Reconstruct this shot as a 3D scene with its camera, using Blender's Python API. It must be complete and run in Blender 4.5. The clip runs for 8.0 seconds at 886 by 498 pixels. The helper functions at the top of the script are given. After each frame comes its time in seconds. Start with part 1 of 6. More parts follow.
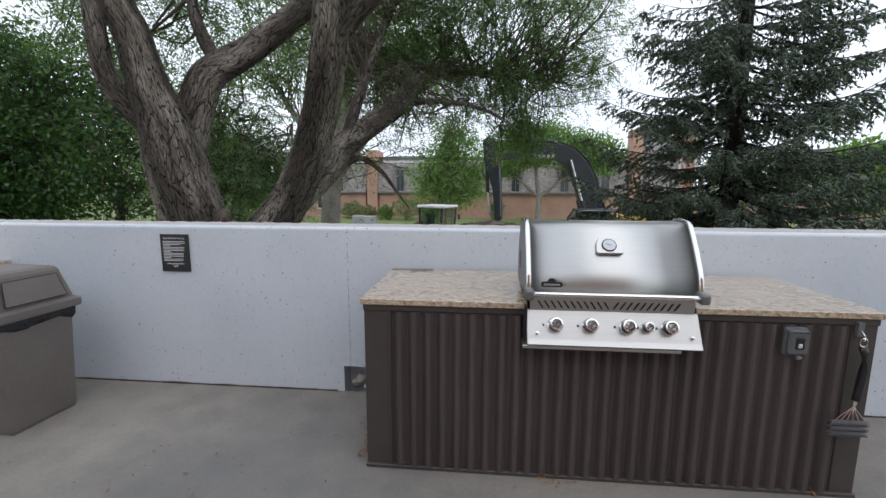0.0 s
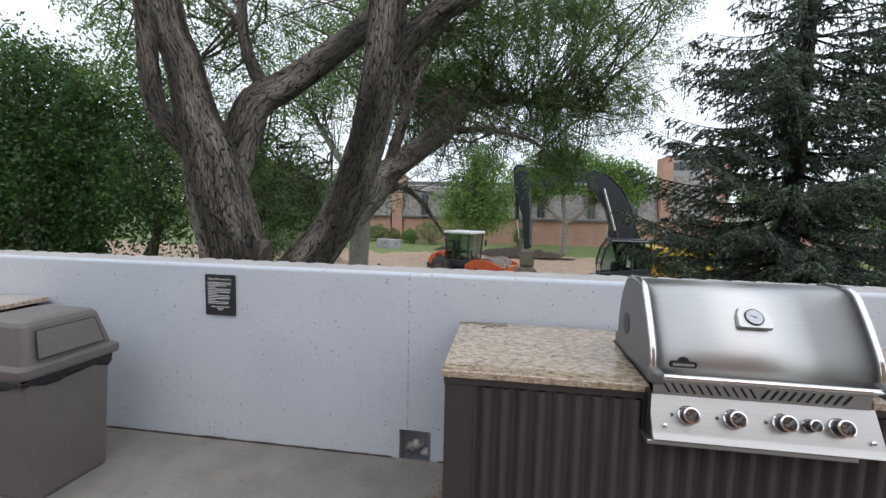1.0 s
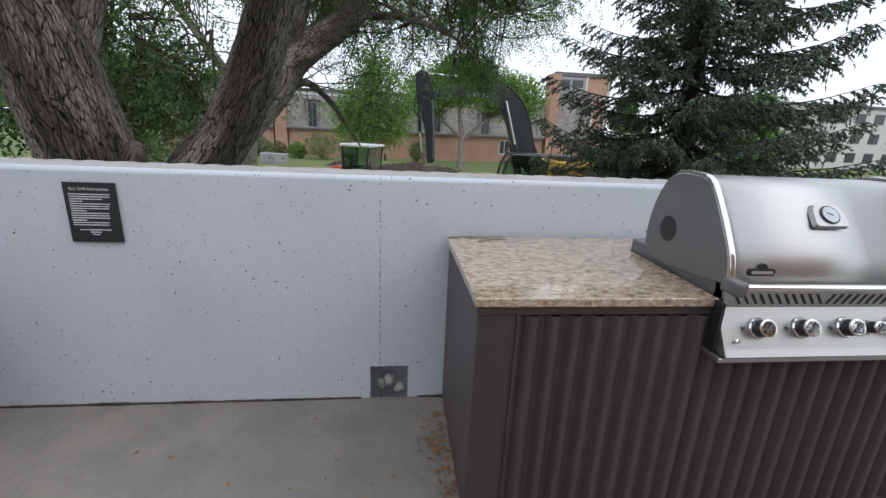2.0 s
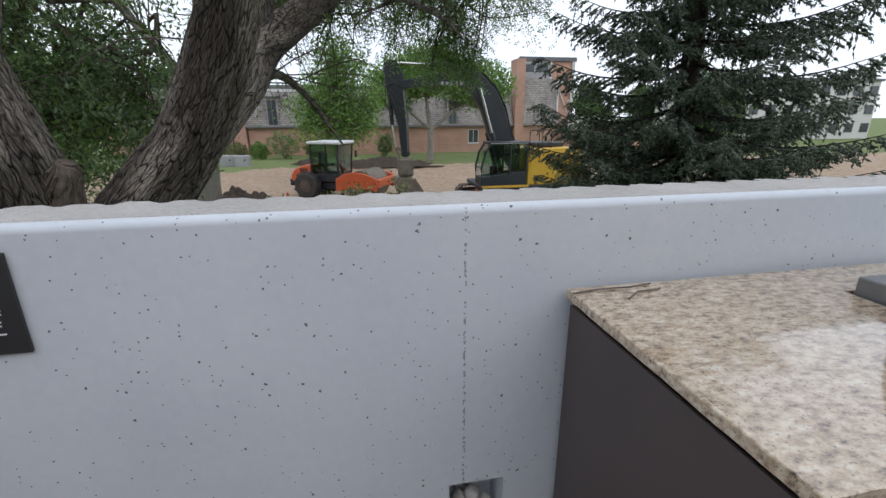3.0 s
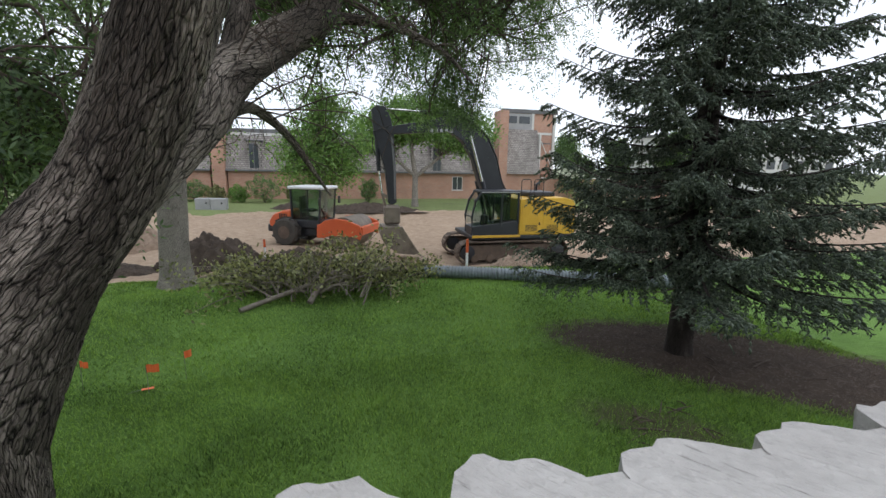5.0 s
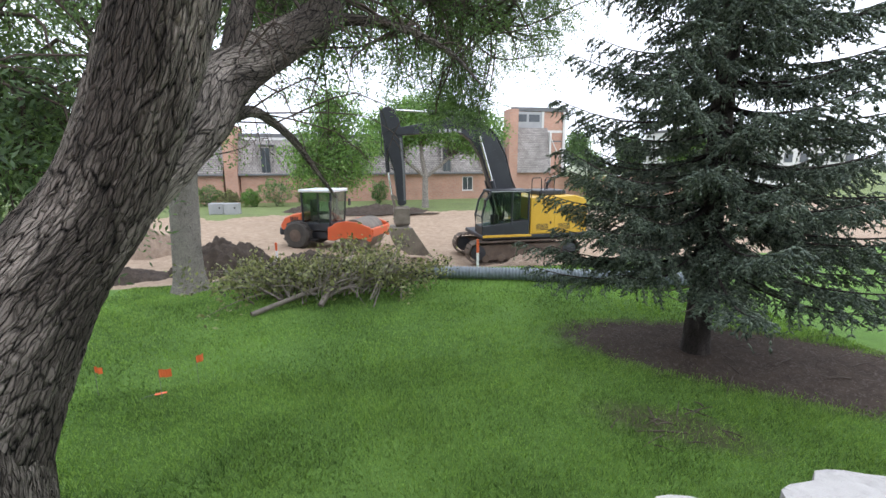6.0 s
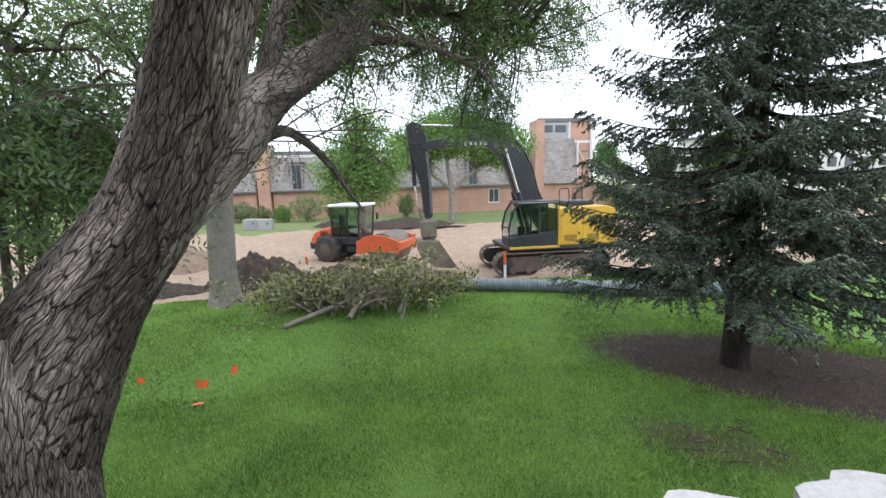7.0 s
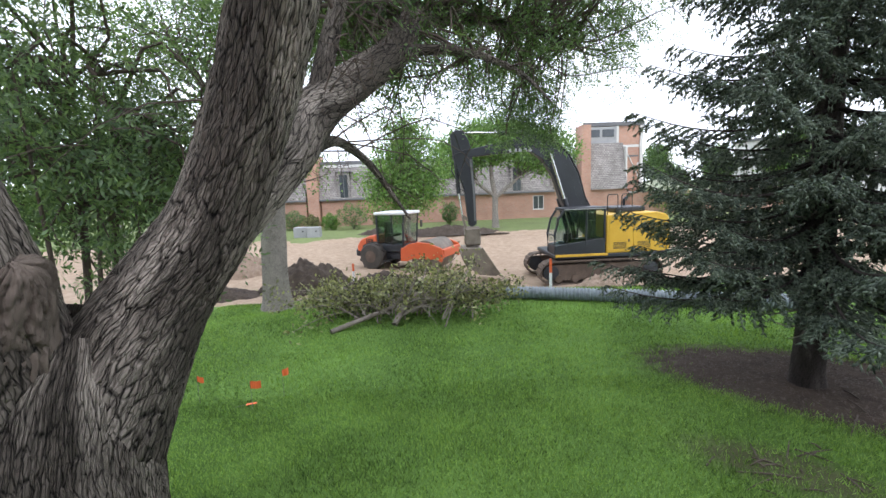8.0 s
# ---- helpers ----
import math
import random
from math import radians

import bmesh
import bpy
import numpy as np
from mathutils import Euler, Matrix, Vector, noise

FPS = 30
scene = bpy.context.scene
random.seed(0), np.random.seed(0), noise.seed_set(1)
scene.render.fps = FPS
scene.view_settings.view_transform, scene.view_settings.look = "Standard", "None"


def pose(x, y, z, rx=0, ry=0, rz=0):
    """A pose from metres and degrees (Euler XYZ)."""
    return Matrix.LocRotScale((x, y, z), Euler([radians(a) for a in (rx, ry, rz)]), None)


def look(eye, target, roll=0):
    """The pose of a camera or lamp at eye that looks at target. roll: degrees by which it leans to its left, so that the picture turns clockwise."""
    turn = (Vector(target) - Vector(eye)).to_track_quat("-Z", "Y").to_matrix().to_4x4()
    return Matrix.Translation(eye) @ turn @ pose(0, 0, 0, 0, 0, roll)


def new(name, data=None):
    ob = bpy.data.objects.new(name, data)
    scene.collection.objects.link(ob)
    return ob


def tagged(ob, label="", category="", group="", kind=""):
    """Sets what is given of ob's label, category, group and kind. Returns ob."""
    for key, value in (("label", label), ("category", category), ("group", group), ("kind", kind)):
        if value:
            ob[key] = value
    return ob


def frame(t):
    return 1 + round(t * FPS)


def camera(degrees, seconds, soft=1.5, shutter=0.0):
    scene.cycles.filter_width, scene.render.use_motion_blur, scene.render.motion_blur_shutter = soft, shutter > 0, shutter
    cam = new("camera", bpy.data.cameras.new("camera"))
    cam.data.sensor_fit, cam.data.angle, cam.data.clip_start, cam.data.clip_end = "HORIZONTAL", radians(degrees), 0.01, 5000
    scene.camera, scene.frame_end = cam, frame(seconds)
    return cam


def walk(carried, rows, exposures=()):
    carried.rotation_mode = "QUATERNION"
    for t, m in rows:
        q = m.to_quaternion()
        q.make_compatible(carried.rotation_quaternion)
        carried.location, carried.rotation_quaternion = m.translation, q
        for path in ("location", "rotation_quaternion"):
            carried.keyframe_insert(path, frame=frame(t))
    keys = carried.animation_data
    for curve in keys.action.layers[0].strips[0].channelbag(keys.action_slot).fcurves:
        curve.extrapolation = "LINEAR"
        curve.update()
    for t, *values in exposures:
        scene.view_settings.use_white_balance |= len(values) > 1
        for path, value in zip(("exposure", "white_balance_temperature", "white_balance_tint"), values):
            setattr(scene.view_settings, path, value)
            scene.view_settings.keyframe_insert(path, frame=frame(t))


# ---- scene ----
cam = camera(92.1, 8.0)
PATH = [
    (0, (0.824, 0.602, 1.472), (0.64, 2.571, 1.178), 0.2),
    (0.5, (0.667, 0.716, 1.576), (0.325, 2.668, 1.305), 2.2),
    (1, (0.462, 0.909, 1.582), (0.18, 2.88, 1.395), 1.3),
    (1.5, (0.219, 1.121, 1.459), (0.22, 3.087, 1.089), 3.4),
    (1.7, (0.11, 1.215, 1.433), (0.255, 3.149, 0.942), 3.8),
    (2.8, (-0.326, 2.086, 1.416), (-0.001, 3.969, 0.826), 0.5),
    (3, (-0.391, 2.256, 1.429), (-0.033, 4.135, 0.843), -0.3),
    (3.5, (-0.47, 2.663, 1.419), (-0.072, 4.563, 0.94), 0.2),
    (3.6, (-0.474, 2.746, 1.437), (-0.075, 4.649, 0.969), -0.2),
    (3.8, (-0.505, 2.904, 1.447), (-0.109, 4.815, 1.013), 0.0),
    (4, (-0.55, 3.046, 1.435), (-0.142, 4.96, 1.026), 0.7),
    (4.5, (-0.537, 3.25, 1.446), (-0.079, 5.159, 1.061), 1.2),
    (4.7, (-0.515, 3.316, 1.438), (-0.053, 5.224, 1.054), 1.1),
    (5.8, (-0.414, 3.455, 1.417), (0.006, 5.373, 1.034), -0.1),
    (6, (-0.413, 3.448, 1.422), (-0.009, 5.369, 1.04), -0.3),
    (6.5, (-0.404, 3.426, 1.419), (-0.046, 5.361, 1.06), -0.8),
    (7, (-0.411, 3.420, 1.422), (-0.129, 5.373, 1.1), -1.6),
    (7.5, (-0.419, 3.430, 1.418), (-0.183, 5.393, 1.12), -1.9),
    (8, (-0.44, 3.438, 1.417), (-0.356, 5.416, 1.136), -2.3),
]
EXPOSURES = [(0, 0.26, 6350, 10), (0.5, 0.35, 6350, 10), (1.0, 0.32, 6350, 10), (1.7, 0.25, 6350, 10), (3.0, 0.13, 6350, 10), (3.5, -0.28, 6400, 10), (4.0, -0.5, 6450, 10), (4.5, -0.1, 6500, 10), (4.7, 0.0, 6500, 10), (5.8, 0.93, 6250, 12), (8, 1.03, 6250, 12)]
walk(cam, [(t, look(eye, target, roll)) for t, eye, target, roll in PATH], EXPOSURES)

# ---- world and light ----
world = bpy.data.worlds.new("overcast_sky")
world.use_nodes = True
scene.world = world
wn, wl = world.node_tree.nodes, world.node_tree.links
sky = wn.new("ShaderNodeTexSky")
sky.sky_type = "NISHITA"
sky.sun_disc = False
sky.sun_elevation, sky.sun_rotation = radians(52), radians(150)
cloud = wn.new("ShaderNodeTexNoise")
cloud.inputs["Scale"].default_value = 2.2
cloud.inputs["Detail"].default_value = 6
cloud_ramp = wn.new("ShaderNodeValToRGB")
cloud_ramp.color_ramp.elements[0].position, cloud_ramp.color_ramp.elements[0].color = 0.3, (9.0, 9.7, 11.0, 1)
cloud_ramp.color_ramp.elements[1].position, cloud_ramp.color_ramp.elements[1].color = 0.65, (11.0, 11.5, 12.3, 1)
sky_mix = wn.new("ShaderNodeMixRGB")
sky_mix.inputs[0].default_value = 0.85
wl.new(cloud.outputs["Fac"], cloud_ramp.inputs[0])
wl.new(sky.outputs[0], sky_mix.inputs[1])
wl.new(cloud_ramp.outputs[0], sky_mix.inputs[2])
wl.new(sky_mix.outputs[0], wn["Background"].inputs[0])
wn["Background"].inputs[1].default_value = 0.108

sun = new("sun", bpy.data.lights.new("sun", "SUN"))
sun.data.energy, sun.data.angle, sun.data.color = 0.6, radians(70), (1, 0.98, 0.95)
sun.matrix_world = look((20, -35, 50), (0, 0, 0))


# ---- materials ----
def shader(name):
    m = bpy.data.materials.new(name)
    m.use_nodes = True
    nt = m.node_tree
    return m, nt, nt.nodes["Principled BSDF"]


def node(nt, kind, values=(), operation="", blend_type="", feature=""):
    n = nt.nodes.new("ShaderNode" + kind)
    if operation:
        n.operation = operation
    if blend_type:
        n.blend_type = blend_type
    if feature:
        n.feature = feature
    for key, value in dict(values).items():
        n.inputs[key].default_value = value
    return n


def ramp(nt, fac, stops):
    r = node(nt, "ValToRGB")
    el = r.color_ramp.elements
    while len(el) < len(stops):
        el.new(0.5)
    for e, (p, c) in zip(el, stops):
        e.position, e.color = p, (*c, 1) if len(c) == 3 else c
    nt.links.new(fac, r.inputs[0])
    return r.outputs[0]


def mixed(nt, fac, a, b, blend="MIX"):
    m = node(nt, "MixRGB", blend_type=blend)
    for sock, value in zip(m.inputs, (fac, a, b)):
        if isinstance(value, (int, float)):
            sock.default_value = value
        elif isinstance(value, tuple):
            sock.default_value = (*value, 1)
        else:
            nt.links.new(value, sock)
    return m.outputs[0]


def math_node(nt, op, a, b=0.0, c=0.0):
    m = node(nt, "Math", operation=op)
    for sock, value in zip(m.inputs, (a, b, c)):
        if isinstance(value, (int, float)):
            sock.default_value = value
        else:
            nt.links.new(value, sock)
    return m.outputs[0]


def place_of(nt, scale=(1, 1, 1), uv=False):
    mp = node(nt, "Mapping", {"Scale": scale})
    if uv:
        nt.links.new(node(nt, "TexCoord").outputs["UV"], mp.inputs[0])
    else:
        nt.links.new(node(nt, "NewGeometry").outputs["Position"], mp.inputs[0])
    return mp.outputs[0]


def noise_of(nt, where, scale, detail=4, rough=0.55):
    n = node(nt, "TexNoise", {"Scale": scale, "Detail": detail, "Roughness": rough})
    nt.links.new(where, n.inputs["Vector"])
    return n.outputs["Fac"]


def bump(nt, bsdf, height, strength, distance):
    b = node(nt, "Bump", {"Strength": strength, "Distance": distance})
    nt.links.new(height, b.inputs["Height"])
    nt.links.new(b.outputs[0], bsdf.inputs["Normal"])


def surf(name, dark, light, rough=0.6, metal=0.0, big=1.5, fine=40, relief=0.3, depth=0.004, stretch=(1, 1, 1), spec=0.5, each=0.0):
    """Two colours mixed at two scales, with fine relief."""
    m, nt, b = shader(name)
    where = place_of(nt, stretch)
    n1, n2 = noise_of(nt, where, big), noise_of(nt, where, fine, 6)
    fac = math_node(nt, "MULTIPLY_ADD", n1, 0.6, math_node(nt, "MULTIPLY", n2, 0.4))
    if each:
        rnd = node(nt, "ObjectInfo").outputs["Random"]
        fac = math_node(nt, "ADD", fac, math_node(nt, "MULTIPLY_ADD", rnd, each, -each / 2))
    col = ramp(nt, fac, [(0.3, dark), (0.7, light)])
    nt.links.new(col, b.inputs["Base Color"])
    r = math_node(nt, "MULTIPLY_ADD", n2, 0.2, rough - 0.1)
    nt.links.new(r, b.inputs["Roughness"])
    b.inputs["Metallic"].default_value = metal
    b.inputs["Specular IOR Level"].default_value = spec
    bump(nt, b, n2, relief, depth)
    return m


def ellipse_mask(nt, p, cx, cy, rx, ry, edge, wobble, turn=0.0):
    """1 inside an ellipse on the ground, turned by radians, with a ragged edge."""
    sep = node(nt, "SeparateXYZ")
    nt.links.new(p, sep.inputs[0])
    ax, ay = math_node(nt, "SUBTRACT", sep.outputs[0], cx), math_node(nt, "SUBTRACT", sep.outputs[1], cy)
    co, si = math.cos(turn), math.sin(turn)
    dx = math_node(nt, "MULTIPLY_ADD", ax, co / rx, math_node(nt, "MULTIPLY", ay, si / rx))
    dy = math_node(nt, "MULTIPLY_ADD", ay, co / ry, math_node(nt, "MULTIPLY", ax, -si / ry))
    d = math_node(nt, "SQRT", math_node(nt, "ADD", math_node(nt, "MULTIPLY", dx, dx), math_node(nt, "MULTIPLY", dy, dy)))
    d = math_node(nt, "ADD", d, wobble)
    n = node(nt, "MapRange", {"From Min": 1 + edge, "From Max": 1 - edge})
    nt.links.new(d, n.inputs[0])
    return n.outputs[0]


def concrete_wall_material():
    """White-painted cast concrete with air holes and stains."""
    m, nt, b = shader("painted_concrete")
    p = place_of(nt)
    n1, n2 = noise_of(nt, p, 1.1), noise_of(nt, p, 28, 6)
    col = ramp(nt, math_node(nt, "MULTIPLY_ADD", n1, 0.7, math_node(nt, "MULTIPLY", n2, 0.3)), [(0.3, (0.5, 0.545, 0.6)), (0.7, (0.62, 0.655, 0.7))])
    pits = None
    for scale, keep, size in ((9, 0.6, 0.045), (22, 0.55, 0.095), (48, 0.66, 0.13)):
        warp = node(nt, "VectorMath", operation="ADD")
        jitter = node(nt, "TexNoise", {"Scale": 60})
        nt.links.new(p, jitter.inputs["Vector"])
        shrink = node(nt, "VectorMath", {3: 0.012}, operation="SCALE")
        nt.links.new(jitter.outputs["Color"], shrink.inputs[0])
        nt.links.new(p, warp.inputs[0])
        nt.links.new(shrink.outputs[0], warp.inputs[1])
        v = node(nt, "TexVoronoi", {"Scale": scale})
        nt.links.new(warp.outputs[0], v.inputs["Vector"])
        near = math_node(nt, "LESS_THAN", v.outputs["Distance"], size)
        sep = node(nt, "SeparateColor")
        nt.links.new(v.outputs["Color"], sep.inputs[0])
        chosen = math_node(nt, "GREATER_THAN", sep.outputs[0], keep)
        pit = math_node(nt, "MULTIPLY", near, chosen)
        pits = pit if pits is None else math_node(nt, "MAXIMUM", pits, pit)
    # a line of chips where two casting forms met
    sp = node(nt, "SeparateXYZ")
    nt.links.new(p, sp.inputs[0])
    off = math_node(nt, "ABSOLUTE", math_node(nt, "ADD", math_node(nt, "ADD", sp.outputs[0], 0.1), math_node(nt, "MULTIPLY_ADD", n2, 0.012, -0.006)))
    line = math_node(nt, "MULTIPLY", math_node(nt, "LESS_THAN", off, 0.004), math_node(nt, "GREATER_THAN", noise_of(nt, p, 75, 3), 0.52))
    pits = math_node(nt, "MAXIMUM", pits, math_node(nt, "MULTIPLY", line, 0.7))
    col = mixed(nt, math_node(nt, "MULTIPLY", pits, 0.85), col, (0.05, 0.05, 0.055))
    nt.links.new(col, b.inputs["Base Color"])
    b.inputs["Roughness"].default_value = 0.7
    h = math_node(nt, "SUBTRACT", math_node(nt, "MULTIPLY", n2, 0.25), pits)
    bump(nt, b, h, 0.6, 0.006)
    return m


def cap_material():
    """Bare, broom-finished concrete of the wall's top and ribs."""
    m, nt, b = shader("weathered_concrete")
    p = place_of(nt)
    turned = node(nt, "Mapping", {"Rotation": (0, 0, radians(-38))})
    slant = node(nt, "Mapping", {"Scale": (90, 14, 30)})
    nt.links.new(p, turned.inputs[0])
    nt.links.new(turned.outputs[0], slant.inputs[0])
    n1, n2, n3 = noise_of(nt, p, 3), noise_of(nt, p, 60, 6), noise_of(nt, slant.outputs[0], 1.4, 5)
    col = ramp(nt, math_node(nt, "MULTIPLY_ADD", n1, 0.5, math_node(nt, "MULTIPLY", n2, 0.5)), [(0.3, (0.36, 0.342, 0.325)), (0.7, (0.53, 0.51, 0.488))])
    crack = ramp(nt, n3, [(0.27, (0.2, 0.19, 0.18)), (0.36, (1, 1, 1))])
    col = mixed(nt, 0.6, col, crack, "MULTIPLY")
    nt.links.new(col, b.inputs["Base Color"])
    b.inputs["Roughness"].default_value = 0.9
    bump(nt, b, math_node(nt, "ADD", n2, n3), 0.8, 0.008)
    return m


def floor_material():
    m, nt, b = shader("floor_concrete")
    p = place_of(nt)
    n1, n2, n3 = noise_of(nt, p, 0.9), noise_of(nt, p, 45, 6), noise_of(nt, p, 4)
    col = ramp(nt, math_node(nt, "MULTIPLY_ADD", n1, 0.55, math_node(nt, "MULTIPLY_ADD", n2, 0.2, math_node(nt, "MULTIPLY", n3, 0.25))),
               [(0.33, (0.12, 0.115, 0.11)), (0.5, (0.205, 0.186, 0.163)), (0.68, (0.29, 0.262, 0.225))])
    damp = ellipse_mask(nt, p, -0.35, 2.35, 0.75, 0.8, 0.5, math_node(nt, "MULTIPLY_ADD", n3, 0.9, -0.45))
    col = mixed(nt, math_node(nt, "MULTIPLY", damp, 0.4), col, (0.1, 0.105, 0.11))
    spot = node(nt, "TexVoronoi", {"Scale": 5})
    nt.links.new(p, spot.inputs["Vector"])
    col = mixed(nt, math_node(nt, "MULTIPLY", math_node(nt, "LESS_THAN", spot.outputs["Distance"], 0.05), 0.5), col, (0.1, 0.09, 0.08))
    nt.links.new(col, b.inputs["Base Color"])
    nt.links.new(math_node(nt, "MULTIPLY_ADD", n1, 0.35, 0.5), b.inputs["Roughness"])
    bump(nt, b, n2, 0.25, 0.003)
    return m


def granite_material():
    m, nt, b = shader("speckled_granite")
    p = place_of(nt)
    streak = place_of(nt, (32, 55, 55))
    n1, n2 = noise_of(nt, streak, 1.0, 6, 0.68), noise_of(nt, p, 105, 4, 0.7)
    col = ramp(nt, n1, [(0.32, (0.13, 0.09, 0.063)), (0.43, (0.355, 0.262, 0.175)), (0.53, (0.495, 0.39, 0.275)), (0.68, (0.62, 0.55, 0.44))])
    fleck = ramp(nt, n2, [(0.36, (0.1, 0.085, 0.08)), (0.43, (1, 1, 1))])
    col = mixed(nt, 0.8, col, fleck, "MULTIPLY")
    nt.links.new(col, b.inputs["Base Color"])
    nt.links.new(math_node(nt, "MULTIPLY_ADD", n2, 0.1, 0.05), b.inputs["Roughness"])
    b.inputs["Specular IOR Level"].default_value = 0.7
    b.inputs["Coat Weight"].default_value = 0.8
    b.inputs["Coat Roughness"].default_value = 0.03
    return m


def steel_material(name, tint=0.52, rough=0.4, along=(2, 160, 160)):
    """Brushed steel."""
    m, nt, b = shader(name)
    n = noise_of(nt, place_of(nt, along), 3, 4)
    col = ramp(nt, n, [(0.3, (tint * 0.9, tint * 0.89, tint * 0.87)), (0.7, (tint * 1.06, tint * 1.05, tint * 1.02))])
    nt.links.new(col, b.inputs["Base Color"])
    b.inputs["Metallic"].default_value = 1
    nt.links.new(math_node(nt, "MULTIPLY_ADD", n, 0.14, rough - 0.07), b.inputs["Roughness"])
    bump(nt, b, n, 0.05, 0.001)
    return m


def bark_material(name, groove, ridge, along=1.0, relief=0.9, depth=0.03, wet=0.42):
    """Long overlapping bark plates with narrow dark cracks, laid along the limb by its own unwrapped metres."""
    m, nt, b = shader(name)
    w = place_of(nt, (1, 1, 1), True)
    bend = node(nt, "TexNoise", {"Scale": 11.0 * along, "Detail": 5})
    nt.links.new(w, bend.inputs["Vector"])
    shift = node(nt, "VectorMath", {3: 0.022 / along}, operation="SCALE")
    nt.links.new(bend.outputs["Color"], shift.inputs[0])
    moved = node(nt, "VectorMath", operation="ADD")
    nt.links.new(w, moved.inputs[0])
    nt.links.new(shift.outputs[0], moved.inputs[1])
    cracks = []
    for su, sv, sharp in ((38, 4.8, 12.0), (88, 11.0, 8.0)):
        long = node(nt, "Mapping", {"Scale": (su * along, sv * along, 1)})
        nt.links.new(moved.outputs[0], long.inputs[0])
        plate = node(nt, "TexVoronoi", {"Scale": 1.0}, feature="DISTANCE_TO_EDGE")
        nt.links.new(long.outputs[0], plate.inputs["Vector"])
        heal = math_node(nt, "MULTIPLY_ADD", noise_of(nt, w, 14.0 * along, 3), 2.2, -1.15)
        opened = math_node(nt, "MAXIMUM", math_node(nt, "MULTIPLY", plate.outputs["Distance"], sharp), heal)
        cracks.append(math_node(nt, "MINIMUM", opened, 1.0))
    fibre = node(nt, "Mapping", {"Scale": (150 * along, 22 * along, 1)})
    nt.links.new(moved.outputs[0], fibre.inputs[0])
    strand = noise_of(nt, fibre.outputs[0], 1.0, 4, 0.65)
    fine, big = noise_of(nt, w, 130, 6, 0.7), noise_of(nt, w, 2.6, 4)
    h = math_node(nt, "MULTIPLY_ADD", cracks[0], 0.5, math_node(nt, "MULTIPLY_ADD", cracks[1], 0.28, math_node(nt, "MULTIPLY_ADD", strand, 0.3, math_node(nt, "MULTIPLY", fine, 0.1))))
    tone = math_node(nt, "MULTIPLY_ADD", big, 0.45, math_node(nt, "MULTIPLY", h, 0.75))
    # near-black cracks: crevice bark colour plus groove shade put into the colour
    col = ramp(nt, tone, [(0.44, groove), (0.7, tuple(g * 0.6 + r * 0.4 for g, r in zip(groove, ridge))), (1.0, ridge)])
    streak = noise_of(nt, place_of(nt, (3.6, 0.55, 1), True), 1.0, 4)
    damp = ramp(nt, streak, [(wet, (0.17, 0.16, 0.155)), (wet + 0.15, (1, 1, 1))])
    nt.links.new(mixed(nt, 0.85, col, damp, "MULTIPLY"), b.inputs["Base Color"])
    b.inputs["Roughness"].default_value = 0.92
    b.inputs["Specular IOR Level"].default_value = 0.2
    bump(nt, b, h, relief, depth)
    return m


def leaf_material(name, dark, light, gloss=0.45, glow=0.35, patch=0.0):
    """Leaves that differ from one another and let some light through."""
    m, nt, b = shader(name)
    rnd = node(nt, "NewGeometry").outputs["Random Per Island"]
    clump = noise_of(nt, place_of(nt), 1.3, 3)
    fac = math_node(nt, "MULTIPLY_ADD", rnd, 0.75, math_node(nt, "MULTIPLY", clump, 0.35))
    if patch:
        fac = math_node(nt, "ADD", fac, math_node(nt, "MULTIPLY_ADD", noise_of(nt, place_of(nt), 0.55, 5), 2 * patch, -patch))
    col = ramp(nt, fac, [(0.15, dark), (0.85, light)])
    nt.links.new(col, b.inputs["Base Color"])
    b.inputs["Roughness"].default_value = gloss
    b.inputs["Specular IOR Level"].default_value = 0.35
    tr = node(nt, "BsdfTranslucent")
    nt.links.new(mixed(nt, 1.0, col, (1.25, 1.3, 0.5), "MULTIPLY"), tr.inputs[0])
    mix = node(nt, "MixShader", {0: glow})
    nt.links.new(b.outputs[0], mix.inputs[1])
    nt.links.new(tr.outputs[0], mix.inputs[2])
    nt.links.new(mix.outputs[0], nt.nodes["Material Output"].inputs[0])
    return m


def glass_material():
    m, nt, b = shader("cab_glass")
    b.inputs["Base Color"].default_value = (0.56, 0.66, 0.66, 1)
    b.inputs["Transmission Weight"].default_value = 1
    b.inputs["Roughness"].default_value = 0.03
    b.inputs["IOR"].default_value = 1.45
    return m


def band_mask(nt, p, axis, start, end, wobble):
    sep = node(nt, "SeparateXYZ")
    nt.links.new(p, sep.inputs[0])
    v = math_node(nt, "ADD", sep.outputs[axis], wobble)
    return math_node(nt, "MULTIPLY", math_node(nt, "GREATER_THAN", v, start), math_node(nt, "LESS_THAN", v, end))


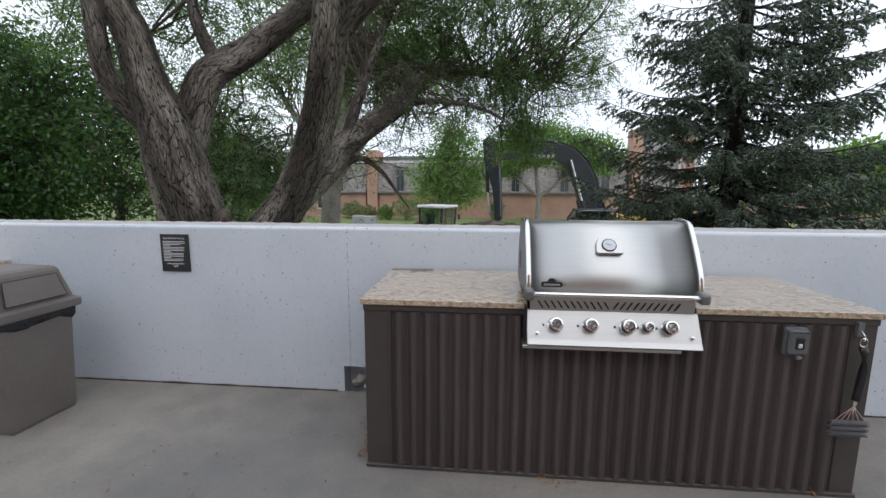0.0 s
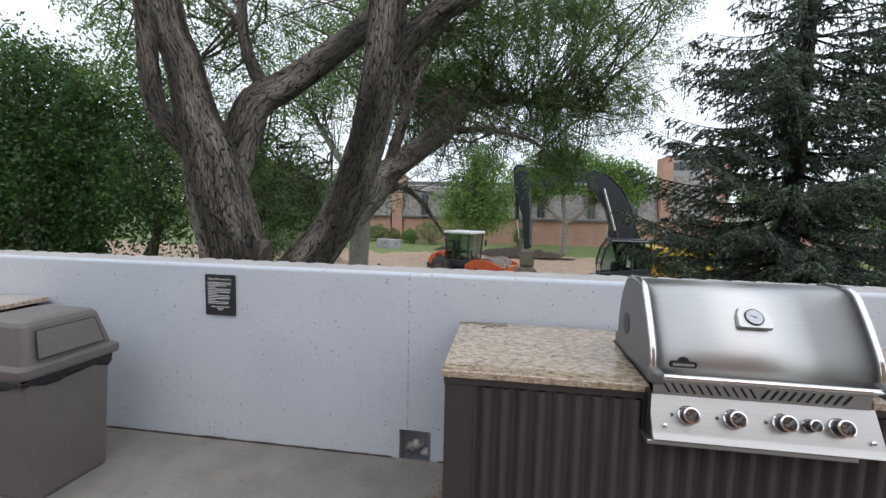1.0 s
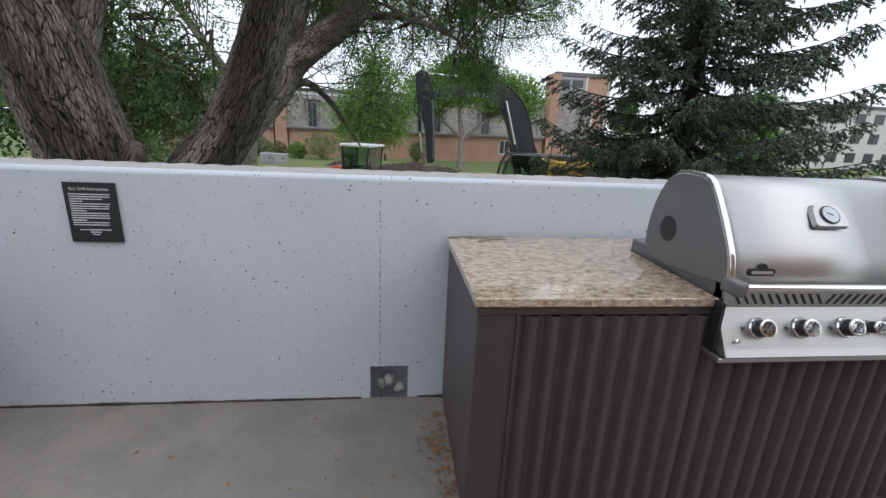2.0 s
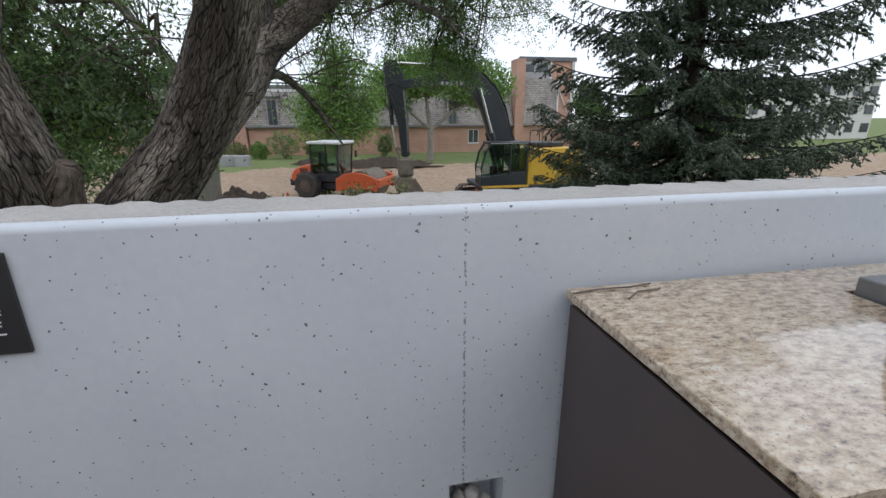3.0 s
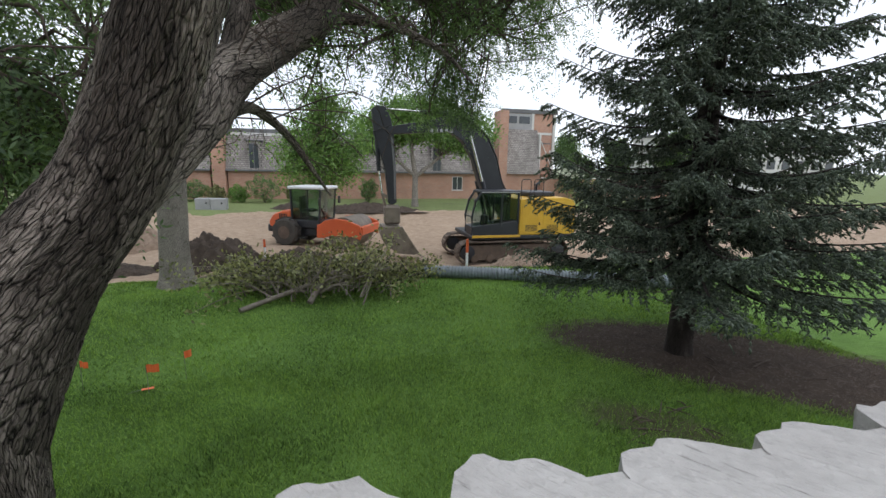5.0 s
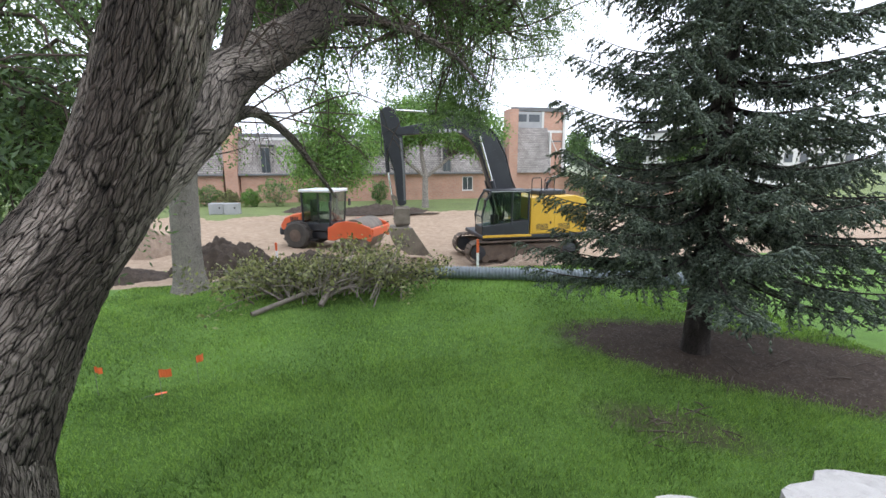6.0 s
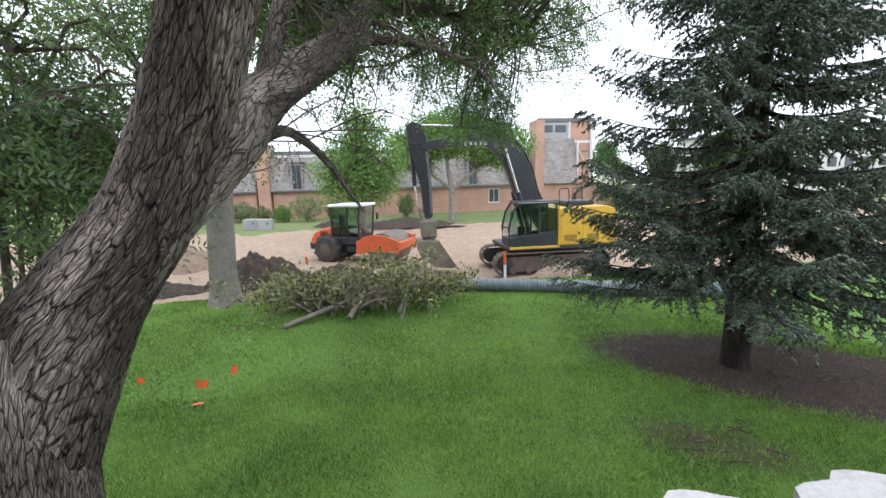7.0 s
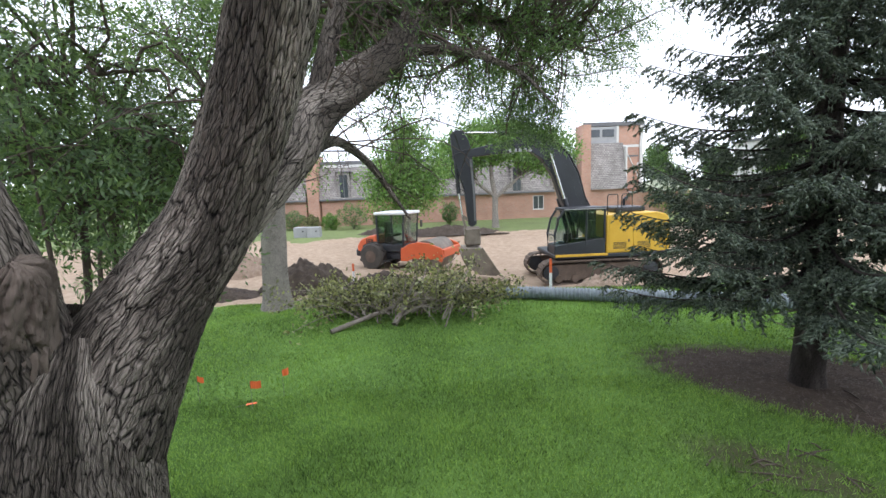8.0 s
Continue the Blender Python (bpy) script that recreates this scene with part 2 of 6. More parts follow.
def ground_material():
    """Lawn, the litter under the spruce, a bare patch, and the dug-up site, in one sheet."""
    m, nt, b = shader("ground")
    p = place_of(nt)
    n1, n2, n3 = noise_of(nt, p, 0.45, 4), noise_of(nt, p, 60, 5, 0.7), noise_of(nt, p, 3.5, 5)
    mixn = math_node(nt, "MULTIPLY_ADD", n1, 0.4, math_node(nt, "MULTIPLY_ADD", n2, 0.35, math_node(nt, "MULTIPLY", n3, 0.25)))
    grass = ramp(nt, mixn, [(0.3, (0.042, 0.085, 0.02)), (0.5, (0.115, 0.21, 0.045)), (0.7, (0.19, 0.32, 0.075))])
    litter = ramp(nt, math_node(nt, "MULTIPLY_ADD", n2, 0.6, math_node(nt, "MULTIPLY", n3, 0.4)), [(0.3, (0.03, 0.022, 0.017)), (0.6, (0.085, 0.062, 0.048)), (0.72, (0.2, 0.16, 0.12))])
    soil = ramp(nt, math_node(nt, "MULTIPLY_ADD", n2, 0.4, math_node(nt, "MULTIPLY", n3, 0.6)), [(0.3, (0.24, 0.17, 0.12)), (0.55, (0.385, 0.29, 0.21)), (0.75, (0.49, 0.39, 0.3))])
    wob = math_node(nt, "MULTIPLY_ADD", n3, 0.8, -0.4)
    col = mixed(nt, ellipse_mask(nt, p, 6.71, 9.14, 3.7, 1.5, 0.12, math_node(nt, "MULTIPLY", wob, 0.7), -0.67), grass, litter)
    col = mixed(nt, math_node(nt, "MULTIPLY", ellipse_mask(nt, p, 3.6, 7.85, 1.0, 0.42, 0.35, wob, -0.67), 0.75), col, litter)
    edge = math_node(nt, "MULTIPLY_ADD", noise_of(nt, p, 0.5, 4), 2.4, -1.2)
    worn = math_node(nt, "MULTIPLY", band_mask(nt, p, 1, 37.0, 900.0, edge), math_node(nt, "MULTIPLY_ADD", n3, 0.5, 0.3))
    col = mixed(nt, worn, col, (0.2, 0.19, 0.11))
    col = mixed(nt, band_mask(nt, p, 1, 18.2, 37.5, edge), col, soil)
    nt.links.new(col, b.inputs["Base Color"])
    b.inputs["Roughness"].default_value = 0.9
    b.inputs["Specular IOR Level"].default_value = 0.15
    bump(nt, b, math_node(nt, "ADD", n2, n3), 0.7, 0.03)
    return m


def brick_material(name, c1, c2, mortar):
    m, nt, b = shader(name)
    sep = node(nt, "SeparateXYZ")
    nt.links.new(place_of(nt), sep.inputs[0])
    flat = node(nt, "CombineXYZ")
    nt.links.new(math_node(nt, "ADD", sep.outputs[0], sep.outputs[1]), flat.inputs[0])
    nt.links.new(sep.outputs[2], flat.inputs[1])
    br = node(nt, "TexBrick", {"Scale": 1.0, "Brick Width": 0.21, "Row Height": 0.075, "Mortar Size": 0.006,
                               "Color1": (*c1, 1), "Color2": (*c2, 1), "Mortar": (*mortar, 1)})
    nt.links.new(flat.outputs[0], br.inputs["Vector"])
    wash = ramp(nt, noise_of(nt, place_of(nt), 0.5), [(0.3, (0.8, 0.8, 0.8)), (0.7, (1.1, 1.1, 1.1))])
    nt.links.new(mixed(nt, 1.0, br.outputs[0], wash, "MULTIPLY"), b.inputs["Base Color"])
    b.inputs["Roughness"].default_value = 0.85
    return m


def shingle_material():
    m, nt, b = shader("weathered_shingles")
    sep = node(nt, "SeparateXYZ")
    nt.links.new(place_of(nt), sep.inputs[0])
    flat = node(nt, "CombineXYZ")
    nt.links.new(sep.outputs[0], flat.inputs[0])
    nt.links.new(sep.outputs[2], flat.inputs[1])
    br = node(nt, "TexBrick", {"Scale": 1.0, "Brick Width": 0.3, "Row Height": 0.2, "Mortar Size": 0.018,
                               "Color1": (0.25, 0.225, 0.21, 1), "Color2": (0.36, 0.33, 0.31, 1), "Mortar": (0.1, 0.09, 0.085, 1)})
    nt.links.new(flat.outputs[0], br.inputs["Vector"])
    wash = ramp(nt, noise_of(nt, place_of(nt), 0.8), [(0.3, (0.75, 0.75, 0.75)), (0.7, (1.15, 1.15, 1.15))])
    nt.links.new(mixed(nt, 1.0, br.outputs[0], wash, "MULTIPLY"), b.inputs["Base Color"])
    b.inputs["Roughness"].default_value = 0.9
    return m


M_WALL = concrete_wall_material()
M_CAP = cap_material()
M_FLOOR = floor_material()
M_GRANITE = granite_material()
M_BROWN = surf("brown_painted_metal", (0.054, 0.041, 0.04), (0.086, 0.067, 0.064), 0.5, 0, 2.5, 30, 0.08, 0.002, (1, 1, 0.25))
M_BROWNEDGE = surf("dark_brown_trim", (0.045, 0.038, 0.034), (0.07, 0.058, 0.052), 0.5, 0, 3, 40, 0.1, 0.002)
M_STEEL = steel_material("brushed_steel")
M_CHROME = steel_material("polished_chrome", 0.8, 0.12)
M_CAST = surf("grey_cast_metal", (0.16, 0.16, 0.165), (0.22, 0.22, 0.225), 0.45, 0.6, 3, 90, 0.1, 0.001)
M_DARK = surf("black_plastic", (0.012, 0.012, 0.013), (0.022, 0.022, 0.024), 0.4, 0, 4, 60, 0.1, 0.001)
M_KNOB = surf("dark_blue_grey_knob", (0.03, 0.034, 0.042), (0.05, 0.055, 0.065), 0.3, 0.3, 4, 60, 0.05, 0.001)
M_DIAL = surf("pale_dial", (0.5, 0.53, 0.56), (0.62, 0.65, 0.68), 0.3, 0, 9, 60, 0.02, 0.001)
M_BIN = surf("brown_grey_plastic", (0.105, 0.09, 0.082), (0.155, 0.135, 0.122), 0.5, 0, 2.5, 55, 0.2, 0.002)
M_BAG = surf("black_bin_liner", (0.008, 0.008, 0.009), (0.02, 0.02, 0.022), 0.22, 0, 5, 25, 0.8, 0.01)
M_SIGN = surf("black_sign_board", (0.018, 0.019, 0.021), (0.028, 0.029, 0.031), 0.45, 0, 4, 80, 0.05, 0.001)
M_INK = surf("white_lettering", (0.62, 0.63, 0.64), (0.72, 0.73, 0.74), 0.6, 0, 20, 90, 0.02, 0.001)
M_GREYPLASTIC = surf("grey_weathered_plastic", (0.085, 0.088, 0.092), (0.125, 0.128, 0.132), 0.5, 0, 5, 70, 0.1, 0.001)
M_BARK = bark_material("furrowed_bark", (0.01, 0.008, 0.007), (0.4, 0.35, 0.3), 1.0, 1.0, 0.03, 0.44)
M_GREYBARK = bark_material("grey_bark", (0.07, 0.062, 0.054), (0.33, 0.3, 0.265), 1.7, 0.7, 0.012, 0.22)
M_SPRUCEBARK = bark_material("spruce_bark", (0.035, 0.029, 0.026), (0.13, 0.11, 0.1), 2.0, 0.6, 0.015)
M_TORN = surf("torn_wood", (0.05, 0.038, 0.03), (0.17, 0.135, 0.11), 0.95, 0, 5, 30, 1.0, 0.03, (1, 1, 0.3))
M_TWIG = surf("twig_wood", (0.06, 0.045, 0.035), (0.14, 0.11, 0.09), 0.9, 0, 6, 60, 0.3, 0.003)
M_DEADWOOD = surf("cut_branch_wood", (0.12, 0.1, 0.085), (0.27, 0.235, 0.2), 0.9, 0, 6, 60, 0.4, 0.004)
M_LEAF = leaf_material("ash_leaves", (0.055, 0.1, 0.05), (0.19, 0.285, 0.145), 0.4, 0.5)
M_LEAF_SAP = leaf_material("sapling_leaves", (0.07, 0.115, 0.07), (0.22, 0.31, 0.185), 0.4, 0.5)
M_LEAF_DARK = leaf_material("dark_leaves", (0.02, 0.05, 0.02), (0.085, 0.16, 0.055), 0.4, 0.42)
M_LEAF_PALE = leaf_material("pale_green_leaves", (0.07, 0.15, 0.04), (0.2, 0.33, 0.1))
M_LEAF_CUT = leaf_material("wilting_leaves", (0.035, 0.04, 0.02), (0.31, 0.32, 0.17))
M_NEEDLE = leaf_material("spruce_needles", (0.032, 0.05, 0.038), (0.19, 0.235, 0.18), 0.6, 0.2)
M_GRASS = leaf_material("grass_blades", (0.042, 0.09, 0.018), (0.265, 0.415, 0.105), 0.55, 0.35, 0.6)
M_DEADLEAF = leaf_material("dead_leaves", (0.13, 0.06, 0.025), (0.33, 0.17, 0.07), 0.7, 0.1)
M_GROUND = ground_material()
M_TOPSOIL = surf("dark_topsoil", (0.035, 0.026, 0.02), (0.1, 0.075, 0.058), 0.95, 0, 4, 25, 1.0, 0.04)
M_SUBSOIL = surf("tan_subsoil", (0.22, 0.155, 0.11), (0.38, 0.29, 0.22), 0.95, 0, 4, 25, 1.0, 0.04)
M_BRICK = brick_material("orange_brick", (0.4, 0.215, 0.15), (0.47, 0.27, 0.195), (0.4, 0.31, 0.26))
M_SHINGLE = shingle_material()
M_TRIM = surf("pale_fascia", (0.5, 0.49, 0.47), (0.6, 0.59, 0.57), 0.7, 0, 0.6, 8, 0.1, 0.002)
M_FASCIA = surf("dark_fascia", (0.1, 0.1, 0.105), (0.16, 0.16, 0.165), 0.7, 0, 0.6, 8, 0.1, 0.002)
M_PANE = surf("dark_window_glass", (0.03, 0.035, 0.04), (0.07, 0.08, 0.09), 0.12, 0, 0.5, 3, 0.05, 0.002)
M_GLASS = glass_material()
M_YELLOW = surf("yellow_machine_paint", (0.5, 0.29, 0.02), (0.62, 0.38, 0.04), 0.45, 0, 1.5, 20, 0.1, 0.003)
M_BLACKPAINT = surf("black_machine_paint", (0.012, 0.013, 0.017), (0.028, 0.031, 0.038), 0.45, 0, 1.5, 20, 0.1, 0.003)
M_ORANGE = surf("orange_machine_paint", (0.52, 0.085, 0.028), (0.64, 0.13, 0.04), 0.4, 0, 1.5, 20, 0.08, 0.003)
M_WHITEPAINT = surf("white_roof_paint", (0.6, 0.62, 0.64), (0.75, 0.76, 0.77), 0.4, 0, 1.5, 20, 0.05, 0.002)
M_TRACK = surf("muddy_track_steel", (0.06, 0.045, 0.035), (0.17, 0.125, 0.095), 0.8, 0.2, 3, 30, 0.6, 0.01)
M_BUCKET = surf("worn_bucket_steel", (0.1, 0.085, 0.07), (0.26, 0.22, 0.18), 0.6, 0.4, 2.5, 25, 0.4, 0.006)
M_TYRE = surf("dusty_rubber", (0.03, 0.028, 0.026), (0.08, 0.07, 0.06), 0.9, 0, 3, 30, 0.3, 0.006)
M_PIPE = surf("grey_corrugated_plastic", (0.13, 0.155, 0.17), (0.26, 0.3, 0.33), 0.45, 0, 1.2, 25, 0.1, 0.003)
M_FLAG = surf("orange_flag_film", (0.75, 0.12, 0.03), (0.85, 0.19, 0.06), 0.5, 0, 9, 60, 0.1, 0.001)
M_BLOCK = surf("grey_precast_concrete", (0.26, 0.265, 0.27), (0.38, 0.38, 0.385), 0.9, 0, 1.5, 20, 0.3, 0.004)
M_HYD = steel_material("hydraulic_rod", 0.6, 0.25)
M_FLOWER = surf("white_blossom", (0.5, 0.55, 0.42), (0.7, 0.72, 0.62), 0.8, 0, 3, 20, 0.2, 0.01)


# ---- shape helpers ----
def part(name, bm, material, parent=None, label="", smooth=False):
    """Links a bmesh as one mesh object, under a thing or a part."""
    me = bpy.data.meshes.new(name)
    bmesh.ops.recalc_face_normals(bm, faces=bm.faces)
    bm.to_mesh(me)
    bm.free()
    me.materials.append(material)
    if smooth:
        me.polygons.foreach_set("use_smooth", [True] * len(me.polygons))
    ob = new(name, me)
    if parent:
        ob.parent = parent
    return tagged(ob, label)


def thing(name, at, label, category, group="", turn=0.0):
    ob = new(name)
    ob.matrix_world = pose(*at, 0, 0, turn)
    return tagged(ob, label, category, group)


def box(x0, x1, y0, y1, z0, z1, bevel=0.0, bm=None, segments=1):
    own = bmesh.new()
    bmesh.ops.create_cube(own, size=1, matrix=Matrix.LocRotScale(((x0 + x1) / 2, (y0 + y1) / 2, (z0 + z1) / 2), None, (x1 - x0, y1 - y0, z1 - z0)))
    if bevel:
        bmesh.ops.bevel(own, geom=own.edges[:] + own.verts[:], offset=bevel, segments=segments, profile=0.5, affect="EDGES")
    if bm is None:
        return own
    me = bpy.data.meshes.new("join")
    own.to_mesh(me)
    own.free()
    bm.from_mesh(me)
    bpy.data.meshes.remove(me)
    return bm


def cyl(p0, p1, r0, r1=None, n=16, bm=None, caps=True):
    bm = bm or bmesh.new()
    p0, p1 = Vector(p0), Vector(p1)
    r1 = r0 if r1 is None else r1
    q = (p1 - p0).to_track_quat("Z", "Y")
    rings = []
    for p, r in ((p0, r0), (p1, r1)):
        rings.append([bm.verts.new(p + q @ Vector((math.cos(2 * math.pi * i / n) * r, math.sin(2 * math.pi * i / n) * r, 0))) for i in range(n)])
    for i in range(n):
        bm.faces.new((rings[0][i], rings[0][(i + 1) % n], rings[1][(i + 1) % n], rings[1][i]))
    if caps:
        bm.faces.new(rings[0][::-1])
        bm.faces.new(rings[1])
    return bm


def lathe(profile, at=(0, 0, 0), axis=(0, 0, 1), n=20, bm=None):
    """Turns a profile of (radius, height) round an axis."""
    bm = bm or bmesh.new()
    q, at = Vector(axis).to_track_quat("Z", "Y"), Vector(at)
    rings = [[bm.verts.new(at + q @ Vector((math.cos(2 * math.pi * i / n) * r, math.sin(2 * math.pi * i / n) * r, h))) for i in range(n)] for r, h in profile]
    for a, b in zip(rings, rings[1:]):
        for i in range(n):
            bm.faces.new((a[i], a[(i + 1) % n], b[(i + 1) % n], b[i]))
    bm.faces.new(rings[0][::-1])
    bm.faces.new(rings[-1])
    return bm


def prism(outline, axis, lo, hi, bm=None, bevel=0.0):
    """An outline of (u, v) drawn out along an axis: x takes (y, z), y takes (x, z), z takes (x, y)."""
    own = bmesh.new()

    def lay(u, v, w):
        return (w, u, v) if axis == "x" else (u, w, v) if axis == "y" else (u, v, w)
    a = [own.verts.new(lay(u, v, lo)) for u, v in outline]
    b = [own.verts.new(lay(u, v, hi)) for u, v in outline]
    own.faces.new(a[::-1])
    own.faces.new(b)
    for i in range(len(a)):
        own.faces.new((a[i], a[(i + 1) % len(a)], b[(i + 1) % len(a)], b[i]))
    if bevel:
        bmesh.ops.recalc_face_normals(own, faces=own.faces)
        bmesh.ops.bevel(own, geom=own.edges[:], offset=bevel, segments=1, affect="EDGES")
    if bm is None:
        return own
    me = bpy.data.meshes.new("join")
    own.to_mesh(me)
    own.free()
    bm.from_mesh(me)
    bpy.data.meshes.remove(me)
    return bm


def tube(points, radius, n=8, bm=None):
    """A round rod bent through points."""
    bm = bm or bmesh.new()
    pts = [Vector(p) for p in points]
    rings = []
    for i, p in enumerate(pts):
        d = (pts[min(i + 1, len(pts) - 1)] - pts[max(i - 1, 0)]).normalized()
        q = d.to_track_quat("Z", "Y")
        rings.append([bm.verts.new(p + q @ Vector((math.cos(2 * math.pi * k / n) * radius, math.sin(2 * math.pi * k / n) * radius, 0))) for k in range(n)])
    for a, b in zip(rings, rings[1:]):
        for k in range(n):
            bm.faces.new((a[k], a[(k + 1) % n], b[(k + 1) % n], b[k]))
    bm.faces.new(rings[0][::-1])
    bm.faces.new(rings[-1])
    return bm


def mesh_part(name, verts, faces, material, parent=None, label="", uvs=None, smooth=False, kind=""):
    """A mesh from arrays of corners and equal-sided faces."""
    verts, faces = np.asarray(verts, np.float32), np.asarray(faces, np.int32)
    me = bpy.data.meshes.new(name)
    k = faces.shape[1]
    me.vertices.add(len(verts))
    me.vertices.foreach_set("co", verts.ravel())
    me.loops.add(faces.size)
    me.loops.foreach_set("vertex_index", faces.ravel())
    me.polygons.add(len(faces))
    me.polygons.foreach_set("loop_start", np.arange(0, faces.size, k, dtype=np.int32))
    if smooth:
        me.polygons.foreach_set("use_smooth", np.ones(len(faces), bool))
    me.update(calc_edges=True)
    if uvs is not None:
        layer = me.uv_layers.new(name="UVMap")
        layer.data.foreach_set("uv", np.asarray(uvs, np.float32)[faces.ravel()].ravel())
    me.materials.append(material)
    ob = new(name, me)
    if parent:
        ob.parent = parent
    return tagged(ob, label, kind=kind)


# ---- plants ----
def spline(nodes, step):
    """Smooth points (x, y, z, r) along limb nodes."""
    p = np.array(nodes, float)
    out = []
    for i in range(len(p) - 1):
        a, b, c, d = p[max(i - 1, 0)], p[i], p[i + 1], p[min(i + 2, len(p) - 1)]
        k = max(2, int(np.linalg.norm((c - b)[:3]) / step))
        for t in np.arange(k) / k:
            out.append(0.5 * (2 * b + (c - a) * t + (2 * a - 5 * b + 4 * c - d) * t * t + (3 * b - a - 3 * c + d) * t ** 3))
    out.append(p[-1])
    return np.array(out)


def lattice(rng, cells_u, u, v, per_v):
    """Smooth random values that close round the limb; u in turns, v in metres."""
    rows = int(np.ceil(v.max() * per_v)) + 3
    g = rng.uniform(-1, 1, (rows, cells_u))
    x, y = (u % 1.0) * cells_u, np.maximum(v, 0) * per_v
    i, j = np.floor(x).astype(int), np.floor(y).astype(int)
    fx, fy = x - i, y - j
    fx, fy = fx * fx * (3 - 2 * fx), fy * fy * (3 - 2 * fy)
    a, b = g[j, i % cells_u], g[j, (i + 1) % cells_u]
    c, d = g[j + 1, i % cells_u], g[j + 1, (i + 1) % cells_u]
    return (a * (1 - fx) + b * fx) * (1 - fy) + (c * (1 - fx) + d * fx) * fy


def furrows(A, L, girth, seed):
    """Depth of interlaced bark furrows, 0 on the plates and 1 at the bottom of a groove."""
    rng = np.random.default_rng(seed + 500)
    u = A / (2 * np.pi)
    bend = lattice(rng, max(3, int(girth / 0.2)), u, L, 4.0)
    u = u + bend * 0.03 / max(girth, 0.1)
    wide = np.abs(lattice(rng, max(6, int(girth / 0.045)), u, L + 0.03 * bend, 5.0))
    narrow = np.abs(lattice(rng, max(10, int(girth / 0.022)), u, L, 11.0))
    chip = lattice(rng, max(10, int(girth / 0.02)), u, L, 26.0)
    return np.clip(1 - wide * 4.5, 0, 1) * 0.7 + np.clip(1 - narrow * 4.0, 0, 1) * 0.3 + chip * 0.12


def limb_arrays(nodes, sides, step, rough=0.0, seed=0, bark=0.0):
    """A tapered limb with furrowed ridges: corners, faces and unwrapped metres."""
    s = spline(nodes, step)
    rng = np.random.default_rng(seed)
    n = len(s)
    tang = np.gradient(s[:, :3], axis=0)
    tang /= np.linalg.norm(tang, axis=1)[:, None] + 1e-9
    u = np.cross(tang, np.array([0.31, 0.9, 0.2]))
    u /= np.linalg.norm(u, axis=1)[:, None] + 1e-9
    w = np.cross(tang, u)
    ang = np.linspace(0, 2 * np.pi, sides + 1)
    run = np.concatenate([[0], np.cumsum(np.linalg.norm(np.diff(s[:, :3], axis=0), axis=1))])
    A, L = np.meshgrid(ang, run)
    ridge = np.zeros_like(A)
    for k in range(7):
        f = rng.integers(3, 11)
        ridge += np.sin(A * f + rng.uniform(0, 6.3) + np.sin(L * rng.uniform(1.5, 4) + rng.uniform(0, 6)) * 1.2) * rng.uniform(0.4, 1) / 7
    lump = np.sin(L * 2.3 + A * 2 + seed) * np.sin(L * 1.1 + seed * 2 + A) * 0.5
    R = s[:, 3][:, None] * (1 + rough * (ridge * 1.2 + lump))
    if bark:
        R = R - bark * furrows(A, L, 2 * np.pi * float(s[:, 3].mean()), seed)
    V = s[:, None, :3] + R[..., None] * (np.cos(A)[..., None] * u[:, None] + np.sin(A)[..., None] * w[:, None])
    uv = np.stack([A * max(s[:, 3].mean(), 0.02), L], -1).reshape(-1, 2)
    i, j = np.meshgrid(np.arange(n - 1), np.arange(sides), indexing="ij")
    a = i * (sides + 1) + j
    F = np.stack([a, a + 1, a + sides + 2, a + sides + 1], -1).reshape(-1, 4)
    return V.reshape(-1, 3), F, uv


def limb(name, nodes, material, parent, sides=24, step=0.08, rough=0.08, seed=0, label="", bark=0.0):
    v, f, uv = limb_arrays(nodes, sides, step, rough, seed, bark)
    return mesh_part(name, v, f, material, parent, label, uv, True)


def joined(pieces):
    vs, fs, us, base = [], [], [], 0
    for v, f, u in pieces:
        vs.append(v)
        fs.append(f + base)
        us.append(u)
        base += len(v)
    return np.concatenate(vs), np.concatenate(fs), np.concatenate(us)


def blades(roots, along, side, length, width):
    """Leaf blades with four corners, from arrays of roots and directions."""
    n = len(roots)
    length, width = np.broadcast_to(length, n)[:, None], np.broadcast_to(width, n)[:, None]
    mid = roots + along * length * 0.45
    v = np.stack([roots, mid + side * width / 2, roots + along * length, mid - side * width / 2], 1).reshape(-1, 3)
    return v, np.arange(4 * n).reshape(-1, 4)


def unit(a):
    return a / (np.linalg.norm(a, axis=1)[:, None] + 1e-9)


def fronds(centres, rng, leaflets=9, rachis=0.22, length=0.055, width=0.017, droop=0.6):
    """Feathered leaves: pairs of leaflets along a hanging stalk."""
    n = len(centres)
    d = rng.normal(size=(n, 3))
    d[:, 2] = d[:, 2] * 0.5 - droop
    d = unit(d)
    s = unit(np.cross(d, rng.normal(size=(n, 3))))
    size = rng.uniform(0.7, 1.25, n)
    roots, alongs, sides = [], [], []
    for k in range(leaflets):
        t = (k // 2 + 1) / (leaflets // 2 + 1) if k < leaflets - 1 else 1.0
        sign = (1 if k % 2 else -1) if k < leaflets - 1 else 0
        sag = np.zeros((n, 3))
        sag[:, 2] = -0.25 * t * t * rachis
        roots.append(centres + d * (t * rachis * size)[:, None] + sag)
        a = unit(d * 0.55 + s * sign * 0.9 + rng.normal(size=(n, 3)) * 0.22)
        alongs.append(a)
        sides.append(unit(np.cross(a, np.cross(d, s) + rng.normal(size=(n, 3)) * 0.5)))
    return blades(np.concatenate(roots), np.concatenate(alongs), np.concatenate(sides), np.tile(size, leaflets) * length, np.tile(size, leaflets) * width)


